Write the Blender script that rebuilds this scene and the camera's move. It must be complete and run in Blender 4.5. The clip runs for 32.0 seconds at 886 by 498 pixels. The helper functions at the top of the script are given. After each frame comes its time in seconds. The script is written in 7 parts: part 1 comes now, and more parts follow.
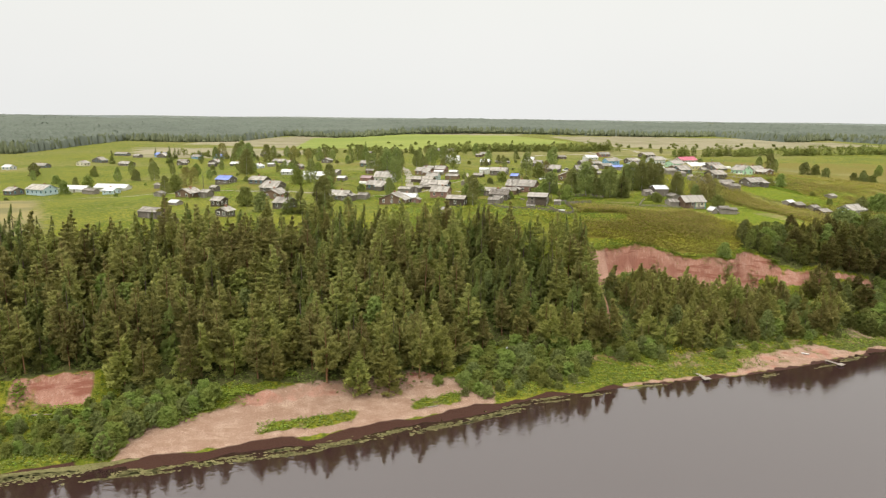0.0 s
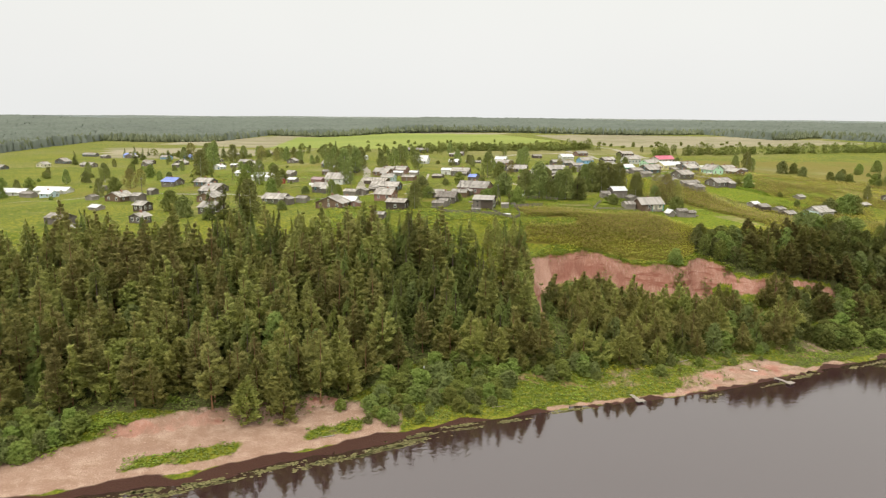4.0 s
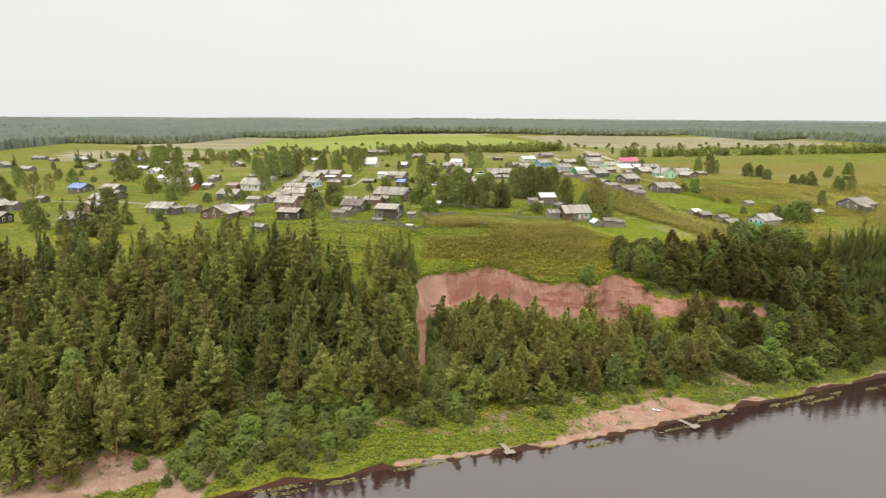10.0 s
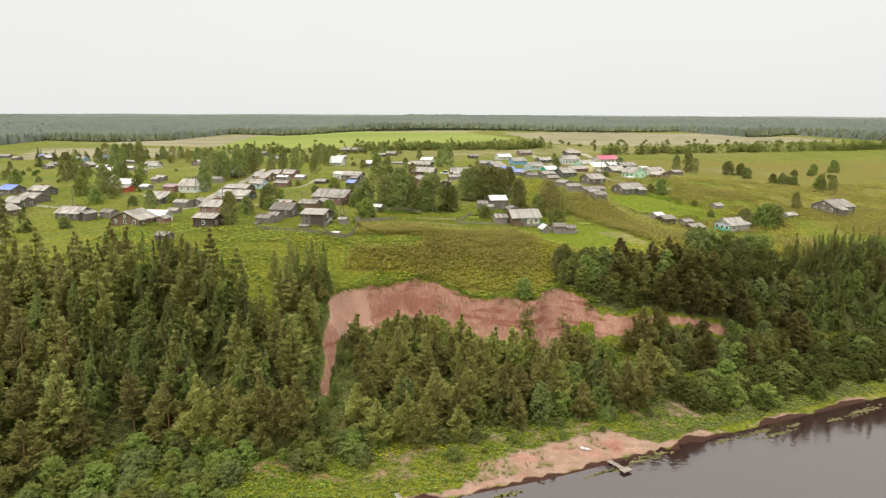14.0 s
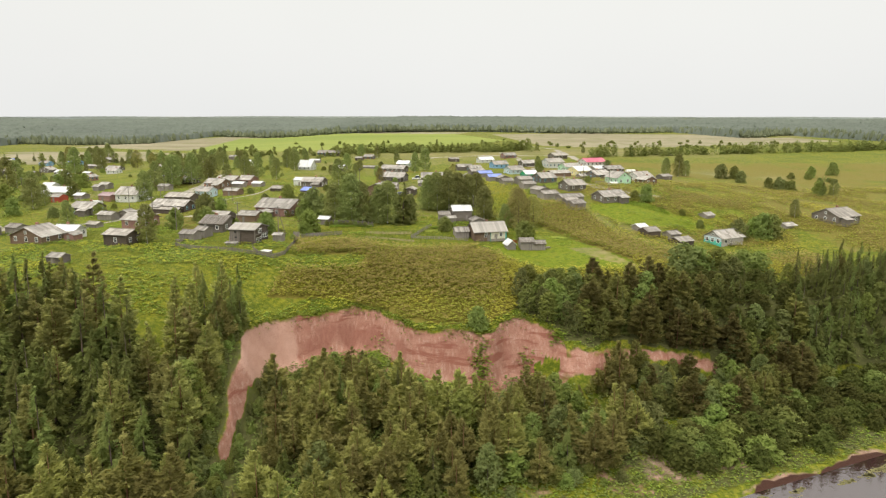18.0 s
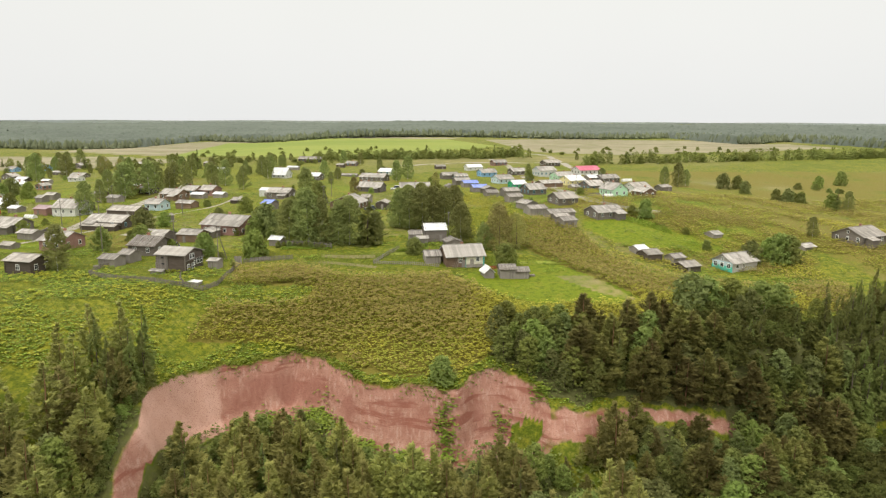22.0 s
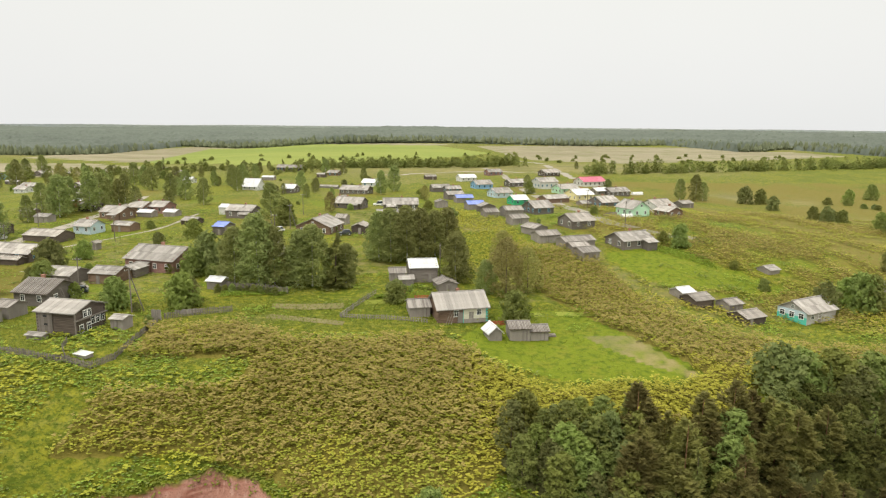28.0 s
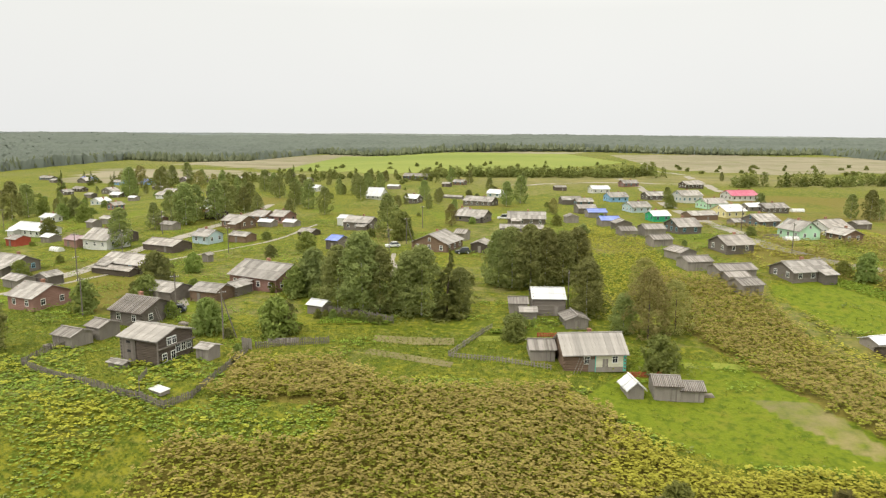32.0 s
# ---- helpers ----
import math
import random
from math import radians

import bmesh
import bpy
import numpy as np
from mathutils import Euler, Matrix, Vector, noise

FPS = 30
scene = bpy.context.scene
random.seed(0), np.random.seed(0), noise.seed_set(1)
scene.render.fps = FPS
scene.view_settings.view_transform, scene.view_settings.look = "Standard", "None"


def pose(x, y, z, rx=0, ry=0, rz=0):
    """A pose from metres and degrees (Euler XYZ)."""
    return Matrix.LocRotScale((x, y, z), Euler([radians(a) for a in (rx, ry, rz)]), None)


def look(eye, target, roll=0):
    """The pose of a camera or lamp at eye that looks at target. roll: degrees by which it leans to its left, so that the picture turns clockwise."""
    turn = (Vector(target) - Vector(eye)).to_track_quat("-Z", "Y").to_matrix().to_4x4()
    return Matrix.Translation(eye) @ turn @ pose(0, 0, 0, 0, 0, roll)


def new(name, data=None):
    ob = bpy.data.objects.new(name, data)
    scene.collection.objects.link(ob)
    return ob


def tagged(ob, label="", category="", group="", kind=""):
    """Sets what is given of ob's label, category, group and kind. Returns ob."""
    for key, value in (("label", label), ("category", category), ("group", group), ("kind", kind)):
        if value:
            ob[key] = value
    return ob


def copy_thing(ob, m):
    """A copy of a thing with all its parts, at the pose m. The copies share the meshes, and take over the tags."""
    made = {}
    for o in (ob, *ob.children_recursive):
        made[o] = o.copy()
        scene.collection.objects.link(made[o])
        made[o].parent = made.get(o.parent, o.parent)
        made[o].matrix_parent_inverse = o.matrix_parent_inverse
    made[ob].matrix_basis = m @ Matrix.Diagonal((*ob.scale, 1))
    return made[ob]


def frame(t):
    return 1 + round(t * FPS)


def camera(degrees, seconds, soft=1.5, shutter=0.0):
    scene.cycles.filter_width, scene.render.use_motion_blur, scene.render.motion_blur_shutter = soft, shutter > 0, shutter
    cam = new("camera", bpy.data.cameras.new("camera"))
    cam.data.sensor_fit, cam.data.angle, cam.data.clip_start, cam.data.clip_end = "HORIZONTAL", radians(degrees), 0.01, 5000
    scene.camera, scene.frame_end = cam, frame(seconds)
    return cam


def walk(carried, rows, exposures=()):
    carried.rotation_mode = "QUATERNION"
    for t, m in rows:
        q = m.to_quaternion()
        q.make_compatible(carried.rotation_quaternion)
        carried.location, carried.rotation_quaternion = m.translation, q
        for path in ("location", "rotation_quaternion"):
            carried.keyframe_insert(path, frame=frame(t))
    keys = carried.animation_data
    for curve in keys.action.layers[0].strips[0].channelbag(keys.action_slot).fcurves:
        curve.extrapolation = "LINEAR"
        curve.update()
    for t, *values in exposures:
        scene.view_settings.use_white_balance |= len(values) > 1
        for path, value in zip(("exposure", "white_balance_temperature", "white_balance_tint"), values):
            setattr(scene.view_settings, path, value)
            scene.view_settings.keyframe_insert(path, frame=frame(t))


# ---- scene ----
cam = camera(65.0, 32.0, soft=1.25)
# seconds, eye, a point ahead, lean
PATH = [
    (0, (0, -0.01, 67.58), (-0.08, 98.19, 48.68), 0.64),
    (0.5, (2.87, 1.62, 67.73), (2.86, 99.81, 48.78), 0.65),
    (1, (5.71, 3.61, 67.71), (5.78, 101.81, 48.79), 0.64),
    (1.5, (8.25, 5.43, 67.7), (8.4, 103.63, 48.79), 0.59),
    (2, (10.95, 7.78, 67.59), (11.19, 105.97, 48.67), 0.55),
    (2.5, (13.48, 10.02, 67.47), (13.74, 108.21, 48.54), 0.52),
    (3, (16.17, 12.25, 67.34), (16.48, 110.45, 48.46), 0.47),
    (3.5, (18.76, 14.3, 67.42), (19.1, 112.49, 48.45), 0.45),
    (5.5, (29.29, 23.24, 67.52), (29.86, 121.4, 48.41), 0.42),
    (6, (32.21, 25.47, 67.37), (32.8, 123.64, 48.33), 0.34),
    (6.5, (34.93, 27.42, 67.53), (35.51, 125.58, 48.44), 0.27),
    (7, (37.66, 29.66, 67.54), (38.3, 127.82, 48.44), 0.27),
    (7.5, (40.4, 31.93, 67.36), (41.06, 130.11, 48.35), 0.28),
    (8, (43.26, 34.14, 67.28), (43.95, 132.33, 48.32), 0.34),
    (8.5, (46.09, 36.35, 67.32), (46.79, 134.53, 48.36), 0.29),
    (9, (48.88, 38.57, 67.23), (49.67, 136.77, 48.34), 0.25),
    (9.5, (51.6, 40.7, 67.22), (52.44, 138.89, 48.3), 0.30),
    (10, (54.64, 42.89, 67.23), (55.47, 141.08, 48.31), 0.30),
    (10.5, (57.62, 45, 67.28), (58.42, 143.18, 48.35), 0.25),
    (11, (60.68, 47.23, 67.36), (61.5, 145.4, 48.36), 0.24),
    (11.5, (63.54, 49.19, 67.41), (64.34, 147.36, 48.39), 0.26),
    (12, (66.38, 51.5, 67.56), (67.22, 149.65, 48.44), 0.28),
    (12.5, (68.89, 54.04, 67.58), (69.71, 152.17, 48.39), 0.29),
    (13, (71.2, 57.09, 67.3), (72.12, 155.22, 48.11), 0.26),
    (13.5, (73.1, 60.15, 67.18), (74.1, 158.27, 47.91), 0.26),
    (14, (74.99, 63.43, 67.27), (76.09, 161.52, 47.87), 0.23),
    (14.5, (76.8, 66.69, 67.2), (77.96, 164.78, 47.75), 0.20),
    (16.5, (83.62, 80.46, 66.79), (84.93, 178.55, 47.36), 0.06),
    (17, (85.04, 84.21, 66.68), (86.54, 182.32, 47.39), 0.06),
    (17.5, (86.35, 87.74, 66.63), (87.98, 185.87, 47.44), 0.03),
    (18, (87.83, 91.32, 66.75), (89.52, 189.45, 47.57), 0.04),
    (18.5, (89.26, 94.71, 66.7), (90.99, 192.86, 47.61), 0.01),
    (19, (90.71, 98.44, 66.66), (92.47, 196.62, 47.73), 0.00),
    (19.5, (91.97, 101.96, 66.64), (93.75, 200.15, 47.79), 0.01),
    (20, (93.06, 105.63, 66.63), (94.95, 203.84, 47.87), 0.09),
    (20.5, (93.79, 109.06, 66.68), (95.82, 207.28, 47.98), 0.08),
    (21, (94.45, 112.82, 66.76), (96.58, 211.04, 48.09), 0.15),
    (21.5, (94.85, 116.37, 66.8), (97.12, 214.6, 48.2), 0.18),
    (22, (95.27, 120.12, 66.85), (97.64, 218.36, 48.32), 0.24),
    (22.5, (95.51, 123.75, 66.81), (97.99, 222, 48.38), 0.30),
    (23, (95.66, 127.43, 66.77), (98.29, 225.71, 48.46), 0.30),
    (23.5, (95.68, 130.97, 66.84), (98.47, 229.24, 48.57), 0.35),
    (24, (95.83, 134.66, 66.82), (98.71, 232.96, 48.66), 0.36),
    (24.5, (95.99, 138.16, 66.86), (98.97, 236.47, 48.77), 0.38),
    (25, (96.08, 141.93, 66.9), (99.18, 240.24, 48.85), 0.38),
    (25.5, (96.04, 145.48, 66.89), (99.34, 243.8, 48.92), 0.42),
    (27.5, (96.22, 159.94, 66.82), (99.94, 258.29, 49.11), 0.45),
    (28, (96.34, 163.67, 67.03), (100.12, 262, 49.26), 0.47),
    (28.5, (96.48, 167.16, 67.08), (100.3, 265.5, 49.33), 0.44),
    (29, (96.41, 170.74, 67), (100.17, 269.13, 49.51), 0.45),
    (29.5, (96.47, 173.94, 66.96), (98.72, 272.4, 49.62), 0.40),
    (30, (96.53, 177.01, 66.94), (93.92, 275.5, 49.79), 0.32),
    (30.5, (96.64, 179.47, 66.97), (89.34, 277.74, 49.9), 0.25),
    (31, (96.81, 181.52, 66.88), (87.17, 279.63, 50.08), 0.26),
    (31.5, (96.73, 182.96, 66.94), (85.23, 280.86, 50.15), 0.30),
    (32, (96.67, 183.85, 66.95), (82.3, 281.37, 50.17), 0.36),
]
walk(cam, [(t, look(eye, target, lean)) for t, eye, target, lean in PATH])

# ---- sky and sun: a bright, even overcast ----
world = bpy.data.worlds.new("overcast_sky")
scene.world = world
world.use_nodes = True
wn = world.node_tree.nodes
wl = world.node_tree.links
wn.clear()
sky = wn.new("ShaderNodeTexSky")
sky.sky_type, sky.sun_disc = "NISHITA", False
sky.sun_elevation, sky.sun_rotation = radians(48), radians(205)
sky.dust_density, sky.air_density = 3.0, 1.0
pale = wn.new("ShaderNodeHueSaturation")
pale.inputs["Saturation"].default_value = 0.12
pale.inputs["Value"].default_value = 0.09
coord = wn.new("ShaderNodeTexCoord")
split = wn.new("ShaderNodeSeparateXYZ")
ramp = wn.new("ShaderNodeValToRGB")
ramp.color_ramp.elements[0].position, ramp.color_ramp.elements[0].color = 0.0, (0.95, 0.955, 0.94, 1)
ramp.color_ramp.elements[1].position, ramp.color_ramp.elements[1].color = 1.0, (2.66, 2.6, 2.34, 1)
mid = ramp.color_ramp.elements.new(0.07)
mid.color = (0.955, 0.955, 0.93, 1)
for place, level in ((0.16, 0.96), (0.26, 1.2), (0.5, 1.75)):
    mid = ramp.color_ramp.elements.new(place)
    mid.color = (level * (1.012 if level > 1 else 1.0), level, level * (0.93 if level > 1 else 0.955), 1)
cloud = wn.new("ShaderNodeTexNoise")
cloud.inputs["Scale"].default_value, cloud.inputs["Detail"].default_value = 1.6, 4.0
cloudy = wn.new("ShaderNodeMapRange")
cloudy.inputs["To Min"].default_value, cloudy.inputs["To Max"].default_value = 0.93, 1.05
mult = wn.new("ShaderNodeVectorMath")
mult.operation = "SCALE"
both = wn.new("ShaderNodeMix")
both.data_type, both.blend_type = "RGBA", "MIX"
both.inputs["Factor"].default_value = 0.12
back = wn.new("ShaderNodeBackground")
back.inputs["Strength"].default_value = 1.0
wout = wn.new("ShaderNodeOutputWorld")
wl.new(sky.outputs["Color"], pale.inputs["Color"])
wl.new(coord.outputs["Generated"], split.inputs[0])
wl.new(coord.outputs["Generated"], cloud.inputs["Vector"])
wl.new(split.outputs["Z"], ramp.inputs["Fac"])
wl.new(cloud.outputs["Fac"], cloudy.inputs["Value"])
wl.new(ramp.outputs["Color"], mult.inputs[0])
wl.new(cloudy.outputs["Result"], mult.inputs["Scale"])
wl.new(mult.outputs["Vector"], both.inputs["A"])
wl.new(pale.outputs["Color"], both.inputs["B"])
wl.new(both.outputs["Result"], back.inputs["Color"])
wl.new(back.outputs["Background"], wout.inputs["Surface"])

sun = new("sun", bpy.data.lights.new("sun", "SUN"))
sun.data.energy, sun.data.angle, sun.data.color = 1.35, radians(25), (1.0, 0.96, 0.88)
sun.matrix_world = look((-60, -80, 150), (0, 0, 0))

# ---- materials ----
def mat(name, a, b, scale=3.0, rough=0.85, vary=0.25, bump=0.3, metal=0.0, fine=18.0, hue=0.0, spec=0.3, stretch=(1, 1, 1)):
    """A surface that wanders between two colours at two sizes of grain, and by piece."""
    m = bpy.data.materials.new(name)
    m.use_nodes = True
    n, l = m.node_tree.nodes, m.node_tree.links
    p = n["Principled BSDF"]
    p.inputs["Roughness"].default_value, p.inputs["Metallic"].default_value = rough, metal
    p.inputs["Specular IOR Level"].default_value = spec
    co = n.new("ShaderNodeTexCoord")
    mp = n.new("ShaderNodeMapping")
    mp.inputs["Scale"].default_value = stretch
    l.new(co.outputs["Object"], mp.inputs["Vector"])
    big, small = n.new("ShaderNodeTexNoise"), n.new("ShaderNodeTexNoise")
    for tex, s in ((big, scale), (small, fine)):
        tex.inputs["Scale"].default_value, tex.inputs["Detail"].default_value = s, 5.0
        l.new(mp.outputs["Vector"], tex.inputs["Vector"])
    geo, obj = n.new("ShaderNodeNewGeometry"), n.new("ShaderNodeObjectInfo")
    add = n.new("ShaderNodeMath")
    add.operation = "ADD"
    l.new(big.outputs["Fac"], add.inputs[0])
    mul = n.new("ShaderNodeMath")
    mul.operation, mul.inputs[1].default_value = "MULTIPLY_ADD", 0.7
    mul.inputs[2].default_value = -0.35
    l.new(geo.outputs["Random Per Island"], mul.inputs[0])
    own = n.new("ShaderNodeAttribute")
    own.attribute_name = "tone"
    sheet_tone = n.new("ShaderNodeMath")
    sheet_tone.operation = "ADD"
    l.new(mul.outputs[0], sheet_tone.inputs[0])
    l.new(own.outputs["Fac"], sheet_tone.inputs[1])
    l.new(sheet_tone.outputs[0], add.inputs[1])
    mix = n.new("ShaderNodeMix")
    mix.data_type = "RGBA"
    mix.inputs["A"].default_value, mix.inputs["B"].default_value = (*a, 1), (*b, 1)
    l.new(add.outputs[0], mix.inputs["Factor"])
    val = n.new("ShaderNodeMath")
    val.operation = "ADD"
    l.new(small.outputs["Fac"], val.inputs[0])
    l.new(obj.outputs["Random"], val.inputs[1])
    rng = n.new("ShaderNodeMapRange")
    rng.inputs["From Min"].default_value, rng.inputs["From Max"].default_value = 0.3, 1.7
    rng.inputs["To Min"].default_value, rng.inputs["To Max"].default_value = 1 - vary, 1 + vary
    l.new(val.outputs[0], rng.inputs["Value"])
    hs = n.new("ShaderNodeHueSaturation")
    l.new(mix.outputs["Result"], hs.inputs["Color"])
    l.new(rng.outputs["Result"], hs.inputs["Value"])
    if hue:
        hr = n.new("ShaderNodeMapRange")
        hr.inputs["To Min"].default_value, hr.inputs["To Max"].default_value = 0.5 - hue, 0.5 + hue
        l.new(obj.outputs["Random"], hr.inputs["Value"])
        l.new(hr.outputs["Result"], hs.inputs["Hue"])
    l.new(hs.outputs["Color"], p.inputs["Base Color"])
    if bump:
        bp = n.new("ShaderNodeBump")
        bp.inputs["Strength"].default_value, bp.inputs["Distance"].default_value = bump, 0.05
        l.new(small.outputs["Fac"], bp.inputs["Height"])
        l.new(bp.outputs["Normal"], p.inputs["Normal"])
    return m


def leafy(m, share=0.4):
    """Lets part of the light pass through thin blades."""
    n, l = m.node_tree.nodes, m.node_tree.links
    p, o = n["Principled BSDF"], n["Material Output"]
    t, x = n.new("ShaderNodeBsdfTranslucent"), n.new("ShaderNodeMixShader")
    x.inputs["Fac"].default_value = share
    src = p.inputs["Base Color"].links[0].from_socket
    l.new(src, t.inputs["Color"])
    l.new(p.outputs["BSDF"], x.inputs[1])
    l.new(t.outputs["BSDF"], x.inputs[2])
    l.new(x.outputs["Shader"], o.inputs["Surface"])


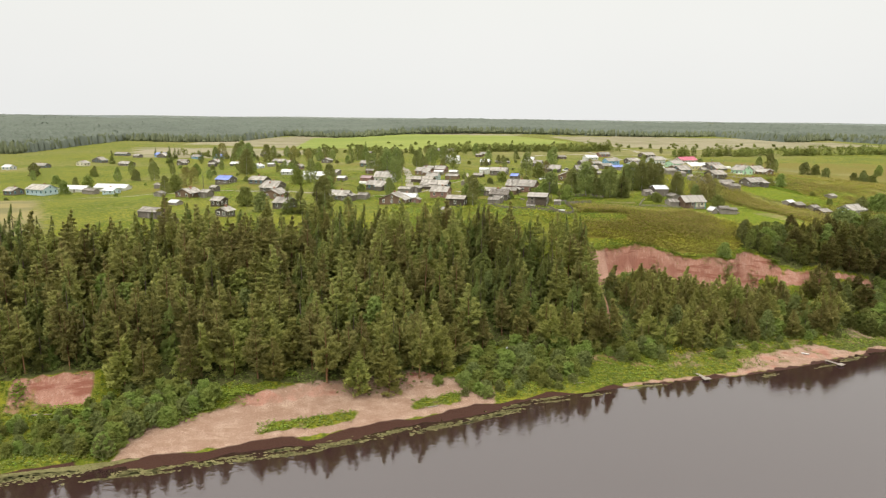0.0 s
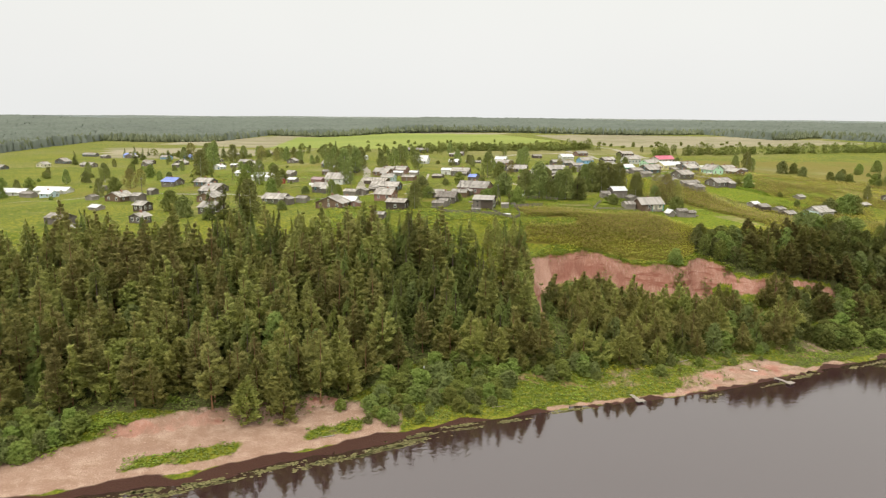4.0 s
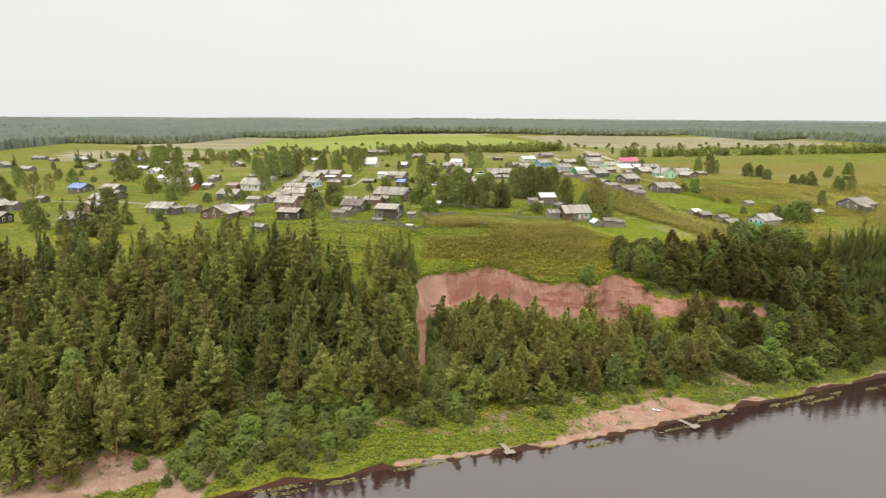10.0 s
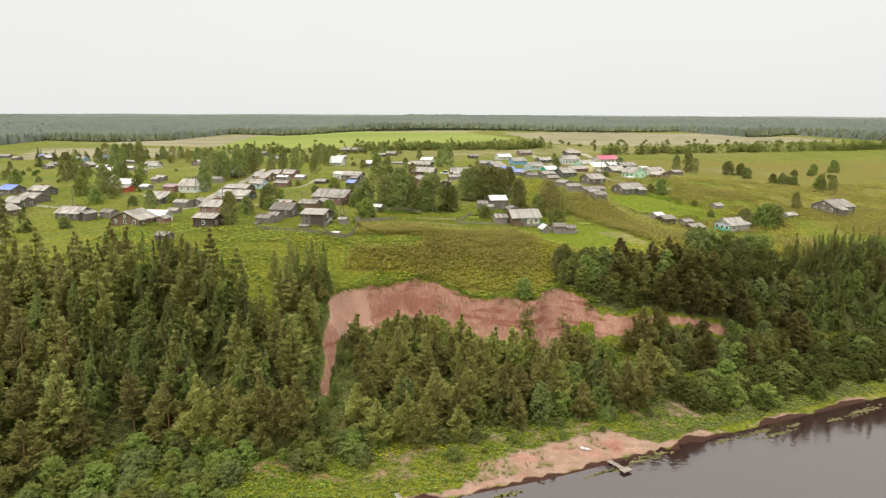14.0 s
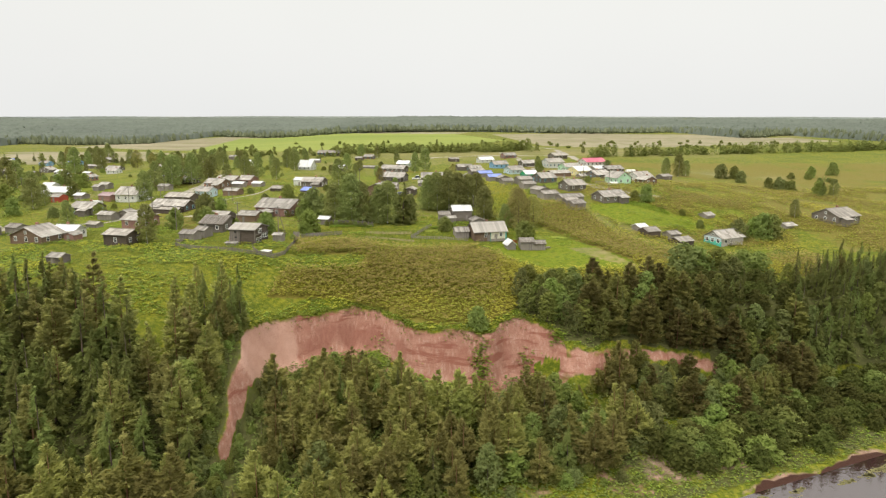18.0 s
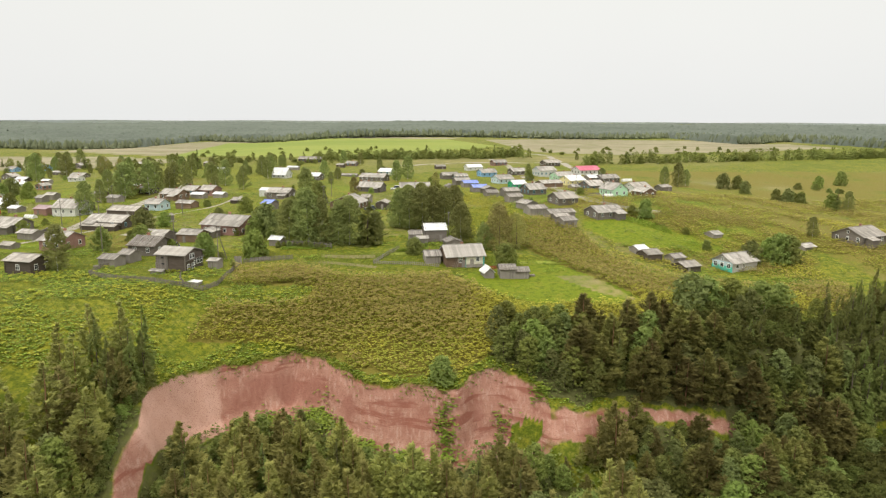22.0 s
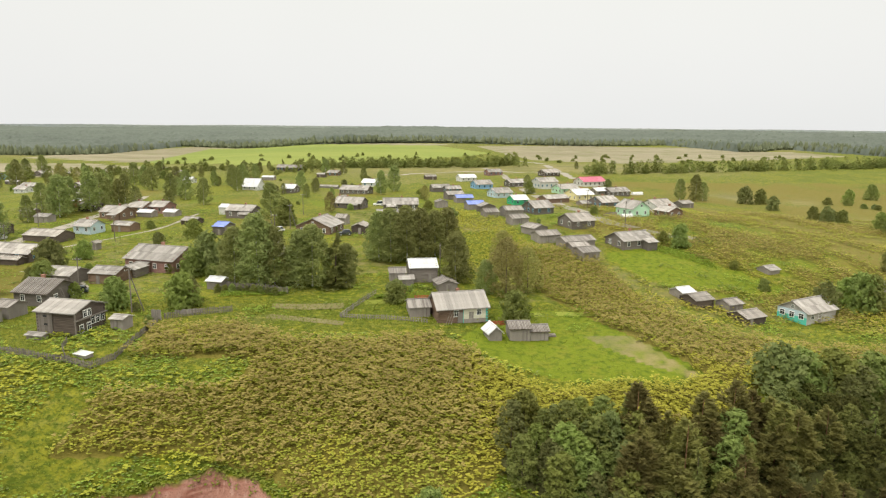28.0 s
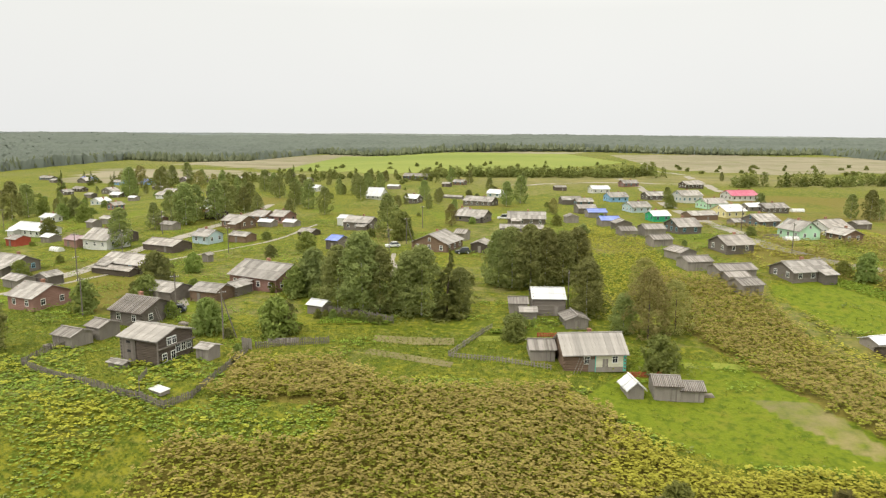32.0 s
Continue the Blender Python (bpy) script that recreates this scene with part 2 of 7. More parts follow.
M = {
    "log_grey": mat("weathered_log", (0.105, 0.09, 0.078), (0.215, 0.188, 0.162), 1.5, stretch=(0.3, 1, 3)),
    "log_dark": mat("dark_log", (0.05, 0.039, 0.031), (0.15, 0.118, 0.094), 1.5, stretch=(0.3, 1, 3)),
    "log_brown": mat("brown_log", (0.12, 0.075, 0.05), (0.24, 0.165, 0.115), 1.5, stretch=(0.3, 1, 3)),
    "plank_grey": mat("grey_plank", (0.15, 0.13, 0.115), (0.30, 0.27, 0.24), 1.2, stretch=(1, 1, 0.3)),
    "pale_plank": mat("pale_plank", (0.33, 0.31, 0.285), (0.47, 0.45, 0.42), 1.2, stretch=(1, 1, 0.3)),
    "red_brown": mat("red_brown_paint", (0.22, 0.115, 0.095), (0.34, 0.205, 0.175), 1.0, rough=0.6),
    "red": mat("red_paint", (0.30, 0.05, 0.03), (0.42, 0.10, 0.06), 1.0, rough=0.6),
    "cream": mat("cream_paint", (0.56, 0.53, 0.40), (0.68, 0.65, 0.52), 0.8, rough=0.6, vary=0.12),
    "white": mat("white_paint", (0.52, 0.52, 0.49), (0.68, 0.68, 0.65), 0.8, rough=0.55, vary=0.1),
    "pale_blue": mat("pale_blue_paint", (0.40, 0.52, 0.58), (0.55, 0.65, 0.70), 0.8, rough=0.6, vary=0.12),
    "blue": mat("blue_paint", (0.18, 0.36, 0.58), (0.28, 0.46, 0.66), 0.8, rough=0.6, vary=0.12),
    "turquoise": mat("turquoise_paint", (0.06, 0.42, 0.33), (0.12, 0.52, 0.42), 0.8, rough=0.6, vary=0.12),
    "mint": mat("mint_paint", (0.42, 0.66, 0.46), (0.52, 0.74, 0.56), 0.8, rough=0.6, vary=0.08),
    "green": mat("green_paint", (0.03, 0.34, 0.15), (0.06, 0.42, 0.22), 0.8, rough=0.6, vary=0.12),
    "yellow": mat("yellow_paint", (0.62, 0.56, 0.28), (0.72, 0.66, 0.38), 0.8, rough=0.6, vary=0.1),
    "slate": mat("asbestos_slate", (0.19, 0.172, 0.152), (0.41, 0.38, 0.345), 0.9, rough=0.8, fine=9),
    "slate_dark": mat("mossy_slate", (0.2, 0.18, 0.16), (0.37, 0.335, 0.295), 0.7, rough=0.85, fine=9),
    "tin": mat("bright_tin", (0.5, 0.505, 0.51), (0.68, 0.68, 0.68), 0.6, rough=0.42, vary=0.1, spec=0.5),
    "board_roof": mat("board_roof", (0.14, 0.122, 0.105), (0.35, 0.32, 0.29), 1.2, stretch=(2, 0.3, 1)),
    "blue_roof": mat("blue_sheet", (0.15, 0.2, 0.5), (0.22, 0.28, 0.6), 0.7, rough=0.45, vary=0.12),
    "lilac_roof": mat("lilac_sheet", (0.24, 0.16, 0.17), (0.36, 0.26, 0.27), 0.7, rough=0.5, vary=0.12),
    "pink_roof": mat("crimson_sheet", (0.42, 0.08, 0.14), (0.52, 0.14, 0.20), 0.7, rough=0.45, vary=0.12),
    "brick": mat("brick", (0.26, 0.12, 0.08), (0.36, 0.2, 0.14), 4.0),
    "trim": mat("white_trim", (0.68, 0.68, 0.65), (0.8, 0.8, 0.78), 2.0, rough=0.5, vary=0.08),
    "blue_trim": mat("blue_trim", (0.2, 0.4, 0.5), (0.3, 0.5, 0.6), 2.0, rough=0.5, vary=0.08),
    "bark": mat("bark", (0.07, 0.055, 0.042), (0.15, 0.11, 0.08), 2.0),
    "pine_bark": mat("pine_bark", (0.16, 0.085, 0.045), (0.30, 0.16, 0.08), 2.0),
    "birch_bark": mat("birch_bark", (0.35, 0.33, 0.30), (0.6, 0.58, 0.54), 2.0),
    "dead_wood": mat("driftwood", (0.2, 0.17, 0.145), (0.33, 0.29, 0.25), 2.0),
    "spruce": mat("spruce_needles", (0.155, 0.182, 0.048), (0.27, 0.292, 0.082), 0.5, vary=0.4, bump=0, hue=0.02),
    "pine": mat("pine_needles", (0.255, 0.25, 0.078), (0.4, 0.38, 0.125), 0.5, vary=0.3, bump=0, hue=0.02),
    "birch": mat("birch_leaves", (0.165, 0.202, 0.05), (0.285, 0.315, 0.088), 0.5, vary=0.35, bump=0, hue=0.02),
    "garden_birch": mat("garden_birch_leaves", (0.2, 0.228, 0.07), (0.335, 0.355, 0.12), 0.5, vary=0.35, bump=0, hue=0.025),
    "young_pine": mat("young_pine_needles", (0.255, 0.252, 0.07), (0.4, 0.38, 0.115), 0.5, vary=0.36, bump=0, hue=0.02),
    "dark_pine": mat("dark_pine_needles", (0.168, 0.16, 0.045), (0.285, 0.262, 0.078), 0.5, vary=0.4, bump=0, hue=0.02),
    "grey_leaf": mat("grey_green_leaves", (0.155, 0.18, 0.056), (0.262, 0.28, 0.096), 0.5, vary=0.3, bump=0, hue=0.02),
    "willow": mat("willow_leaves", (0.18, 0.222, 0.046), (0.31, 0.345, 0.088), 0.5, vary=0.35, bump=0, hue=0.025),
    "lush": mat("lush_leaves", (0.135, 0.19, 0.018), (0.235, 0.285, 0.038), 0.5, vary=0.3, bump=0, hue=0.02),
    "alder": mat("alder_leaves", (0.085, 0.1, 0.02), (0.155, 0.162, 0.038), 0.5, vary=0.4, bump=0, hue=0.02),
    "dun": mat("dun_leaves", (0.235, 0.222, 0.068), (0.36, 0.325, 0.115), 0.5, vary=0.3, bump=0, hue=0.02),
    "seed": mat("seeding_hogweed", (0.21, 0.166, 0.042), (0.385, 0.312, 0.086), 0.15, vary=0.45, bump=0),
    "hogweed": mat("hogweed_leaves", (0.185, 0.208, 0.02), (0.35, 0.35, 0.042), 0.15, vary=0.45, bump=0),
    "flower": mat("yellow_flowers", (0.3, 0.31, 0.022), (0.42, 0.39, 0.04), 0.5, vary=0.2, bump=0),
    "fern": mat("undergrowth_leaves", (0.085, 0.115, 0.022), (0.165, 0.19, 0.045), 0.2, vary=0.3, bump=0),
    "bed": mat("garden_soil", (0.11, 0.096, 0.035), (0.21, 0.185, 0.075), 0.5, vary=0.2),
    "gold": mat("yellowing_leaves", (0.24, 0.235, 0.022), (0.35, 0.32, 0.04), 0.2, vary=0.25, bump=0),
    "grass": mat("grass_tufts", (0.14, 0.18, 0.018), (0.23, 0.25, 0.034), 0.08, vary=0.3, bump=0),
    # far forest greens turned grey and bluish: distance haze put into the colour
    "hazed_wood": mat("hazed_wood", (0.032, 0.042, 0.034), (0.092, 0.108, 0.082), 0.006, vary=0.25, bump=0, fine=0.05),
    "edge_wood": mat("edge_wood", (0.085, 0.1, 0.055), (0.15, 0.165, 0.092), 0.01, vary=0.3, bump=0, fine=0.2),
    # ridge: wood paled by distance haze, which is put into the colour
    "ridge": mat("ridge_haze", (0.3, 0.33, 0.32), (0.37, 0.4, 0.385), 0.002, vary=0.1, bump=0, fine=0.02),
    "road": mat("dusty_road", (0.22, 0.195, 0.155), (0.36, 0.325, 0.275), 0.2, vary=0.15),
    "concrete": mat("concrete", (0.4, 0.39, 0.37), (0.55, 0.53, 0.5), 1.0),
    "car_dark": mat("dark_car_paint", (0.03, 0.035, 0.04), (0.05, 0.055, 0.06), 1.0, rough=0.3, vary=0.05, bump=0, spec=0.5),
    "car_white": mat("white_car_paint", (0.7, 0.7, 0.7), (0.78, 0.78, 0.78), 1.0, rough=0.3, vary=0.05, bump=0, spec=0.5),
    "rubber": mat("rubber", (0.02, 0.02, 0.02), (0.04, 0.04, 0.04), 2.0),
    "lily": mat("lily_pads", (0.115, 0.108, 0.036), (0.2, 0.18, 0.075), 0.3, vary=0.3, bump=0),
}


for kind in ("spruce", "pine", "young_pine", "dark_pine", "grey_leaf", "birch", "garden_birch", "willow", "alder", "dun"):
    leafy(M[kind], 0.52)
for kind in ("lush", "seed", "hogweed", "flower", "gold", "grass", "fern"):
    leafy(M[kind], 0.15)


def glass_mat():
    m = bpy.data.materials.new("window_glass")
    m.use_nodes = True
    p = m.node_tree.nodes["Principled BSDF"]
    p.inputs["Base Color"].default_value = (0.02, 0.025, 0.03, 1)
    p.inputs["Roughness"].default_value = 0.08
    p.inputs["Specular IOR Level"].default_value = 0.6
    return m


M["glass"] = glass_mat()


def water_mat():
    m = bpy.data.materials.new("river_water")
    m.use_nodes = True
    n, l = m.node_tree.nodes, m.node_tree.links
    p = n["Principled BSDF"]
    p.inputs["Base Color"].default_value = (0.03, 0.014, 0.015, 1)
    p.inputs["Roughness"].default_value = 0.05
    p.inputs["IOR"].default_value = 1.88
    co = n.new("ShaderNodeTexCoord")
    a, b = n.new("ShaderNodeTexNoise"), n.new("ShaderNodeTexNoise")
    a.inputs["Scale"].default_value, b.inputs["Scale"].default_value = 0.9, 0.06
    a.inputs["Detail"].default_value = 3.0
    mix = n.new("ShaderNodeMath")
    mix.operation = "MULTIPLY"
    l.new(co.outputs["Object"], a.inputs["Vector"])
    l.new(co.outputs["Object"], b.inputs["Vector"])
    l.new(a.outputs["Fac"], mix.inputs[0])
    l.new(b.outputs["Fac"], mix.inputs[1])
    bp = n.new("ShaderNodeBump")
    bp.inputs["Strength"].default_value, bp.inputs["Distance"].default_value = 0.14, 0.25
    l.new(mix.outputs[0], bp.inputs["Height"])
    l.new(bp.outputs["Normal"], p.inputs["Normal"])
    return m


def ground_mat():
    """Grass, with bare soil, sand, wet mud, wood floor, straw and seeding weeds where the sheet's own masks say."""
    m = bpy.data.materials.new("ground_cover")
    m.use_nodes = True
    n, l = m.node_tree.nodes, m.node_tree.links
    p = n["Principled BSDF"]
    p.inputs["Roughness"].default_value, p.inputs["Specular IOR Level"].default_value = 0.92, 0.15
    co = n.new("ShaderNodeTexCoord")

    def noise_at(s, detail=6.0, stretch=None):
        t = n.new("ShaderNodeTexNoise")
        t.inputs["Scale"].default_value, t.inputs["Detail"].default_value = s, detail
        src = co.outputs["Object"]
        if stretch:
            mp = n.new("ShaderNodeMapping")
            mp.inputs["Scale"].default_value = stretch
            l.new(src, mp.inputs["Vector"])
            src = mp.outputs["Vector"]
        l.new(src, t.inputs["Vector"])
        return t.outputs["Fac"]

    def ramp_of(fac, lo, hi):
        r = n.new("ShaderNodeMapRange")
        r.inputs["From Min"].default_value, r.inputs["From Max"].default_value = lo, hi
        l.new(fac, r.inputs["Value"])
        return r.outputs["Result"]

    def mixed(fac, a, b):
        x = n.new("ShaderNodeMix")
        x.data_type = "RGBA"
        l.new(fac, x.inputs["Factor"])
        for key, c in (("A", a), ("B", b)):
            if isinstance(c, tuple):
                x.inputs[key].default_value = (*c, 1)
            else:
                l.new(c, x.inputs[key])
        return x.outputs["Result"]

    def masked(name, rag):
        a = n.new("ShaderNodeAttribute")
        a.attribute_name = name
        s = n.new("ShaderNodeMath")
        s.operation = "ADD"
        l.new(a.outputs["Fac"], s.inputs[0])
        k = n.new("ShaderNodeMath")
        k.operation, k.inputs[1].default_value, k.inputs[2].default_value = "MULTIPLY_ADD", rag, -rag / 2
        l.new(mid, k.inputs[0])
        l.new(k.outputs[0], s.inputs[1])
        return ramp_of(s.outputs[0], 0.38, 0.62)

    wide, mid, fine = noise_at(0.035, 4), noise_at(0.35, 6), noise_at(2.6, 6)
    grass = mixed(ramp_of(wide, 0.4, 0.62), (0.1, 0.124, 0.008), (0.178, 0.175, 0.015))
    grass = mixed(ramp_of(mid, 0.48, 0.75), grass, (0.195, 0.182, 0.036))
    grass = mixed(ramp_of(fine, 0.45, 0.7), grass, (0.05, 0.075, 0.007))
    clump = noise_at(0.85, 5)
    grass = mixed(ramp_of(clump, 0.52, 0.64), grass, (0.07, 0.094, 0.007))
    grass = mixed(ramp_of(clump, 0.46, 0.34), grass, (0.2, 0.196, 0.018))
    straw = mixed(fine, (0.18, 0.15, 0.06), (0.29, 0.243, 0.105))
    straw = mixed(ramp_of(wide, 0.45, 0.6), straw, (0.15, 0.14, 0.06))
    lush = mixed(fine, (0.095, 0.132, 0.006), (0.172, 0.2, 0.014))
    lush = mixed(ramp_of(mid, 0.5, 0.75), lush, (0.17, 0.172, 0.018))
    lush = mixed(ramp_of(clump, 0.48, 0.7), lush, (0.07, 0.105, 0.006))
    weeds = mixed(fine, (0.092, 0.088, 0.012), (0.21, 0.168, 0.036))
    wood = mixed(fine, (0.05, 0.058, 0.016), (0.125, 0.12, 0.045))
    streak = noise_at(1.1, 8, (1.6, 0.8, 0.45))
    bed = noise_at(0.5, 5, (0.25, 0.25, 1.6))
    soil = mixed(ramp_of(mid, 0.34, 0.7), (0.27, 0.122, 0.087), (0.4, 0.222, 0.168))
    soil = mixed(ramp_of(streak, 0.5, 0.8), soil, (0.46, 0.3, 0.24))
    soil = mixed(ramp_of(bed, 0.54, 0.62), soil, (0.235, 0.092, 0.064))
    soil = mixed(ramp_of(fine, 0.55, 0.8), soil, (0.3, 0.15, 0.112))
    pale = mixed(ramp_of(mid, 0.35, 0.75), (0.42, 0.245, 0.185), (0.5, 0.31, 0.245))
    soil = mixed(masked("slip", 0.35), soil, pale)
    soil = mixed(masked("seam", 0.75), soil, mixed(streak, (0.2, 0.078, 0.055), (0.33, 0.16, 0.12)))
    sand = mixed(ramp_of(mid, 0.35, 0.7), (0.27, 0.168, 0.122), (0.39, 0.275, 0.21))
    drift = noise_at(0.45, 7, (0.7, 1.3, 1.0))
    sand = mixed(ramp_of(drift, 0.5, 0.68), sand, (0.26, 0.162, 0.115))
    sand = mixed(ramp_of(fine, 0.58, 0.75), sand, (0.46, 0.34, 0.265))
    grit = noise_at(7.0, 8)
    sand = mixed(ramp_of(grit, 0.52, 0.62), sand, (0.215, 0.135, 0.095))
    soil = mixed(ramp_of(grit, 0.55, 0.68), soil, (0.215, 0.1, 0.07))
    mud = mixed(fine, (0.03, 0.012, 0.008), (0.068, 0.03, 0.02))
    far = noise_at(0.012, 5, (0.35, 1.0, 1.0))
    crop = mixed(ramp_of(far, 0.4, 0.62), (0.165, 0.205, 0.038), (0.21, 0.238, 0.05))
    stubble = mixed(ramp_of(far, 0.38, 0.62), (0.2, 0.175, 0.105), (0.265, 0.232, 0.152))
    stubble = mixed(ramp_of(wide, 0.5, 0.66), stubble, (0.175, 0.17, 0.08))
    color = grass
    for name, rag, c in (("lush", 0.3, lush), ("straw", 0.5, straw), ("weeds", 0.5, weeds), ("wood", 0.5, wood), ("sand", 0.9, sand), ("soil", 0.8, soil), ("wet", 0.3, mud), ("crop", 0.1, crop), ("stubble", 0.4, stubble)):
        color = mixed(masked(name, rag), color, c)
    l.new(color, p.inputs["Base Color"])
    damp = n.new("ShaderNodeMapRange")
    damp.inputs["To Min"].default_value, damp.inputs["To Max"].default_value = 0.92, 0.8
    l.new(masked("wet", 0.3), damp.inputs["Value"])
    l.new(damp.outputs["Result"], p.inputs["Roughness"])
    bp = n.new("ShaderNodeBump")
    bp.inputs["Strength"].default_value, bp.inputs["Distance"].default_value = 0.6, 0.25
    l.new(fine, bp.inputs["Height"])
    l.new(bp.outputs["Normal"], p.inputs["Normal"])
    return m

# ---- land and river ----
def smooth(a, b, v):
    v = min(1.0, max(0.0, (v - a) / (b - a)))
    return v * v * (3 - 2 * v)


def lerp_list(knots, v):
    """Height of a broken line with rounded corners."""
    if v <= knots[0][0]:
        a, b = knots[0], knots[1]
    elif v >= knots[-1][0]:
        a, b = knots[-2], knots[-1]
    else:
        for a, b in zip(knots, knots[1:]):
            if a[0] <= v <= b[0]:
                break
    return a[1] + (b[1] - a[1]) * (v - a[0]) / (b[0] - a[0])


SHORE = ((-300, 30), (-150, 93), (-82, 120), (-51, 129), (-22, 139), (16, 157), (49, 168), (76, 175), (96, 182), (136, 200), (183, 220), (400, 300))
RIM = ((44, 222), (49, 233), (54, 241), (60, 243.7), (65, 246.5), (70, 248.5), (76, 247.3), (80, 243.6), (84, 240), (88, 238.6), (93, 238), (98, 236.6), (101, 237.3), (104, 241), (107, 243), (112, 242.6), (115, 239.6), (117.5, 236), (122, 235.4), (132, 237.2))


def shore_y(x):
    return (lerp_list(SHORE, x - 5) + lerp_list(SHORE, x) + lerp_list(SHORE, x + 5)) / 3


def edge_y(x):
    return 215 + 0.28 * x - 10 * smooth(105, 150, x)


def plateau(x, y):
    z = 32.0
    z -= 9.0 * smooth(-50, -230, x) * smooth(250, 360, y)
    z += 3.2 * math.exp(-((x - 165) / 60) ** 2 - ((y - 390) / 70) ** 2)
    z -= 6.5 * math.exp(-((x - 184) / 46) ** 2 - ((y - 300) / 32) ** 2)
    z -= 2.5 * math.exp(-((x - 110) / 40) ** 2 - ((y - 275) / 28) ** 2)
    z += 2.0 * math.exp(-((x - 90) / 90) ** 2 - ((y - 370) / 60) ** 2)
    z -= 6.0 * math.exp(-((x - 66) / 24) ** 2 - ((y - 243) / 17) ** 2)
    z -= 4.0 * smooth(190, 280, x) * (1 - smooth(500, 700, y))
    z -= 2.0 * smooth(450, 600, y)
    return z


def scar_depth(x, y):
    """How far inside the bowl of the landslip a place lies, in metres."""
    if not 44 < x < 132:
        return -50.0
    wob = 0.35 * math.sin(x * 0.55) + 0.25 * math.sin(x * 1.1 + 1)
    side = (x - 49.0 - 0.05 * (233 - y)) * 1.1 + 0.6 * math.sin(y * 0.5)
    return min(lerp_list(RIM, x) - y + wob, side, (132 - x) * 0.8)


def ground(x, y):
    s, e = shore_y(x), edge_y(x)
    v = y - s
    if v < 0:
        flat = (3.4 + 0.9 * math.sin(x * 0.21) + 0.5 * math.sin(x * 0.63)) * smooth(-78, -62, x) * (1 - smooth(10, 24, x))
        if v > -flat:
            return 0.05 * (1 + v / flat) + 0.03 * math.sin(x * 1.3 + v) * math.sin(v * 2.1)
        return max(-3.0, 0.13 * (v + flat))
    low = 26.0 + 5 * math.sin(x * 0.05)
    if v < 14:
        z = 0.10 * v
    elif v < low:
        z = 1.4 + 0.24 * (v - 14)
    else:
        z = 1.4 + 0.24 * (low - 14)
    if v >= low:
        p = plateau(x, y)
        lip = p - 9.0
        if y < e:
            k = (v - low) / (e - s - low)
            z = z + (lip - z) * (0.75 * k + 0.25 * smooth(0, 1, k))
        else:
            z = lip + 9.0 * (1 - (1 - min(1.0, (y - e) / 42)) ** 2)
    if x < -58 and v > 24:
        z += 3.5 * smooth(25, 30.5, v) * smooth(-58, -66, x) * smooth(-116, -104, x) * (1 - smooth(40, 62, v))
    elif -52 < x < 0 and v > 16:
        z += 1.6 * smooth(17, 19.5, v) * smooth(-52, -46, x) * smooth(0, -8, x) * (1 - smooth(28, 45, v))
    d = scar_depth(x, y)
    if d > 0:
        fall = 11.0 - 8.0 * smooth(108, 119, x)
        face = z - fall * min(1.0, (d / 6.5) ** 0.9)
        floor_z = min(14.0, 3.6 + 0.2 * max(0.0, v - 22))
        z = max(min(z, floor_z), face)
    z += 0.25 * math.sin(x * 0.21 + 1.3 * math.sin(y * 0.13)) * smooth(3, 20, v)
    return z


def inside(x, y, poly):
    hit = False
    for (ax, ay), (bx, by) in zip(poly, poly[1:] + poly[:1]):
        if (ay > y) != (by > y) and x < ax + (y - ay) * (bx - ax) / (by - ay):
            hit = not hit
    return hit


HOG_NEAR = ((50, 247), (51, 258), (70, 262), (71, 269), (53, 269), (50, 280), (63, 284), (77, 276), (100, 282), (108, 272), (117, 263), (127, 264), (138, 264), (143, 268), (146, 258), (118, 250), (108, 247), (100, 240), (92, 240), (84, 242), (78, 247), (66, 251))
HOG_BAND = ((120, 345), (140, 343), (145, 308), (153, 290), (165, 281), (200, 288), (195, 268), (146, 263), (137, 280), (124, 305), (117, 325))
LAWN = ((103, 279), (113, 296), (136, 297), (144, 275), (138, 266), (120, 266))
PLOT = ((126, 283.5), (135.5, 283.5), (138.5, 275), (142, 267.5), (139.4, 266.4), (134.7, 270), (130.4, 275))
BACK_LAWN = ((143, 338), (152, 346), (166, 349), (171, 336), (178, 330), (184, 320), (178, 317), (170, 319), (155, 317), (149, 324))
GREEN_FIELD = ((-215, 960), (-262, 1400), (-60, 1395), (130, 1360), (190, 1050), (80, 850), (-52, 770))
TAN_FIELDS = (((195, 1330), (370, 1390), (580, 1290), (660, 1030), (300, 840), (215, 890)), ((-400, 1060), (-300, 1500), (-60, 1440), (-70, 1400), (-260, 1400), (-205, 950)), ((-60, 1395), (-30, 1500), (160, 1450), (130, 1360)), ((-330, 730), (-420, 950), (-240, 930), (-120, 800), (-150, 740)))


def strip_y(x):
    """The narrow bare ledge under the trees past the landslip."""
    return 233.7 + 0.19 * (x - 115)


def woods(x, y):
    """Whether big trees stand here."""
    v = y - shore_y(x)
    if v < 24 + 4 * math.sin(x * 0.11) * smooth(-66, -50, x) - 5 * smooth(-52, -44, x) * smooth(14, 4, x) + 7 * smooth(-70, -76, x):
        return False
    if abs(y - strip_y(x) + 0.4) < 1.3 and 110 < x < 152:
        return False
    if scar_depth(x, y) > -1.5 and y > 192:
        return False
    if x < 49:
        return (x < 48 or y > 236) and y < edge_y(x) + 14 + 4 * math.sin(x * 0.13) - 19 * smooth(0, 40, x)
    if x < 109.5 + 2 * math.sin(y * 0.5) or y < 200:
        return x > 150 and y > 215
    return y < edge_y(x) + 6 + 4 * smooth(125, 160, x) + 4 * math.sin(x * 0.13)


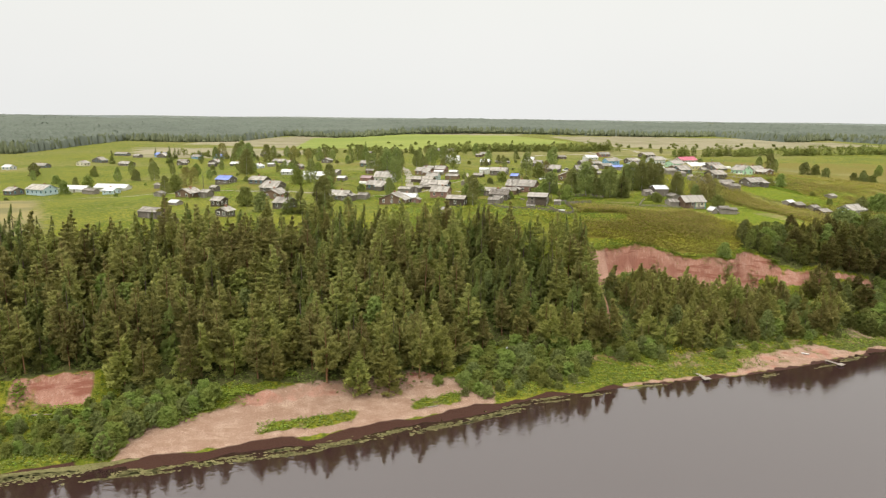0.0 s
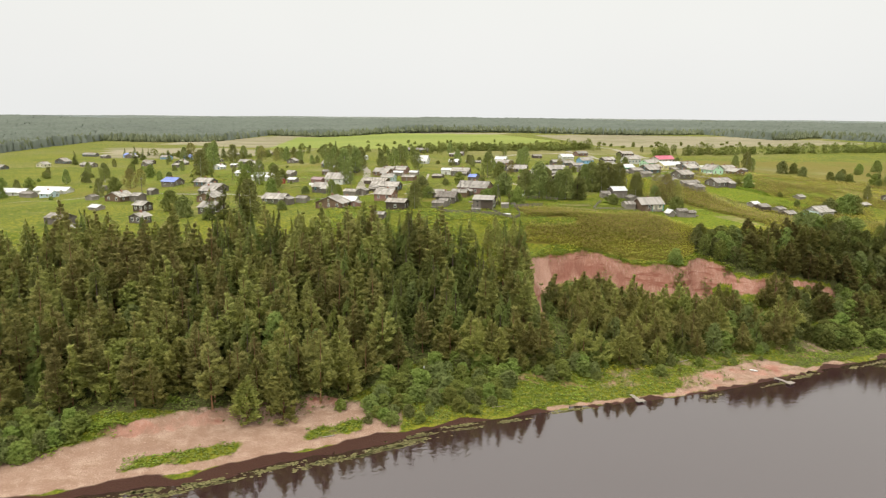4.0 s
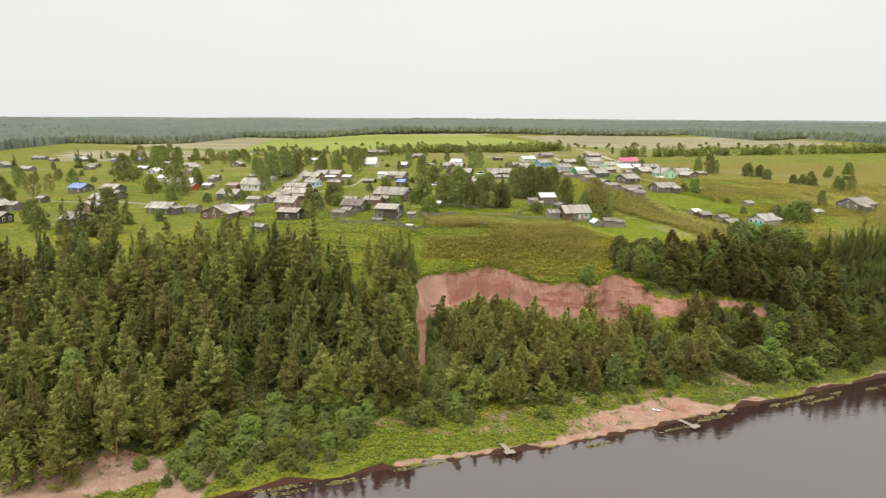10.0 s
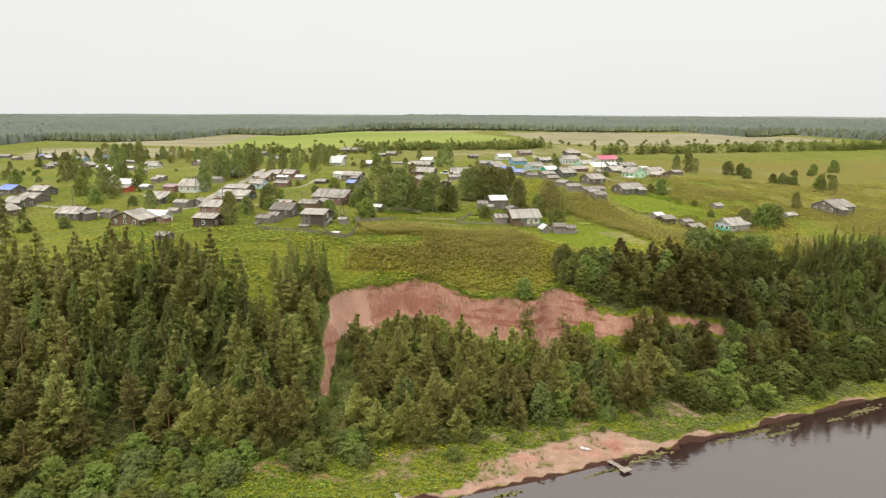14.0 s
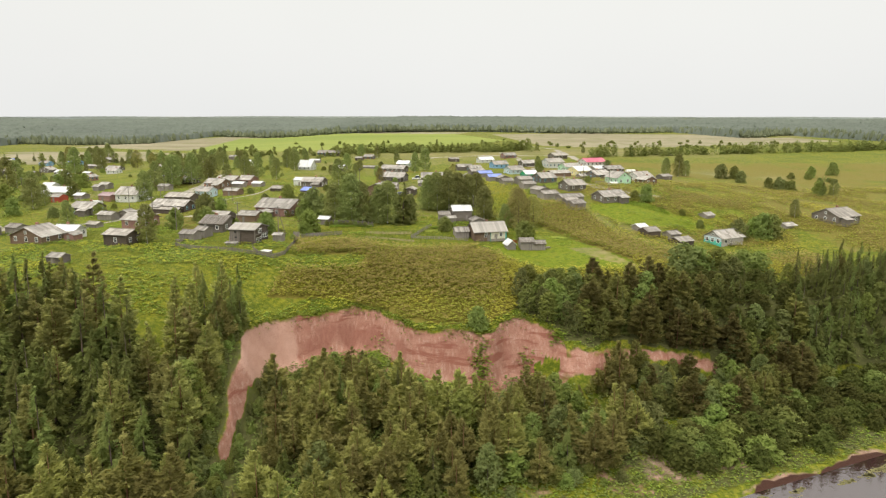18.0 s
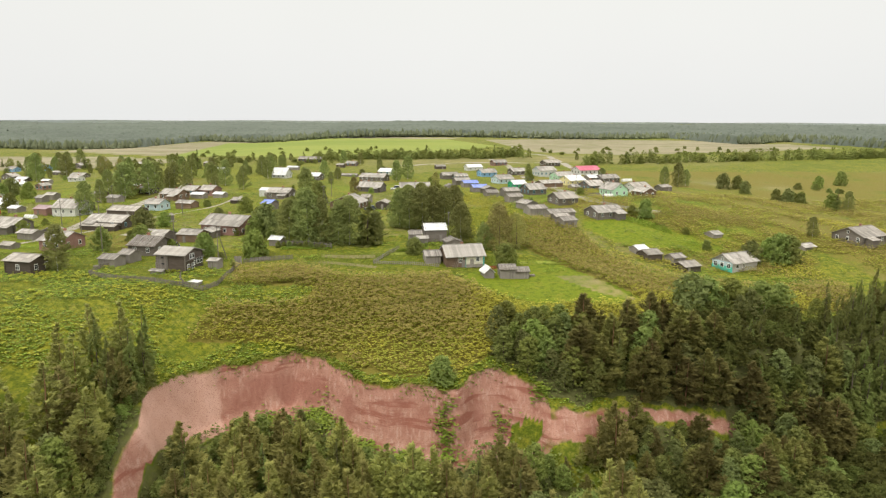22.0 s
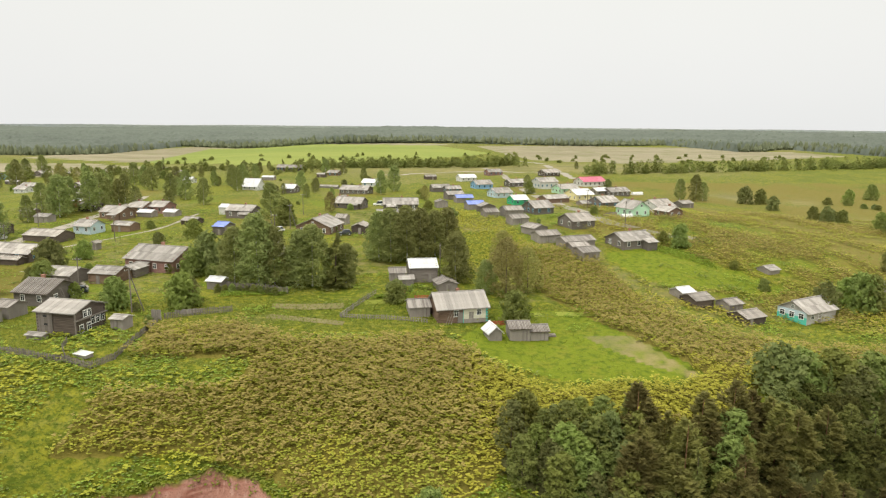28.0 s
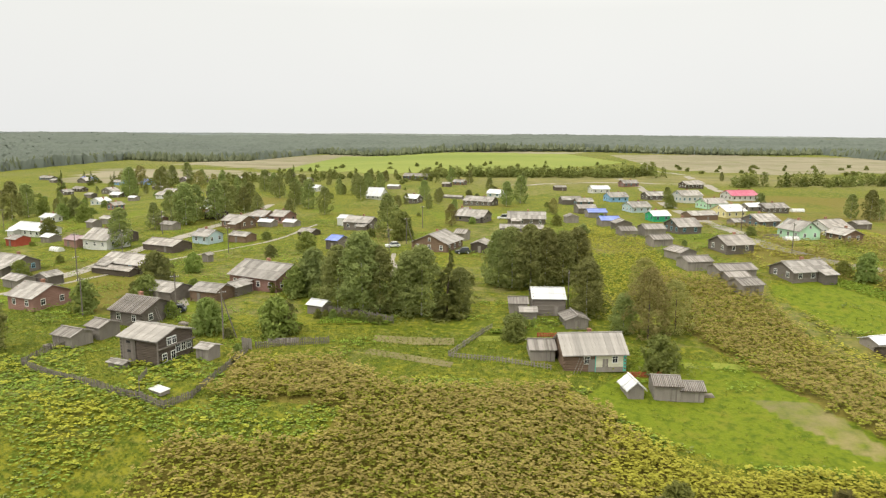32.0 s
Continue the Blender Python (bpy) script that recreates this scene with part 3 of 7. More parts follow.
def band(v, low, high, soft=1.5):
    """1 between two limits, falling evenly through 0.5 at either."""
    return min(1.0, max(0.0, 0.5 + min(v - low, high - v) / soft))


def masks(x, y, z):
    v = y - shore_y(x)
    d = scar_depth(x, y)
    soil = sand = wood = straw = lush = weeds = crop = stubble = seam = 0.0
    wet = band(v, -90, 1.2 + 0.7 * math.sin(x * 0.3) + 2.6 * noise.noise((x * 0.13, 0, 70)) + 1.2 * noise.noise((x * 0.5, y * 0.3, 71)), 1.6)
    if d > -2:
        rim = lerp_list(RIM, x) - y
        soil = min(1.0, max(0.0, 0.5 + 0.6 * d))
        seam = (0.62 + 0.35 * noise.noise((x * 0.35, y * 0.12, 91))) * band(rim, 0.9, 4.2 + 1.2 * noise.noise((x * 0.25, 0, 92)), 2.4) * smooth(55, 60, x) * (1 - 0.35 * smooth(73, 90, x)) * (1 - smooth(104, 112, x))
        if rim > 6.5 and x - 49 - 0.05 * (233 - y) > 3.4 - 0.085 * (233 - y):
            soil = min(soil, max(0.0, 0.72 - 0.1 * (rim - 6.5)))
        if y < 206:
            soil = min(soil, 0.35)
        if x > 113 and rim > 3.2:
            soil = min(soil, 0.2)
        if x > 117:
            soil *= 0.75 + 0.7 * noise.noise((x * 0.22, y * 0.22, 90))
        if soil > 0.6 and rim > 4.5 and x > 58 and noise.noise((x * 0.12, y * 0.12, 7)) > 0.18:
            soil = 0.25
    if -66 < x < 14 and v > 1:
        top = 15 + 6 * smooth(-60, -35, x) - 8 * smooth(-10, 14, x)
        sand = max(sand, 0.85 * band(v, 0, top, 3.0))
        if -40 < x < 5 and 4.5 < v < 9.5 and math.sin(x * 0.19 + 1) > -0.35:
            sand = 0.3
        if 16.5 < v < 20 and -50 < x < 0:
            soil = 0.5 + 0.45 * noise.noise((x * 0.2, y * 0.2, 61))
    if -96 < x < -78 and 23.5 < v < 31:
        soil = 0.62 + 0.7 * noise.noise((x * 0.14, y * 0.14, 40))
    if 46 < x < 84:
        sand = max(sand, 0.85 * band(v, 0.4, 2.6))
        soil = max(soil, 0.5 * band(v, 0.4, 2.4))
    if 80 <= x < 230:
        reach = 4 - 1.8 * smooth(112, 126, x) + 9 * math.exp(-((x - 102) / 16) ** 2) + 1.5 * math.sin(x * 0.3)
        bare = (0.75 + 0.3 * noise.noise((x * 0.15, y * 0.15, 28))) * band(v, 0.2, reach, 3.0)
        sand = max(sand, bare)
        soil = max(soil, bare * (0.52 + 0.5 * noise.noise((x * 0.3, y * 0.3, 29))))
    if 36 < x < 66 and 10 < v < 20:
        soil = max(soil, 0.36 + 0.55 * noise.noise((x * 0.12, y * 0.16, 19)))
    if 112 < x < 154:
        soil = max(soil, band(y - strip_y(x), -1.2 - 1.6 * smooth(130, 117, x), 0.5, 1.0) * (0.72 + 0.5 * noise.noise((x * 0.1, y * 0.2, 17))))
    if 60 < x < 150 and 7 < v < 19:
        sand = max(sand, 0.38 + 0.25 * noise.noise((x * 0.11, y * 0.14, 33)))
        soil = max(soil, 0.3 + 0.3 * noise.noise((x * 0.08, y * 0.1, 8)))
    if 118 < x and 3 < v < 24:
        wood = 0.52 + 0.25 * noise.noise((x * 0.12, y * 0.2, 51))
    if woods(x, y):
        wood = 1.0
    elif v > 20 and d > 9 or 45 < x < 62 and v > 22 and y < 232 and soil < 0.5:
        wood = 0.58
    if inside(x, y, HOG_NEAR) or inside(x, y, HOG_BAND):
        weeds = 1.0
    if inside(x, y, LAWN) or inside(x, y, BACK_LAWN):
        lush = 0.74
    if inside(x, y, PLOT):
        straw = 0.53 + 0.12 * noise.noise((x * 0.5, y * 0.25, 55))
    if any(inside(x, y, f) for f in TAN_FIELDS):
        stubble = 1.0
    if 205 < y < 320 and x < -90:
        straw = max(straw, 0.3 + 0.45 * smooth(5, -12, x + 0.58 * y) + 0.15 * noise.noise((x * 0.05, y * 0.04, 77)))
    if y > 600:
        straw = max(straw, 0.40 + 0.25 * noise.noise((x * 0.006, y * 0.006, 9)))
    if x > 150 and 290 < y < 640 and not (x < 205 and y < 305) and not inside(x, y, BACK_LAWN):
        weeds = max(weeds, 0.5 + 0.5 * noise.noise((x * 0.05, y * 0.03, 45)) + 0.25 * noise.noise((x * 0.2, y * 0.12, 46)))
    if x > 210 and 290 < y < 640:
        weeds = max(weeds, 0.53 + 0.45 * noise.noise((x * 0.02, y * 0.012, 2)) + 0.2 * noise.noise((x * 0.09, y * 0.05, 4)))
        straw = max(straw, 0.38 + 0.4 * noise.noise((x * 0.015, y * 0.01, 12)) + 0.2 * noise.noise((x * 0.06, y * 0.03, 14)))
    if 0 < x < 100 and 264 < y < 290:
        straw = max(straw, 0.24 + 0.3 * noise.noise((x * 0.06 - y * 0.03, y * 0.07, 5)))
    if -190 < x < 230 and 300 < y < 560:
        u, w = (x * 0.94 + y * 0.34) / 15, (y * 0.94 - x * 0.34) / 34
        plot = noise.noise((math.floor(u + 0.4 * math.sin(math.floor(w) * 2.3)) * 7.31, math.floor(w) * 5.17, 80))
        if plot > 0.22:
            lush = max(lush, 0.58)
        elif plot < -0.22:
            straw = max(straw, 0.40 - 0.2 * (plot + 0.22))
        weeds = max(weeds, 0.30 + 0.5 * noise.noise((x * 0.035, y * 0.02, 22)))
    if 250 < y < 620 and x < 165:
        straw = max(straw, 0.24 + 0.42 * noise.noise((x * 0.022, y * 0.014, 32)))
    if inside(x, y, BACK_LAWN):
        lush, weeds, straw = 0.7, 0.0, 0.0
    if inside(x, y, GREEN_FIELD):
        crop, straw = 1.0, 0.0
    slip = smooth(219, 226, y) * smooth(63, 56, x + 0.5 * (y - 238) + 3 * noise.noise((x * 0.2, y * 0.2, 60))) if d > -2 else 0.0
    return soil, sand, wet, wood, straw, lush, weeds, slip, crop, stubble, seam


def steps(*runs):
    """Grid lines: (to, step) runs from the first number on."""
    at, out = runs[0], [runs[0]]
    for to, step in runs[1:]:
        while at + step < to - 1e-6:
            at += step
            out.append(at)
        at = to
        out.append(at)
    return out


def build_ground():
    xs = steps(-4600, (-2000, 260), (-800, 80), (-320, 20), (-140, 5), (46, 2.0), (128, 0.6), (172, 1.0), (240, 2.5), (420, 10), (900, 40), (2000, 110), (4600, 260))
    ys = steps(-900, (-200, 100), (60, 20), (110, 5), (206, 1.5), (252, 0.6), (300, 1.0), (330, 2.0), (480, 5), (800, 16), (1500, 25), (2500, 100), (4950, 245))
    verts, cols = [], []
    for y in ys:
        for x in xs:
            z = ground(x, y)
            if y > 1800:
                z += 9 * smooth(1800, 4500, y) * (0.6 + 0.5 * math.sin(x / 610 + 0.6) + 0.25 * math.sin(x / 230))
            if -0.5 < scar_depth(x, y) < 12:
                z += 0.4 * noise.noise((x * 0.35, y * 0.35, 0)) + 0.12 * noise.noise((x * 1.3, y * 1.3, 4))
            elif 18 < y - shore_y(x) < 60:
                z += 0.5 * noise.noise((x * 0.5, y * 0.5, 0)) + 0.3 * noise.noise((x * 1.3, y * 1.3, 4))
            verts.append((x, y, z))
            cols.append(masks(x, y, z))
    w = len(xs)
    faces = [(j * w + i, j * w + i + 1, (j + 1) * w + i + 1, (j + 1) * w + i) for j in range(len(ys) - 1) for i in range(w - 1)]
    me = bpy.data.meshes.new("ground")
    me.from_pydata(verts, [], faces)
    for k, name in enumerate(("soil", "sand", "wet", "wood", "straw", "lush", "weeds", "slip", "crop", "stubble", "seam")):
        a = me.attributes.new(name, "FLOAT", "POINT")
        a.data.foreach_set("value", np.array([c[k] for c in cols], dtype=np.float32))
    me.polygons.foreach_set("use_smooth", [True] * len(faces))
    me.materials.append(ground_mat())
    return tagged(new("ground", me), "grassy river bluff with red landslip and meadows", "ground", kind="structure")


build_ground()


def sheet(name, verts, faces, material):
    me = bpy.data.meshes.new(name)
    me.from_pydata(verts, [], faces)
    me.materials.append(material)
    return new(name, me)


river = sheet("water", [(-4000, -880, 0), (4000, -880, 0), (4000, 1200, 0), (-4000, 1200, 0)], [(0, 1, 2, 3)], water_mat())
tagged(river, "dark brown calm river water with faint ripples", "river", kind="structure")


class Build:
    """Collects boxes, bars and blades for one mesh."""

    def __init__(self):
        self.v, self.f = [], []

    def box(self, x0, y0, z0, x1, y1, z1, m=None):
        k = len(self.v)
        pts = [(x, y, z) for z in (z0, z1) for y in (y0, y1) for x in (x0, x1)]
        self.v += [tuple(m @ Vector(p)) for p in pts] if m else pts
        self.f += [(k, k + 2, k + 3, k + 1), (k + 4, k + 5, k + 7, k + 6), (k, k + 1, k + 5, k + 4), (k + 2, k + 6, k + 7, k + 3), (k, k + 4, k + 6, k + 2), (k + 1, k + 3, k + 7, k + 5)]
        return self

    def hull(self, low, high):
        """A solid between two outlines of the same number of points."""
        k, c = len(self.v), len(low)
        self.v += list(low) + list(high)
        self.f += [tuple(range(k + c - 1, k - 1, -1)), tuple(range(k + c, k + 2 * c))]
        self.f += [(k + i, k + (i + 1) % c, k + c + (i + 1) % c, k + c + i) for i in range(c)]
        return self

    def tube(self, a, b, ra, rb, sides=6):
        a, b = Vector(a), Vector(b)
        q = (b - a).to_track_quat("Z", "Y")
        ring = [Vector((math.cos(2 * math.pi * i / sides), math.sin(2 * math.pi * i / sides), 0)) for i in range(sides)]
        return self.hull([tuple(a + q @ (p * ra)) for p in ring], [tuple(b + q @ (p * rb)) for p in ring])

    def quad(self, *pts):
        k = len(self.v)
        self.v += pts
        self.f.append(tuple(range(k, k + len(pts))))
        return self

    def mesh(self, name, material):
        me = bpy.data.meshes.new(name)
        me.from_pydata(self.v, [], self.f)
        me.materials.append(material)
        return me


def part(name, data, parent, label="", at=None):
    ob = new(name, data)
    ob.parent = parent
    if at:
        ob.matrix_basis = at
    return tagged(ob, label) if label else ob

# ---- trees ----
def tuft(b, at, way, length, width, rnd, face=None):
    """A spray of needles or leaves: one pointed blade, its face turned out and up."""
    way = way.normalized()
    if face is None:
        out = Vector((at.x, at.y, 0))
        face = (out.normalized() * 0.6 if out.length > 0.05 else Vector()) + Vector((0, 0, 1.0))
    face = face + Vector((rnd.uniform(-0.5, 0.5), rnd.uniform(-0.5, 0.5), rnd.uniform(-0.3, 0.5)))
    side = face.cross(way)
    if side.length < 1e-3:
        side = Vector((1, 0, 0))
    side.normalize()
    b.quad(tuple(at - way * length * 0.2 + side * width), tuple(at - way * length * 0.2 - side * width), tuple(at + way * length))


def whorls(rnd, tall, wide, count, low, rows, boughs, profile, rough):
    """Places along the boughs of a conifer: height share, fullness, bough angle, its reach, share along it."""
    weights = [profile(k / (rows - 1)) + 0.15 for k in range(rows)]
    table = [[(6.283 * (j + rnd.random() * 0.9) / boughs + k * 0.7, rnd.uniform(1 - rough, 1 + rough * 0.7), rnd.uniform(-0.12, 0.12)) for j in range(boughs)] for k in range(rows)]
    for k in rnd.choices(range(rows), weights, k=count):
        g = k / (rows - 1)
        full = profile(g)
        a, reach, lift = table[k][rnd.randrange(max(3, int(boughs * (0.35 + 0.65 * full))))]
        yield low + (0.975 - low) * g, full, a, wide * (full + 0.04) * reach, lift, 0.18 + 0.82 * math.sqrt(rnd.random())


def spruce_crown(rnd, tall, wide, count, low=0.06):
    """Drooping boughs in close rows, drawn to a sharp point."""
    b = Build()
    for f, full, a, reach, lift, s in whorls(rnd, tall, wide, count, low, 19, 9, lambda g: (1 - g) ** 0.9, 0.28):
        spread = 0.22 * reach * s * rnd.uniform(-1, 1)
        at = Vector((math.cos(a) * reach * s - math.sin(a) * spread, math.sin(a) * reach * s + math.cos(a) * spread, f * tall + (lift - 0.34 + 0.12 * s) * reach * s + rnd.gauss(0, 0.22)))
        way = Vector((math.cos(a + rnd.uniform(-0.8, 0.8)), math.sin(a + rnd.uniform(-0.8, 0.8)), rnd.uniform(-0.6, 0.1)))
        tuft(b, at, way, rnd.uniform(0.55, 0.95) * (0.55 + 0.45 * full), rnd.uniform(0.16, 0.27) * (0.6 + 0.4 * full), rnd)
    for _ in range(8):
        tuft(b, Vector((0, 0, tall * rnd.uniform(0.92, 0.955))), Vector((rnd.uniform(-0.25, 0.25), rnd.uniform(-0.25, 0.25), 1)), tall * 0.045, 0.1, rnd)
    return b


def pine_crown(rnd, tall, wide, count, base, blunt=2.2, rough=0.38, dome=1.0):
    """Feathery boughs in loose storeys under a blunt top, with gaps between them."""
    b = Build()
    for f, full, a, reach, lift, s in whorls(rnd, tall, wide, count, base, 11, 8, lambda g: max(0.1, (1 - g ** blunt) ** dome) * (0.72 + 0.28 * smooth(0, 0.3, g)), rough):
        spread = 0.3 * reach * s * rnd.uniform(-1, 1)
        at = Vector((math.cos(a) * reach * s - math.sin(a) * spread, math.sin(a) * reach * s + math.cos(a) * spread, f * tall + (lift * 1.4 + 0.12 * s) * reach * s + rnd.gauss(0, 0.26)))
        way = Vector((math.cos(a + rnd.uniform(-0.9, 0.9)), math.sin(a + rnd.uniform(-0.9, 0.9)), rnd.uniform(-0.1, 0.9)))
        tuft(b, at, way, rnd.uniform(0.42, 0.8), rnd.uniform(0.14, 0.25), rnd)
    return b


def clump_crown(rnd, tall, wide, count, base, shape, size, clumps):
    """A crown of many small leaf clumps, of uneven outline, with gaps."""
    b = Build()
    for c in range(clumps):
        f = base + (1 - base) * ((c + rnd.random()) / clumps) ** 0.85
        full = shape((f - base) / (1 - base))
        r = wide * full * math.sqrt(rnd.uniform(0.1, 1.0)) * 0.8
        a = c * 2.4 + rnd.uniform(-0.5, 0.5)
        centre = Vector((math.cos(a) * r, math.sin(a) * r, f * tall * 0.97))
        rad = wide * rnd.uniform(0.2, 0.34) * (0.45 + 0.55 * full)
        for _ in range(count // clumps):
            d = Vector((rnd.gauss(0, 1) + 0.6 * math.cos(a), rnd.gauss(0, 1) + 0.6 * math.sin(a), rnd.gauss(0.25, 0.8))).normalized()
            at = centre + Vector((d.x, d.y, d.z * 0.7)) * rad * rnd.uniform(0.55, 1.05)
            way = Vector((rnd.uniform(-1, 1), rnd.uniform(-1, 1), rnd.uniform(-0.8, 0.4)))
            tuft(b, at, way, size * rnd.uniform(0.7, 1.3), size * rnd.uniform(0.3, 0.5), rnd, d + Vector((0, 0, 0.6)))
    return b


def thicket(rnd, tall, wide, count, size, clumps):
    """A shrub: leaf clumps down to the ground round a leafy heart."""
    b = clump_crown(rnd, tall, wide, count, 0.03, bush_shape, size, clumps)
    for k in range(count // 5):
        a, f = rnd.uniform(0, 6.283), rnd.random()
        r = wide * 0.75 * bush_shape(f) * math.sqrt(rnd.random())
        d = Vector((math.cos(a), math.sin(a), 0.8))
        tuft(b, Vector((r * d.x, r * d.y, f * tall * 0.8)), Vector((rnd.uniform(-1, 1), rnd.uniform(-1, 1), rnd.uniform(-0.5, 0.5))), size * 1.4, size * 0.6, rnd, d)
    return b


def trunk_mesh(rnd, tall, r, material):
    """A tapered, slightly crooked stem in one piece."""
    b = Build()
    sides, rings = 6, 6
    cx = cy = 0.0
    for i in range(rings):
        f = i / (rings - 1)
        rr = r * (1.25 if i == 0 else 1 - 0.85 * f)
        b.v += [(cx + rr * math.cos(1.0472 * k), cy + rr * math.sin(1.0472 * k), -0.5 + (tall * 0.93 + 0.5) * f) for k in range(sides)]
        cx, cy = cx + rnd.uniform(-0.02, 0.02) * tall * 0.3, cy + rnd.uniform(-0.02, 0.02) * tall * 0.3
    for i in range(rings - 1):
        b.f += [(i * 6 + k, i * 6 + (k + 1) % 6, i * 6 + 6 + (k + 1) % 6, i * 6 + 6 + k) for k in range(6)]
    b.f.append(tuple(range((rings - 1) * 6, rings * 6)))
    return b.mesh("trunk", material)


def tree_kind(name, crown, trunk, label, category):
    if trunk is None:
        return tagged(new(name, crown), label, category, "stand of " + category)
    root = new(name)
    root.empty_display_size = 0.5
    part("trunk", trunk, root)
    part("crown", crown, root)
    return tagged(root, label, category, "stand of " + category)


def oval_shape(f):
    return math.sqrt(max(0.0, 1 - (2 * f - 0.75) ** 2 / 1.6)) * (1 - 0.25 * f)


def cone_shape(f):
    """Widest low down, drawn in to a rounded tip."""
    return math.sqrt(max(0.0, 1 - f ** 1.35)) * (0.72 + 0.28 * smooth(0, 0.22, f)) + 0.04


def bush_shape(f):
    return math.sqrt(max(0.02, 1 - f * f)) * 0.8


KINDS = {}
rnd = random.Random(7)
for v in range(4):
    KINDS.setdefault("spruce", []).append(tree_kind("spruce_tree", spruce_crown(rnd, 16, rnd.uniform(2.3, 2.9), 2000).mesh("crown", M["spruce"]), trunk_mesh(rnd, 16, 0.2, M["bark"]), "tall dark green narrow spruce on the river bluff", "spruce"))
for v in range(3):
    KINDS.setdefault("young_spruce", []).append(tree_kind("young_spruce_tree", spruce_crown(rnd, 9, rnd.uniform(1.6, 2.1), 1200, 0.03).mesh("crown", M[("pine", "willow", "birch")[v]]), trunk_mesh(rnd, 9, 0.12, M["bark"]), "young light green spruce with low branches", "spruce"))
for v in range(5):
    KINDS.setdefault("pine", []).append(tree_kind("pine_tree", pine_crown(rnd, 17, rnd.uniform(2.6, 3.3), 2700, rnd.uniform(0.12, 0.34)).mesh("crown", M["pine"]), trunk_mesh(rnd, 17, 0.2, M["pine_bark"]), "tall pine with olive green crown and ruddy trunk", "pine"))
for v in range(4):
    KINDS.setdefault("low_pine", []).append(tree_kind("low_pine_tree", pine_crown(rnd, 11, rnd.uniform(2.6, 3.2), 2200, 0.04).mesh("crown", M["young_pine"]), trunk_mesh(rnd, 11, 0.16, M["pine_bark"]), "bushy pine with branches down to the ground", "pine"))
for v in range(3):
    KINDS.setdefault("dark_pine", []).append(tree_kind("dark_pine_tree", pine_crown(rnd, 12, rnd.uniform(2.5, 3.0), 3800, 0.05, 1.7, 0.22, 0.6).mesh("crown", M["dark_pine"]), trunk_mesh(rnd, 12, 0.16, M["pine_bark"]), "dense dark olive pine above the red ledge", "pine"))
for v in range(3):
    KINDS.setdefault("birch", []).append(tree_kind("birch_tree", clump_crown(rnd, 12, rnd.uniform(3.7, 4.4), 3000, 0.06, (cone_shape, oval_shape, cone_shape)[v], 0.46, 105).mesh("crown", M["garden_birch"]), trunk_mesh(rnd, 12, 0.16, M["birch_bark"]), "leafy birch with rounded green crown", "birch"))
for v in range(3):
    KINDS.setdefault("aspen", []).append(tree_kind("aspen_tree", clump_crown(rnd, 11, rnd.uniform(3.3, 4.0), 1900, 0.05, oval_shape, 0.5, 80).mesh("crown", M[("willow", "birch", "grey_leaf")[v]]), trunk_mesh(rnd, 11, 0.14, M["bark"]), "light green young aspen on the slope", "aspen"))
for v in range(2):
    KINDS.setdefault("willow", []).append(tree_kind("willow_tree", clump_crown(rnd, 11, rnd.uniform(4.0, 4.6), 3600, 0.06, oval_shape, 0.32, 90).mesh("crown", M["dun"]), trunk_mesh(rnd, 11, 0.14, M["bark"]), "thin-leaved dun willow with airy crown", "willow"))
for v in range(4):
    KINDS.setdefault("bush", []).append(tree_kind("bush", thicket(rnd, 4, rnd.uniform(2.9, 3.7), 900, 0.42, 40).mesh("crown", M[("birch", "willow", "birch", "grey_leaf")[v]]), None, "dense rounded green bush", "bush"))
for v in range(3):
    KINDS.setdefault("shore_willow", []).append(tree_kind("shore_willow", thicket(rnd, 4, rnd.uniform(2.6, 3.3), 1000, 0.36, 40).mesh("crown", M[("willow", "willow", "grey_leaf")[v]]), None, "bushy willow growing on the river bank", "willow bush"))
for v in range(3):
    KINDS.setdefault("near_birch", []).append(tree_kind("birch_tree", clump_crown(rnd, 12, rnd.uniform(4.0, 4.7), 7600, 0.05, cone_shape, 0.34, 170).mesh("crown", M["garden_birch"]), trunk_mesh(rnd, 12, 0.16, M["birch_bark"]), "tall leafy birch among the log houses", "birch"))
for v in range(2):
    KINDS.setdefault("alder_bush", []).append(tree_kind("alder_bush", thicket(rnd, 4, rnd.uniform(2.5, 3.1), 900, 0.38, 36).mesh("crown", M["alder"]), None, "dark green alder bush on the wooded slope", "bush"))
TALL = {"alder_bush": 4, "near_birch": 12, "dark_pine": 12, "spruce": 16, "young_spruce": 9, "pine": 17, "low_pine": 11, "birch": 12, "aspen": 11, "willow": 11, "bush": 4, "shore_willow": 4}
USED = {}


def plant(kind, x, y, tall, spread=1.0):
    """A tree of a kind with its foot on the ground."""
    if kind == "birch" and y < 350 and 20 < x < 125:
        kind = "near_birch"
    proto = KINDS[kind][USED.get(kind, 0) % len(KINDS[kind])]
    USED[kind] = USED.get(kind, 0) + 1
    s = tall / TALL[kind]
    m = Matrix.LocRotScale((x, y, ground(x, y) - 0.1), Euler((rnd.uniform(-0.03, 0.03), rnd.uniform(-0.03, 0.03), rnd.uniform(0, 6.28))), Vector((s * spread, s * spread, s)))
    if USED[kind] <= len(KINDS[kind]):
        proto.matrix_basis = m
        return proto
    k = proto.scale
    return copy_thing(proto, m @ Matrix.Diagonal((1 / k.x, 1 / k.y, 1 / k.z, 1)))


def spaced(x0, x1, y0, y1, step, rnd):
    """Places about step apart, shaken off the grid."""
    y = y0
    while y < y1:
        x = x0
        while x < x1:
            yield x + rnd.uniform(-0.45, 0.45) * step, y + rnd.uniform(-0.45, 0.45) * step
            x += step
        y += step * 0.9

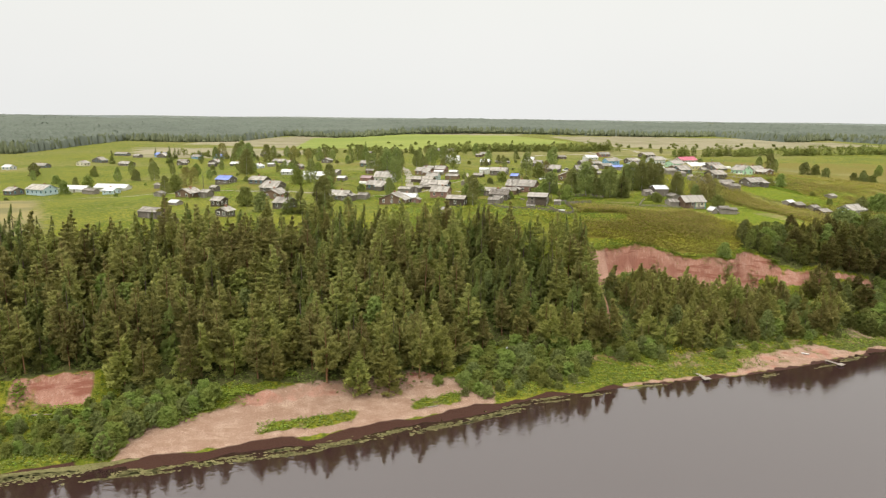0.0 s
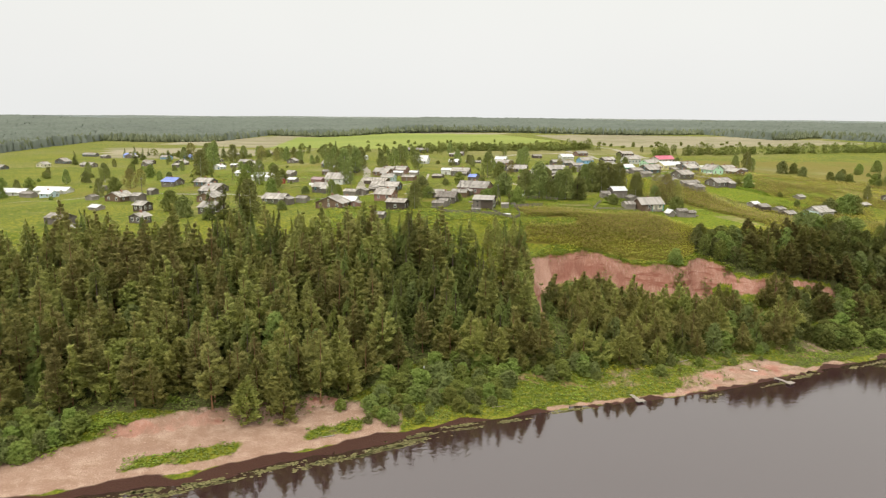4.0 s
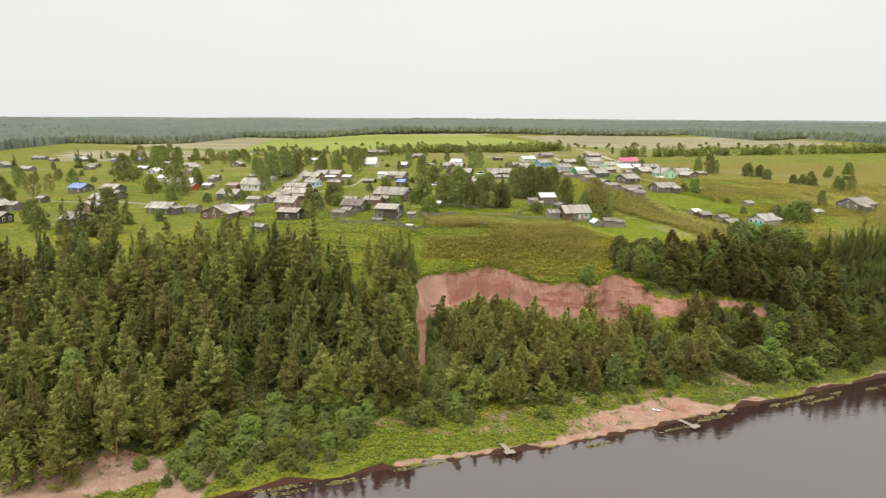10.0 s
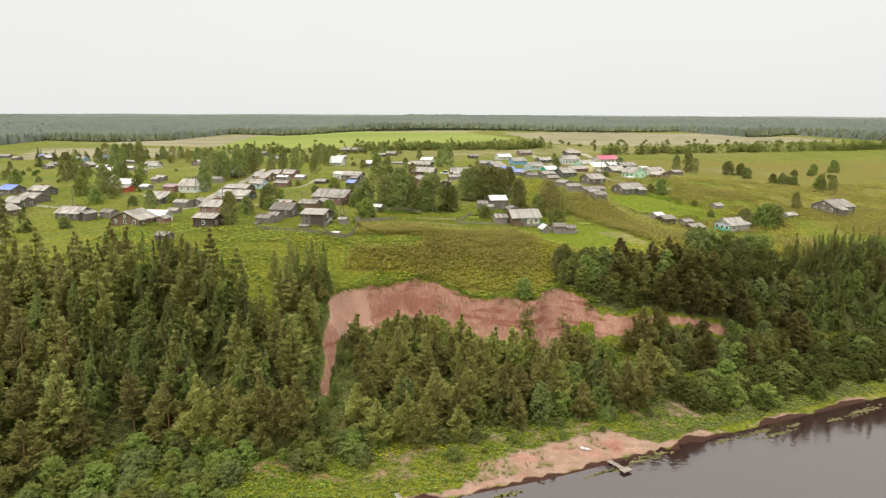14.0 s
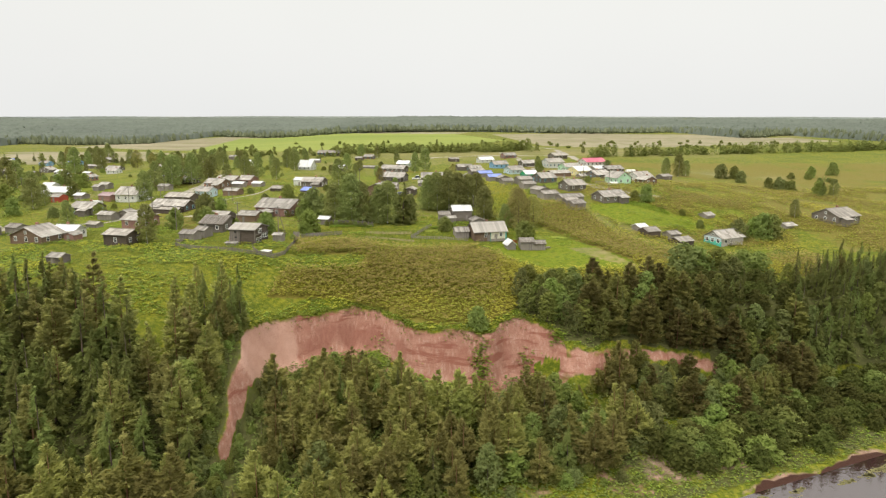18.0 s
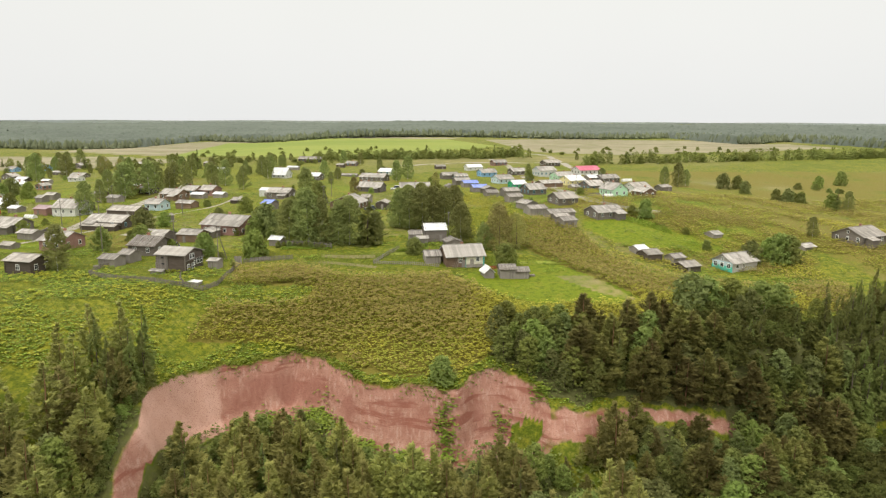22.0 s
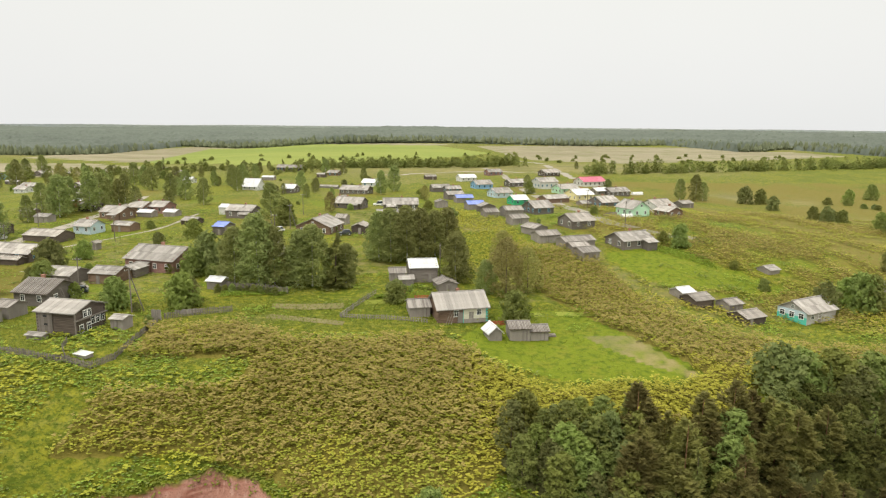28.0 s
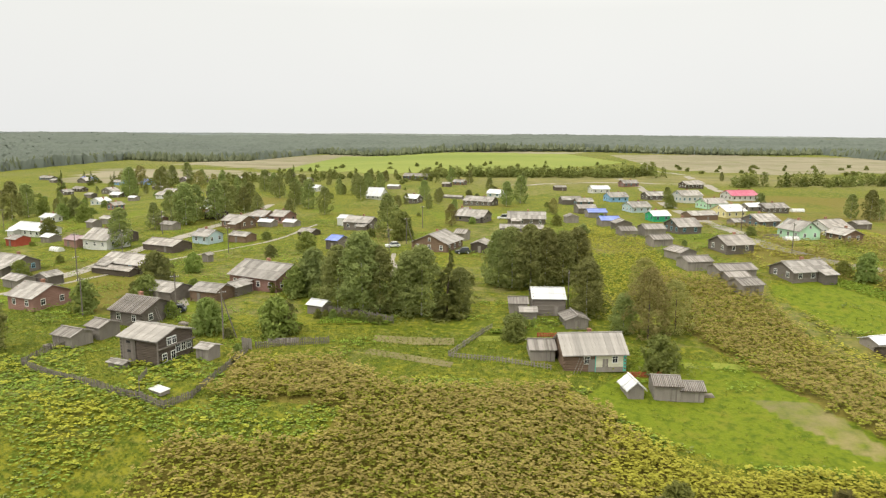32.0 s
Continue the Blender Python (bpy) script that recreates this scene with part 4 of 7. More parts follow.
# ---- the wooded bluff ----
def in_view(x, y, room=9.0):
    """Whether a place falls within the camera's view during the flight; planting outside it is left out."""
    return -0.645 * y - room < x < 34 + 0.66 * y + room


rnd = random.Random(21)
for x, y in spaced(-165, 52, 95, 245, 4.3, rnd):
    if not woods(x, y) or not in_view(x, y):
        continue
    front = (y - shore_y(x) - 24) / 50
    patch = noise.noise((x * 0.05, y * 0.05, 3))
    r = rnd.random()
    if front < 0.12 and r < 0.6:
        kind, tall = "low_pine", rnd.uniform(7, 14)
    elif patch > 0.18 and front < 0.8 and r < 0.5:
        kind, tall = "aspen", rnd.uniform(7, 12)
    elif front < 0.35 and r < 0.25:
        kind, tall = "young_spruce", rnd.uniform(5, 11)
    elif r < 0.35 + 0.5 * smooth(-0.15, 0.25, noise.noise((x * 0.03, y * 0.03, 9)) + 0.42 * smooth(-20, 15, x) - 0.12):
        kind, tall = "spruce", rnd.uniform(11, 18)
    else:
        kind, tall = "pine", rnd.uniform(12, 18)
    tall *= 1 - (0.16 + 0.24 * smooth(-8, 22, x)) * smooth(0.75, 1.25, front)
    plant(kind, x, y, tall * rnd.uniform(0.85, 1.05), rnd.uniform(1.0, 1.25))
for k in range(17):
    x = -112 + 3.4 * k + rnd.uniform(-1, 1)
    plant("pine" if k % 3 else "spruce", x, shore_y(x) + rnd.uniform(32, 36), rnd.uniform(12, 16))
# the trees over the landslip's far end
for x, y in spaced(104, 235, 200, 300, 3.05, rnd):
    if not woods(x, y) or inside(x, y, HOG_BAND) or not in_view(x, y):
        continue
    front = (y - shore_y(x) - 24) / 50
    r, wide = rnd.random(), rnd.uniform(1.0, 1.25)
    if x > 176 and y > edge_y(x) - 10 and r < 0.75:
        kind, tall = "spruce", rnd.uniform(9, 14)
    elif 146 < x < 176 and y > edge_y(x) - 4 and r < 0.75:
        kind, tall = "alder_bush", rnd.uniform(3.5, 6)
    elif x < 123 and r < 0.8 or front < 0.2 and r < 0.5:
        kind, tall = "aspen", rnd.uniform(6, 10)
    elif r < 0.07 + 0.1 * smooth(150, 170, x):
        kind, tall = "spruce", rnd.uniform(8, 13)
    elif r < 0.8:
        wide *= 1.15
        kind, tall = ("dark_pine" if y > strip_y(x) - 2 or x > 126 + 6 * math.sin(y * 1.7) else "low_pine"), rnd.uniform(8, 13)
    else:
        kind, tall = ("aspen" if x < 150 or r > 0.92 else "spruce"), rnd.uniform(7, 10)
    tall *= (0.87 + 0.1 * smooth(150, 185, x)) * (1 - 0.28 * smooth(edge_y(x) - 8, edge_y(x) + 6, y) * smooth(135, 150, x))
    tall *= 1 - 0.42 * smooth(strip_y(x) - 13, strip_y(x) - 4, y) * (1 - smooth(strip_y(x) - 1, strip_y(x), y)) * (1 - smooth(148, 158, x))
    tall *= 0.92 + 0.08 * smooth(125, 140, x)
    plant(kind, x, y, tall, wide)
# the floor of the landslip
for x, y in spaced(50, 131, 186, 243, 4.3, rnd):
    d = lerp_list(RIM, x) - y
    if not d > 6.5 + 2.5 * smooth(80, 60, x) - 3.5 * smooth(110, 116, x) or y - shore_y(x) < 17 or rnd.random() < 0.06 or x - 50 < 4.5 + 0.04 * (233 - y):
        continue
    r = rnd.random()
    if d < 16 and x < 124:
        if r < 0.6:
            plant("aspen" if r < 0.35 else "bush", x, y, rnd.uniform(1.6, 3.4) + 0.25 * max(0.0, d - 9))
    elif r < 0.72:
        plant("low_pine", x, y, rnd.uniform(7, 11), 1.1)
    elif r < 0.76:
        plant("young_spruce", x, y, rnd.uniform(5, 9))
    elif r < 0.9:
        plant("aspen", x, y, rnd.uniform(5, 10))
    else:
        plant("spruce", x, y, rnd.uniform(6, 10))
for k in range(16):
    y = 192 + 2.6 * k
    plant("low_pine" if k % 3 else "spruce", rnd.uniform(45.2, 46.8) - 0.03 * (233 - y), y, rnd.uniform(6, 10), 0.95)
for k in range(26):
    y = 193 + 1.55 * k
    plant("bush" if k % 3 else "aspen", 47.4 + 0.03 * (233 - y) + rnd.uniform(-0.9, 0.6), y, rnd.uniform(1.4, 3.2), 0.9)
    if k < 22:
        plant("bush" if k % 2 else "aspen", 53.4 - 0.07 * (233 - y) + rnd.uniform(0, 2.2), y, rnd.uniform(1.4, 3.4), 0.9)
for x, y, tall in ((46.5, 236, 12), (44, 233, 13), (41, 230.5, 12), (47, 229, 12), (42.6, 237.5, 10), (38.5, 234, 11), (36, 229, 10.5), (45, 225.5, 12), (39.5, 226, 11), (48, 232, 10)):
    plant("spruce" if tall in (12, 10) else "pine", x, y, tall)
plant("spruce", 125.2, 252, 8.5, 1.3)
plant("bush", 98, 238.3, 5.0, 0.85)
for x, y in spaced(112, 156, 222, 242, 3.0, rnd):
    if -9 < y - strip_y(x) < -3.2 and y - shore_y(x) > 24:
        plant("low_pine" if rnd.random() < 0.6 else "aspen", x, y, rnd.uniform(2.8, 4.6), 1.25)
for x, y, tall in ((151.8, 263, 7.5), (156, 264, 6.5), (161, 264, 7), (168, 265.5, 6.5), (164, 263, 5.5), (173, 267, 6)):
    plant("bush", x, y, tall, 0.95)
# shore bushes
for x, y in spaced(-110, -46, 95, 150, 2.6, rnd):
    v = y - shore_y(x)
    tall = rnd.uniform(2.0, 3.0) + 1.8 * smooth(-80, -66, x)
    if 3 + 5 * smooth(-72, -86, x) < v < 19 + 6 * smooth(-80, -74, x) + 5 * smooth(-70, -60, x) and not (-66 < x and v < 9 + 0.6 * (x + 66)):
        plant("shore_willow", x, y, tall)
for x, y in spaced(5, 64, 160, 200, 3.2, rnd):
    v = y - shore_y(x)
    if 3.5 + 10 * smooth(31, 43, x) < v < 26 and not (39 < x < 47 and 12 < v < 17) and rnd.random() < 0.9 - 0.35 * smooth(45, 64, x):
        plant("shore_willow" if rnd.random() < 0.75 else "bush", x, y, rnd.uniform(1.8, 3.2) + 2.2 * smooth(6, 15, v) * rnd.random(), 1.1)
for x, y in spaced(88, 230, 190, 250, 3.6, rnd):
    v = y - shore_y(x)
    if 19 - 13 * smooth(126, 140, x) < v < 27 and rnd.random() < 0.85:
        plant("alder_bush" if rnd.random() < 0.4 + 0.45 * smooth(140, 160, x) else "bush", x, y, rnd.uniform(2.8, 5.5), 1.15)
for k in range(26):
    x = rnd.uniform(60, 128)
    plant("bush" if rnd.random() < 0.5 else "shore_willow", x, shore_y(x) + rnd.uniform(11, 19), rnd.uniform(1.2, 3.2))
for x, y, tall in ((-74, 152, 11), (-71, 154, 9), (-77.5, 155, 12), (-68, 153, 7)):
    plant("low_pine", x, y, tall)
plant("bush", -1, 164, 2.6)
plant("bush", -15.6, 163, 1.8)

# ---- trees of the village ----
for x, y, tall in ((63, 309, 15.8), (57, 312, 12.7), (66, 310, 13), (71, 310, 12.4), (74, 310, 13.7), (81, 312, 9.3), (87, 334, 12.5), (90, 332, 13.5), (94, 331, 14.2), (97, 333, 12.9), (101, 336, 11.8), (104, 340, 12.1), (105, 314, 11.6), (111, 307, 7.5), (47, 400, 14.5), (-38, 427, 14.9), (-38, 437, 14.4), (-46, 432, 12), (-31, 447, 14.7), (-30, 469, 13.5), (-26, 369, 12.4), (-73, 588, 13.8), (-66, 585, 12)):
    plant("birch", x, y, tall)
for x, y, tall in ((-167, 595, 20), (-210, 709, 17), (-160, 711, 11.3), (-127, 447, 17), (-129, 459, 15), (-20, 496, 12), (-10, 487, 14.1), (6, 461, 11.8), (-20, 569, 9.7), (-11, 572, 13), (-13, 613, 12.5), (-2, 594, 12), (-1, 440, 8.8), (34, 542, 10.9), (78, 519, 12.3), (84, 540, 14.4), (-20, 720, 6.7), (30, 675, 12.1), (43, 675, 10), (160, 563, 8.3), (237, 510, 14.1), (231, 514, 11.3), (245, 519, 10.1), (231, 749, 7.2), (216, 332, 6.7), (274, 409, 8.9), (11.5, 276.6, 11), (-23.9, 305, 8.5)):
    plant("birch", x, y, tall)
for x, y, tall in ((-57, 345, 11.7), (-71, 370, 12.7), (-58, 355, 8.5), (-223, 771, 17.2), (-200, 683, 14.1), (-227, 693, 14.3), (-170, 696, 12.9), (-108, 602, 12.3), (-39, 409, 10), (-35, 423, 16), (-30, 437, 16), (-45, 541, 12.9), (-42, 570, 11.6), (-43, 250, 14.3), (-212, 399, 7.2), (-186, 446, 12.7), (-132, 328, 9.4), (-214, 731, 16.5), (-155, 611, 17.3), (-169, 603, 10.7), (-91, 674, 9.2), (-76, 640, 11.9), (-110, 643, 10.4), (-36, 464, 12), (-43, 461, 9.3), (-31, 465, 11.3), (-13, 437, 10.6), (-8, 586, 12.8), (1, 537, 13)):
    plant("birch", x, y, tall)
for x, y, tall in ((79, 310, 13.4), (-255, 648, 16.6), (-201, 734, 12.9), (-71, 633, 14.5), (-11, 730, 9), (269, 409, 10.1), (-45, 245, 13.2), (-46, 267, 9.5), (-273, 707, 12), (-310, 751, 9.5), (-52, 249, 11.8), (-56, 247, 10.8), (-301, 633, 12.8), (-292, 768, 8.1), (-237, 681, 11), (106, 320, 10.9)):
    plant("spruce", x, y, tall, 1.5)
for x, y, tall in ((49, 321, 9.5), (46, 318, 6.4), (52, 293, 7.5), (40, 292, 6.3), (13, 322, 7.8), (10, 302, 6.3), (14, 317, 4.8), (115, 291.5, 6.0), (92, 302, 3.8), (53, 393, 9), (-129, 468, 7.7), (-96, 437, 6.9), (-96, 445, 8.2), (-63, 387, 6.5), (101, 435, 4.1), (155, 524, 6.7), (212, 581, 4.9), (168, 348, 6.6), (165, 353, 3.5), (158, 402, 3.4), (135, 381, 1.6), (197, 309, 8.1), (192, 311, 6.9), (194, 309, 8.8), (265, 514, 9.3), (273, 514, 7.9), (326, 524, 7.5), (348, 539, 9), (263, 438, 7), (268, 436, 5.7)):
    plant("bush", x, y, tall, 0.72 if tall > 6 else 0.9)
for x, y, tall in ((272, 418, 7.5), (92, 299, 4), (185, 307, 7), (178, 320, 3), (176, 332, 2.4), (260, 443, 6.3), (262, 480, 7), (268, 444, 5), (-25, 328, 4.4), (16, 313, 5.2), (-39, 325, 3.7), (-55, 329, 6.6), (-76, 361, 8.6), (-186, 560, 4.1), (-38, 274, 3.6), (-166, 466, 8.3), (-77, 424, 7.4), (-77, 268, 7.7), (-67, 254, 7.3), (-202, 368, 7.5), (-204, 397, 8.1), (-243, 435, 5.3), (-200, 451, 7.3), (-137, 353, 9), (-249, 493, 4.8), (-254, 783, 6.3), (-285, 484, 9)):
    plant("bush", x, y, tall, 0.72 if tall > 6 else 0.9)
for x, y, tall in ((115, 304, 12.8), (120, 307, 10), (63, 433, 8.2), (100, 480, 7.2), (-220, 694, 18), (-142, 382, 10.9), (-144, 400, 9.8), (-134, 623, 13.6), (-120, 616, 11.4), (116, 321, 10.5)):
    plant("willow", x, y, tall)
for x, y, tall in ((11.7, 325, 6.5), (13, 338, 5), (38.5, 295, 5.5), (51.4, 296, 6), (40.3, 321, 2.8), (44, 321, 3.2), (46.2, 325, 4.5), (49, 327, 5.5), (51, 317, 3.5), (30.6, 369, 6), (40.7, 347, 5), (23.6, 360, 3.5), (12, 315, 3), (28.7, 300, 3.2), (49, 284, 1.6), (44.2, 291, 1.8), (56, 322, 5), (60, 318, 5)):
    plant("bush", x, y, tall, 0.85)
# tree belts behind the village and along the far fields
def belt_tree(b, x, y, tall, wide, rnd):
    z = ground(x, y)
    for c in range(13):
        f = (c + rnd.random()) / 13
        r, a = wide * bush_shape(f) * math.sqrt(rnd.random()), c * 2.4 + rnd.random()
        for _ in range(8):
            d = Vector((rnd.gauss(0.5 * math.cos(a), 1), rnd.gauss(0.5 * math.sin(a), 1), rnd.gauss(0.3, 0.8))).normalized()
            at = Vector((x + math.cos(a) * r, y + math.sin(a) * r, z + f * tall * 0.95)) + d * wide * 0.34
            tuft(b, at, Vector((rnd.uniform(-1, 1), rnd.uniform(-1, 1), rnd.uniform(-0.6, 0.6))), rnd.uniform(0.9, 1.7), rnd.uniform(0.4, 0.7), rnd, d + Vector((0, 0, 0.6)))


def tree_belts(rnd):
    pale, dark = Build(), Build()
    for k in range(190):
        x = rnd.uniform(-5, 192)
        belt_tree(dark if rnd.random() < 0.35 else pale, x, 742 + 0.2 * x + rnd.uniform(-10, 22), (4 + 8 * rnd.random() ** 1.3) * (0.75 + 0.4 * smooth(120, 180, x)), rnd.uniform(2.4, 4.6), rnd)
    for k in range(210):
        x = 215 + 430 * rnd.random() ** 0.9
        belt_tree(dark if rnd.random() < 0.45 else pale, x, 680 + 0.36 * (x - 215) + rnd.gauss(0, 7), rnd.uniform(4, 11), rnd.uniform(2.4, 4.6), rnd)
    for k in range(85):
        x = rnd.uniform(-300, 30)
        belt_tree(pale, x, 690 - 0.2 * x + rnd.gauss(0, 16), rnd.uniform(2, 9), rnd.uniform(1.6, 3.8), rnd)
    for k in range(70):
        x = rnd.uniform(-260, 560)
        belt_tree(pale, x, rnd.uniform(820, 1000), rnd.uniform(1.5, 4), rnd.uniform(1.5, 3), rnd)
    tagged(new("tree_belt", pale.mesh("tree_belt", M["birch"])), "leafy birches and willows crowding in belts between the fields", "trees", kind="stuff")
    tagged(new("tree_belt", dark.mesh("tree_belt", M["spruce"])), "dark spruces among the belts between the fields", "trees", kind="stuff")


tree_belts(random.Random(41))
for k in range(10):
    u = rnd.random()
    plant("bush", 275 + 95 * u + rnd.gauss(0, 5), 545 - 110 * u + rnd.gauss(0, 8), rnd.uniform(2, 4.5))


def open_land(x, y):
    if x < -340 and y > 1190 + 50 * math.sin(x * 0.02) + (x + 340) * 0.5 or x > 560 and y > 1200 + 60 * math.sin(x * 0.02):
        return False
    return -440 - 0.16 * (y - 600) < x < 690 and y < 1430 + 60 * math.sin(x * 0.012) or y < 760 and x > -600


def far_ground(x, y):
    z = ground(x, y) + 4 * math.sin(y / 190 + x / 420 + math.sin(x / 300)) * smooth(1000, 1700, y)
    if y > 1800:
        z += 9 * smooth(1800, 4500, y) * (0.6 + 0.5 * math.sin(x / 610 + 0.6) + 0.25 * math.sin(x / 230)) - 9 * smooth(-600, 1500, x) * smooth(1800, 3500, y)
    return z


def far_woods():
    """The forest that runs to the skyline: single crowns at its edge, a closed canopy of uneven tops behind."""
    rnd = random.Random(5)
    b = Build()
    ring = [(math.cos(k * 1.2566), math.sin(k * 1.2566)) for k in range(5)]
    y = 640.0
    while y < 1660:
        step = 0.0058 * y
        x = -0.85 * y - 120
        while x < 0.92 * y + 200:
            px, py = x + rnd.uniform(-0.5, 0.5) * step, y + rnd.uniform(-0.5, 0.5) * step
            x += step
            if open_land(px, py) or not (open_land(px, py - 34) or open_land(px + 22, py - 12) or open_land(px - 22, py - 12)):
                continue
            r, h = step * rnd.uniform(0.35, 0.6), rnd.uniform(4, 15)
            z, low = far_ground(px, py), len(b.v)
            for f, g in ((-0.04, 0.6), (0.35, 1.0), (0.75, rnd.uniform(0.4, 0.65))):
                b.v += [(px + c * r * g, py + s * r * g, z + h * f) for c, s in ring]
            b.v.append((px + rnd.uniform(-0.2, 0.2) * r, py, z + h))
            for k in range(5):
                j = (k + 1) % 5
                b.f += [(low + k, low + j, low + 5 + j, low + 5 + k), (low + 5 + k, low + 5 + j, low + 10 + j, low + 10 + k), (low + 10 + k, low + 10 + j, low + 15)]
        y += step * 0.85
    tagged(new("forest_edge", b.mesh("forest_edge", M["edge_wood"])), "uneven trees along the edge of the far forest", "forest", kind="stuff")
    verts, faces, wooded, ys = [], [], [], [640.0]
    while ys[-1] < 4300:
        ys.append(ys[-1] * 1.0085)
    cols = 680
    for y in ys:
        for k in range(cols):
            x = y * (-0.86 + 1.8 * (k + rnd.uniform(-0.4, 0.4)) / cols) + 30
            py = y + rnd.uniform(-0.4, 0.4) * 0.0085 * y
            wood = not (open_land(x, py) or open_land(x, py - 26))
            wooded.append(wood)
            stand = 0.5 + 0.9 * noise.noise((x * 0.009, py * 0.006, 1))
            h = 7 + 6 * stand + rnd.uniform(-2.0, 2.0) + (2.5 if rnd.random() < 0.1 else 0)
            verts.append((x, py, far_ground(x, py) + (h if wood else -1.5)))
    for j in range(len(ys) - 1):
        for k in range(cols - 1):
            q = (j * cols + k, j * cols + k + 1, (j + 1) * cols + k + 1, (j + 1) * cols + k)
            if any(wooded[i] for i in q):
                faces.append(q)
    used = sorted({i for q in faces for i in q})
    at = {i: k for k, i in enumerate(used)}
    canopy = sheet("far_forest", [verts[i] for i in used], [tuple(at[i] for i in q) for q in faces], M["hazed_wood"])
    canopy.data.polygons.foreach_set("use_smooth", [True] * len(faces))
    tagged(canopy, "dense mixed forest to the skyline, distance haze in its colour", "forest", kind="stuff")
    # backdrop sheet along the skyline; its pale colour stands for haze
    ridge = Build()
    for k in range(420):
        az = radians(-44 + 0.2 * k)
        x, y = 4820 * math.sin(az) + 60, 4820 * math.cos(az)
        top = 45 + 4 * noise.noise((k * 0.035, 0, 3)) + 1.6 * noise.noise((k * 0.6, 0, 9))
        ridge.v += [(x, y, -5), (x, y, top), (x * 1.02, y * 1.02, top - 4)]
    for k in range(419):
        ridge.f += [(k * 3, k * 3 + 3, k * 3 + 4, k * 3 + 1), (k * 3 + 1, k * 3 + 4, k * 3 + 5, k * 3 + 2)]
    tagged(new("backdrop", ridge.mesh("backdrop", M["ridge"])), "skyline ridge backdrop with distance haze in its colour", "ridge", kind="structure")


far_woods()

# ---- houses ----
PANES = {}
SPOTS = []


def window_parts(parent, at, w=0.8, h=1.05, trim="trim"):
    key = (w, h, trim)
    if key not in PANES:
        f = Build()
        t = 0.1
        xs, zs = (-w / 2 - t, -w / 2, -0.03, 0.03, w / 2, w / 2 + t), (-t, 0, h * 0.62, h * 0.68, h, h + t * 1.4)
        f.v = [(px, -0.07, pz) for pz in zs for px in xs] + [(xs[i], 0.0, zs[j]) for i, j in ((0, 0), (5, 0), (5, 5), (0, 5))]
        f.f = [(j * 6 + i, j * 6 + i + 1, j * 6 + i + 7, j * 6 + i + 6) for j in range(5) for i in range(5) if i not in (1, 3) or j not in (1, 3)]
        f.f += [(0, 36, 37, 5, 4, 3, 2, 1), (5, 37, 38, 35, 29, 23, 17, 11), (35, 38, 39, 30, 31, 32, 33, 34), (30, 39, 36, 0, 6, 12, 18, 24)]
        g = Build().box(-w / 2, -0.03, 0, w / 2, 0.0, h)
        PANES[key] = (f.mesh("window", M[trim]), g.mesh("pane", M["glass"]))
    win = part("window", PANES[key][0], parent, at=at)
    part("pane", PANES[key][1], win)


def wall_side(n, h, rise, wall, rnd, odd):
    """One wall along x, its outer face at y = 0: log courses or upright boards in one skin."""
    b = Build()
    if wall == "plank_grey":
        c = max(3, int(n / 0.24))
        for k in range(c):
            e, cut = rnd.uniform(-0.015, 0.015), rnd.uniform(0, 0.05)
            for p in (-n / 2 + n * k / c, -n / 2 + n * (k + 1) / c - 0.015):
                top = h + rise * (1 - abs(2 * p) / n) - cut
                b.v += [(p, e, -0.4), (p, e, top), (p, 0.1, top), (p, 0.1, -0.4)]
    else:
        logs = wall.startswith("log")
        step = 0.27 if logs else 0.34
        z, k = -0.4, odd
        while z < h + rise - 0.1:
            up = min(z + step, h) if z < h - 1e-6 else z + step
            f = 1.0 if z < h - 1e-6 else max(0.03, 1 - (z + step * 0.5 - h) / rise)
            half = n * f / 2 + (0.22 if logs and k % 2 and f == 1.0 else -0.2 if f == 1.0 and odd else 0.0)
            e = rnd.uniform(-0.02, 0.02) if logs else rnd.uniform(-0.006, 0.006)
            for zz, o in ((z, 0.05), (z + 0.3 * (up - z), 0.0), (z + 0.7 * (up - z), 0.0), (up - 0.015, 0.05 if logs else 0.0)):
                b.v += [(-half, e + o, zz), (half, e + o, zz), (half, 0.2, zz), (-half, 0.2, zz)]
            z, k = up, k + 1
    rows = len(b.v) // 4
    for r in range(rows - 1):
        b.f += [(r * 4 + i, r * 4 + (i + 1) % 4, r * 4 + 4 + (i + 1) % 4, r * 4 + 4 + i) for i in range(4)]
    b.f += [(3, 2, 1, 0), tuple(rows * 4 - 4 + i for i in range(4))]
    return b


def walls(root, w, d, h, rise, ridge, wall, rnd, at=Matrix()):
    """Four walls round a plan, two of them with gables."""
    for n, turned, place in ((w, 0, (0, 0)), (d, 1, (w / 2, d / 2)), (w, 0, (0, d)), (d, 1, (-w / 2, d / 2))):
        up = rise if (ridge == "x") == bool(turned) else 0.0
        spin = (0 if place == (0, 0) else 180) if not turned else 90 if place[0] > 0 else -90
        part("wall", wall_side(n, h, up, wall, rnd, turned).mesh("wall", M[wall]), root, at=at @ pose(place[0], place[1], 0, 0, 0, spin))


SHEETS = {}


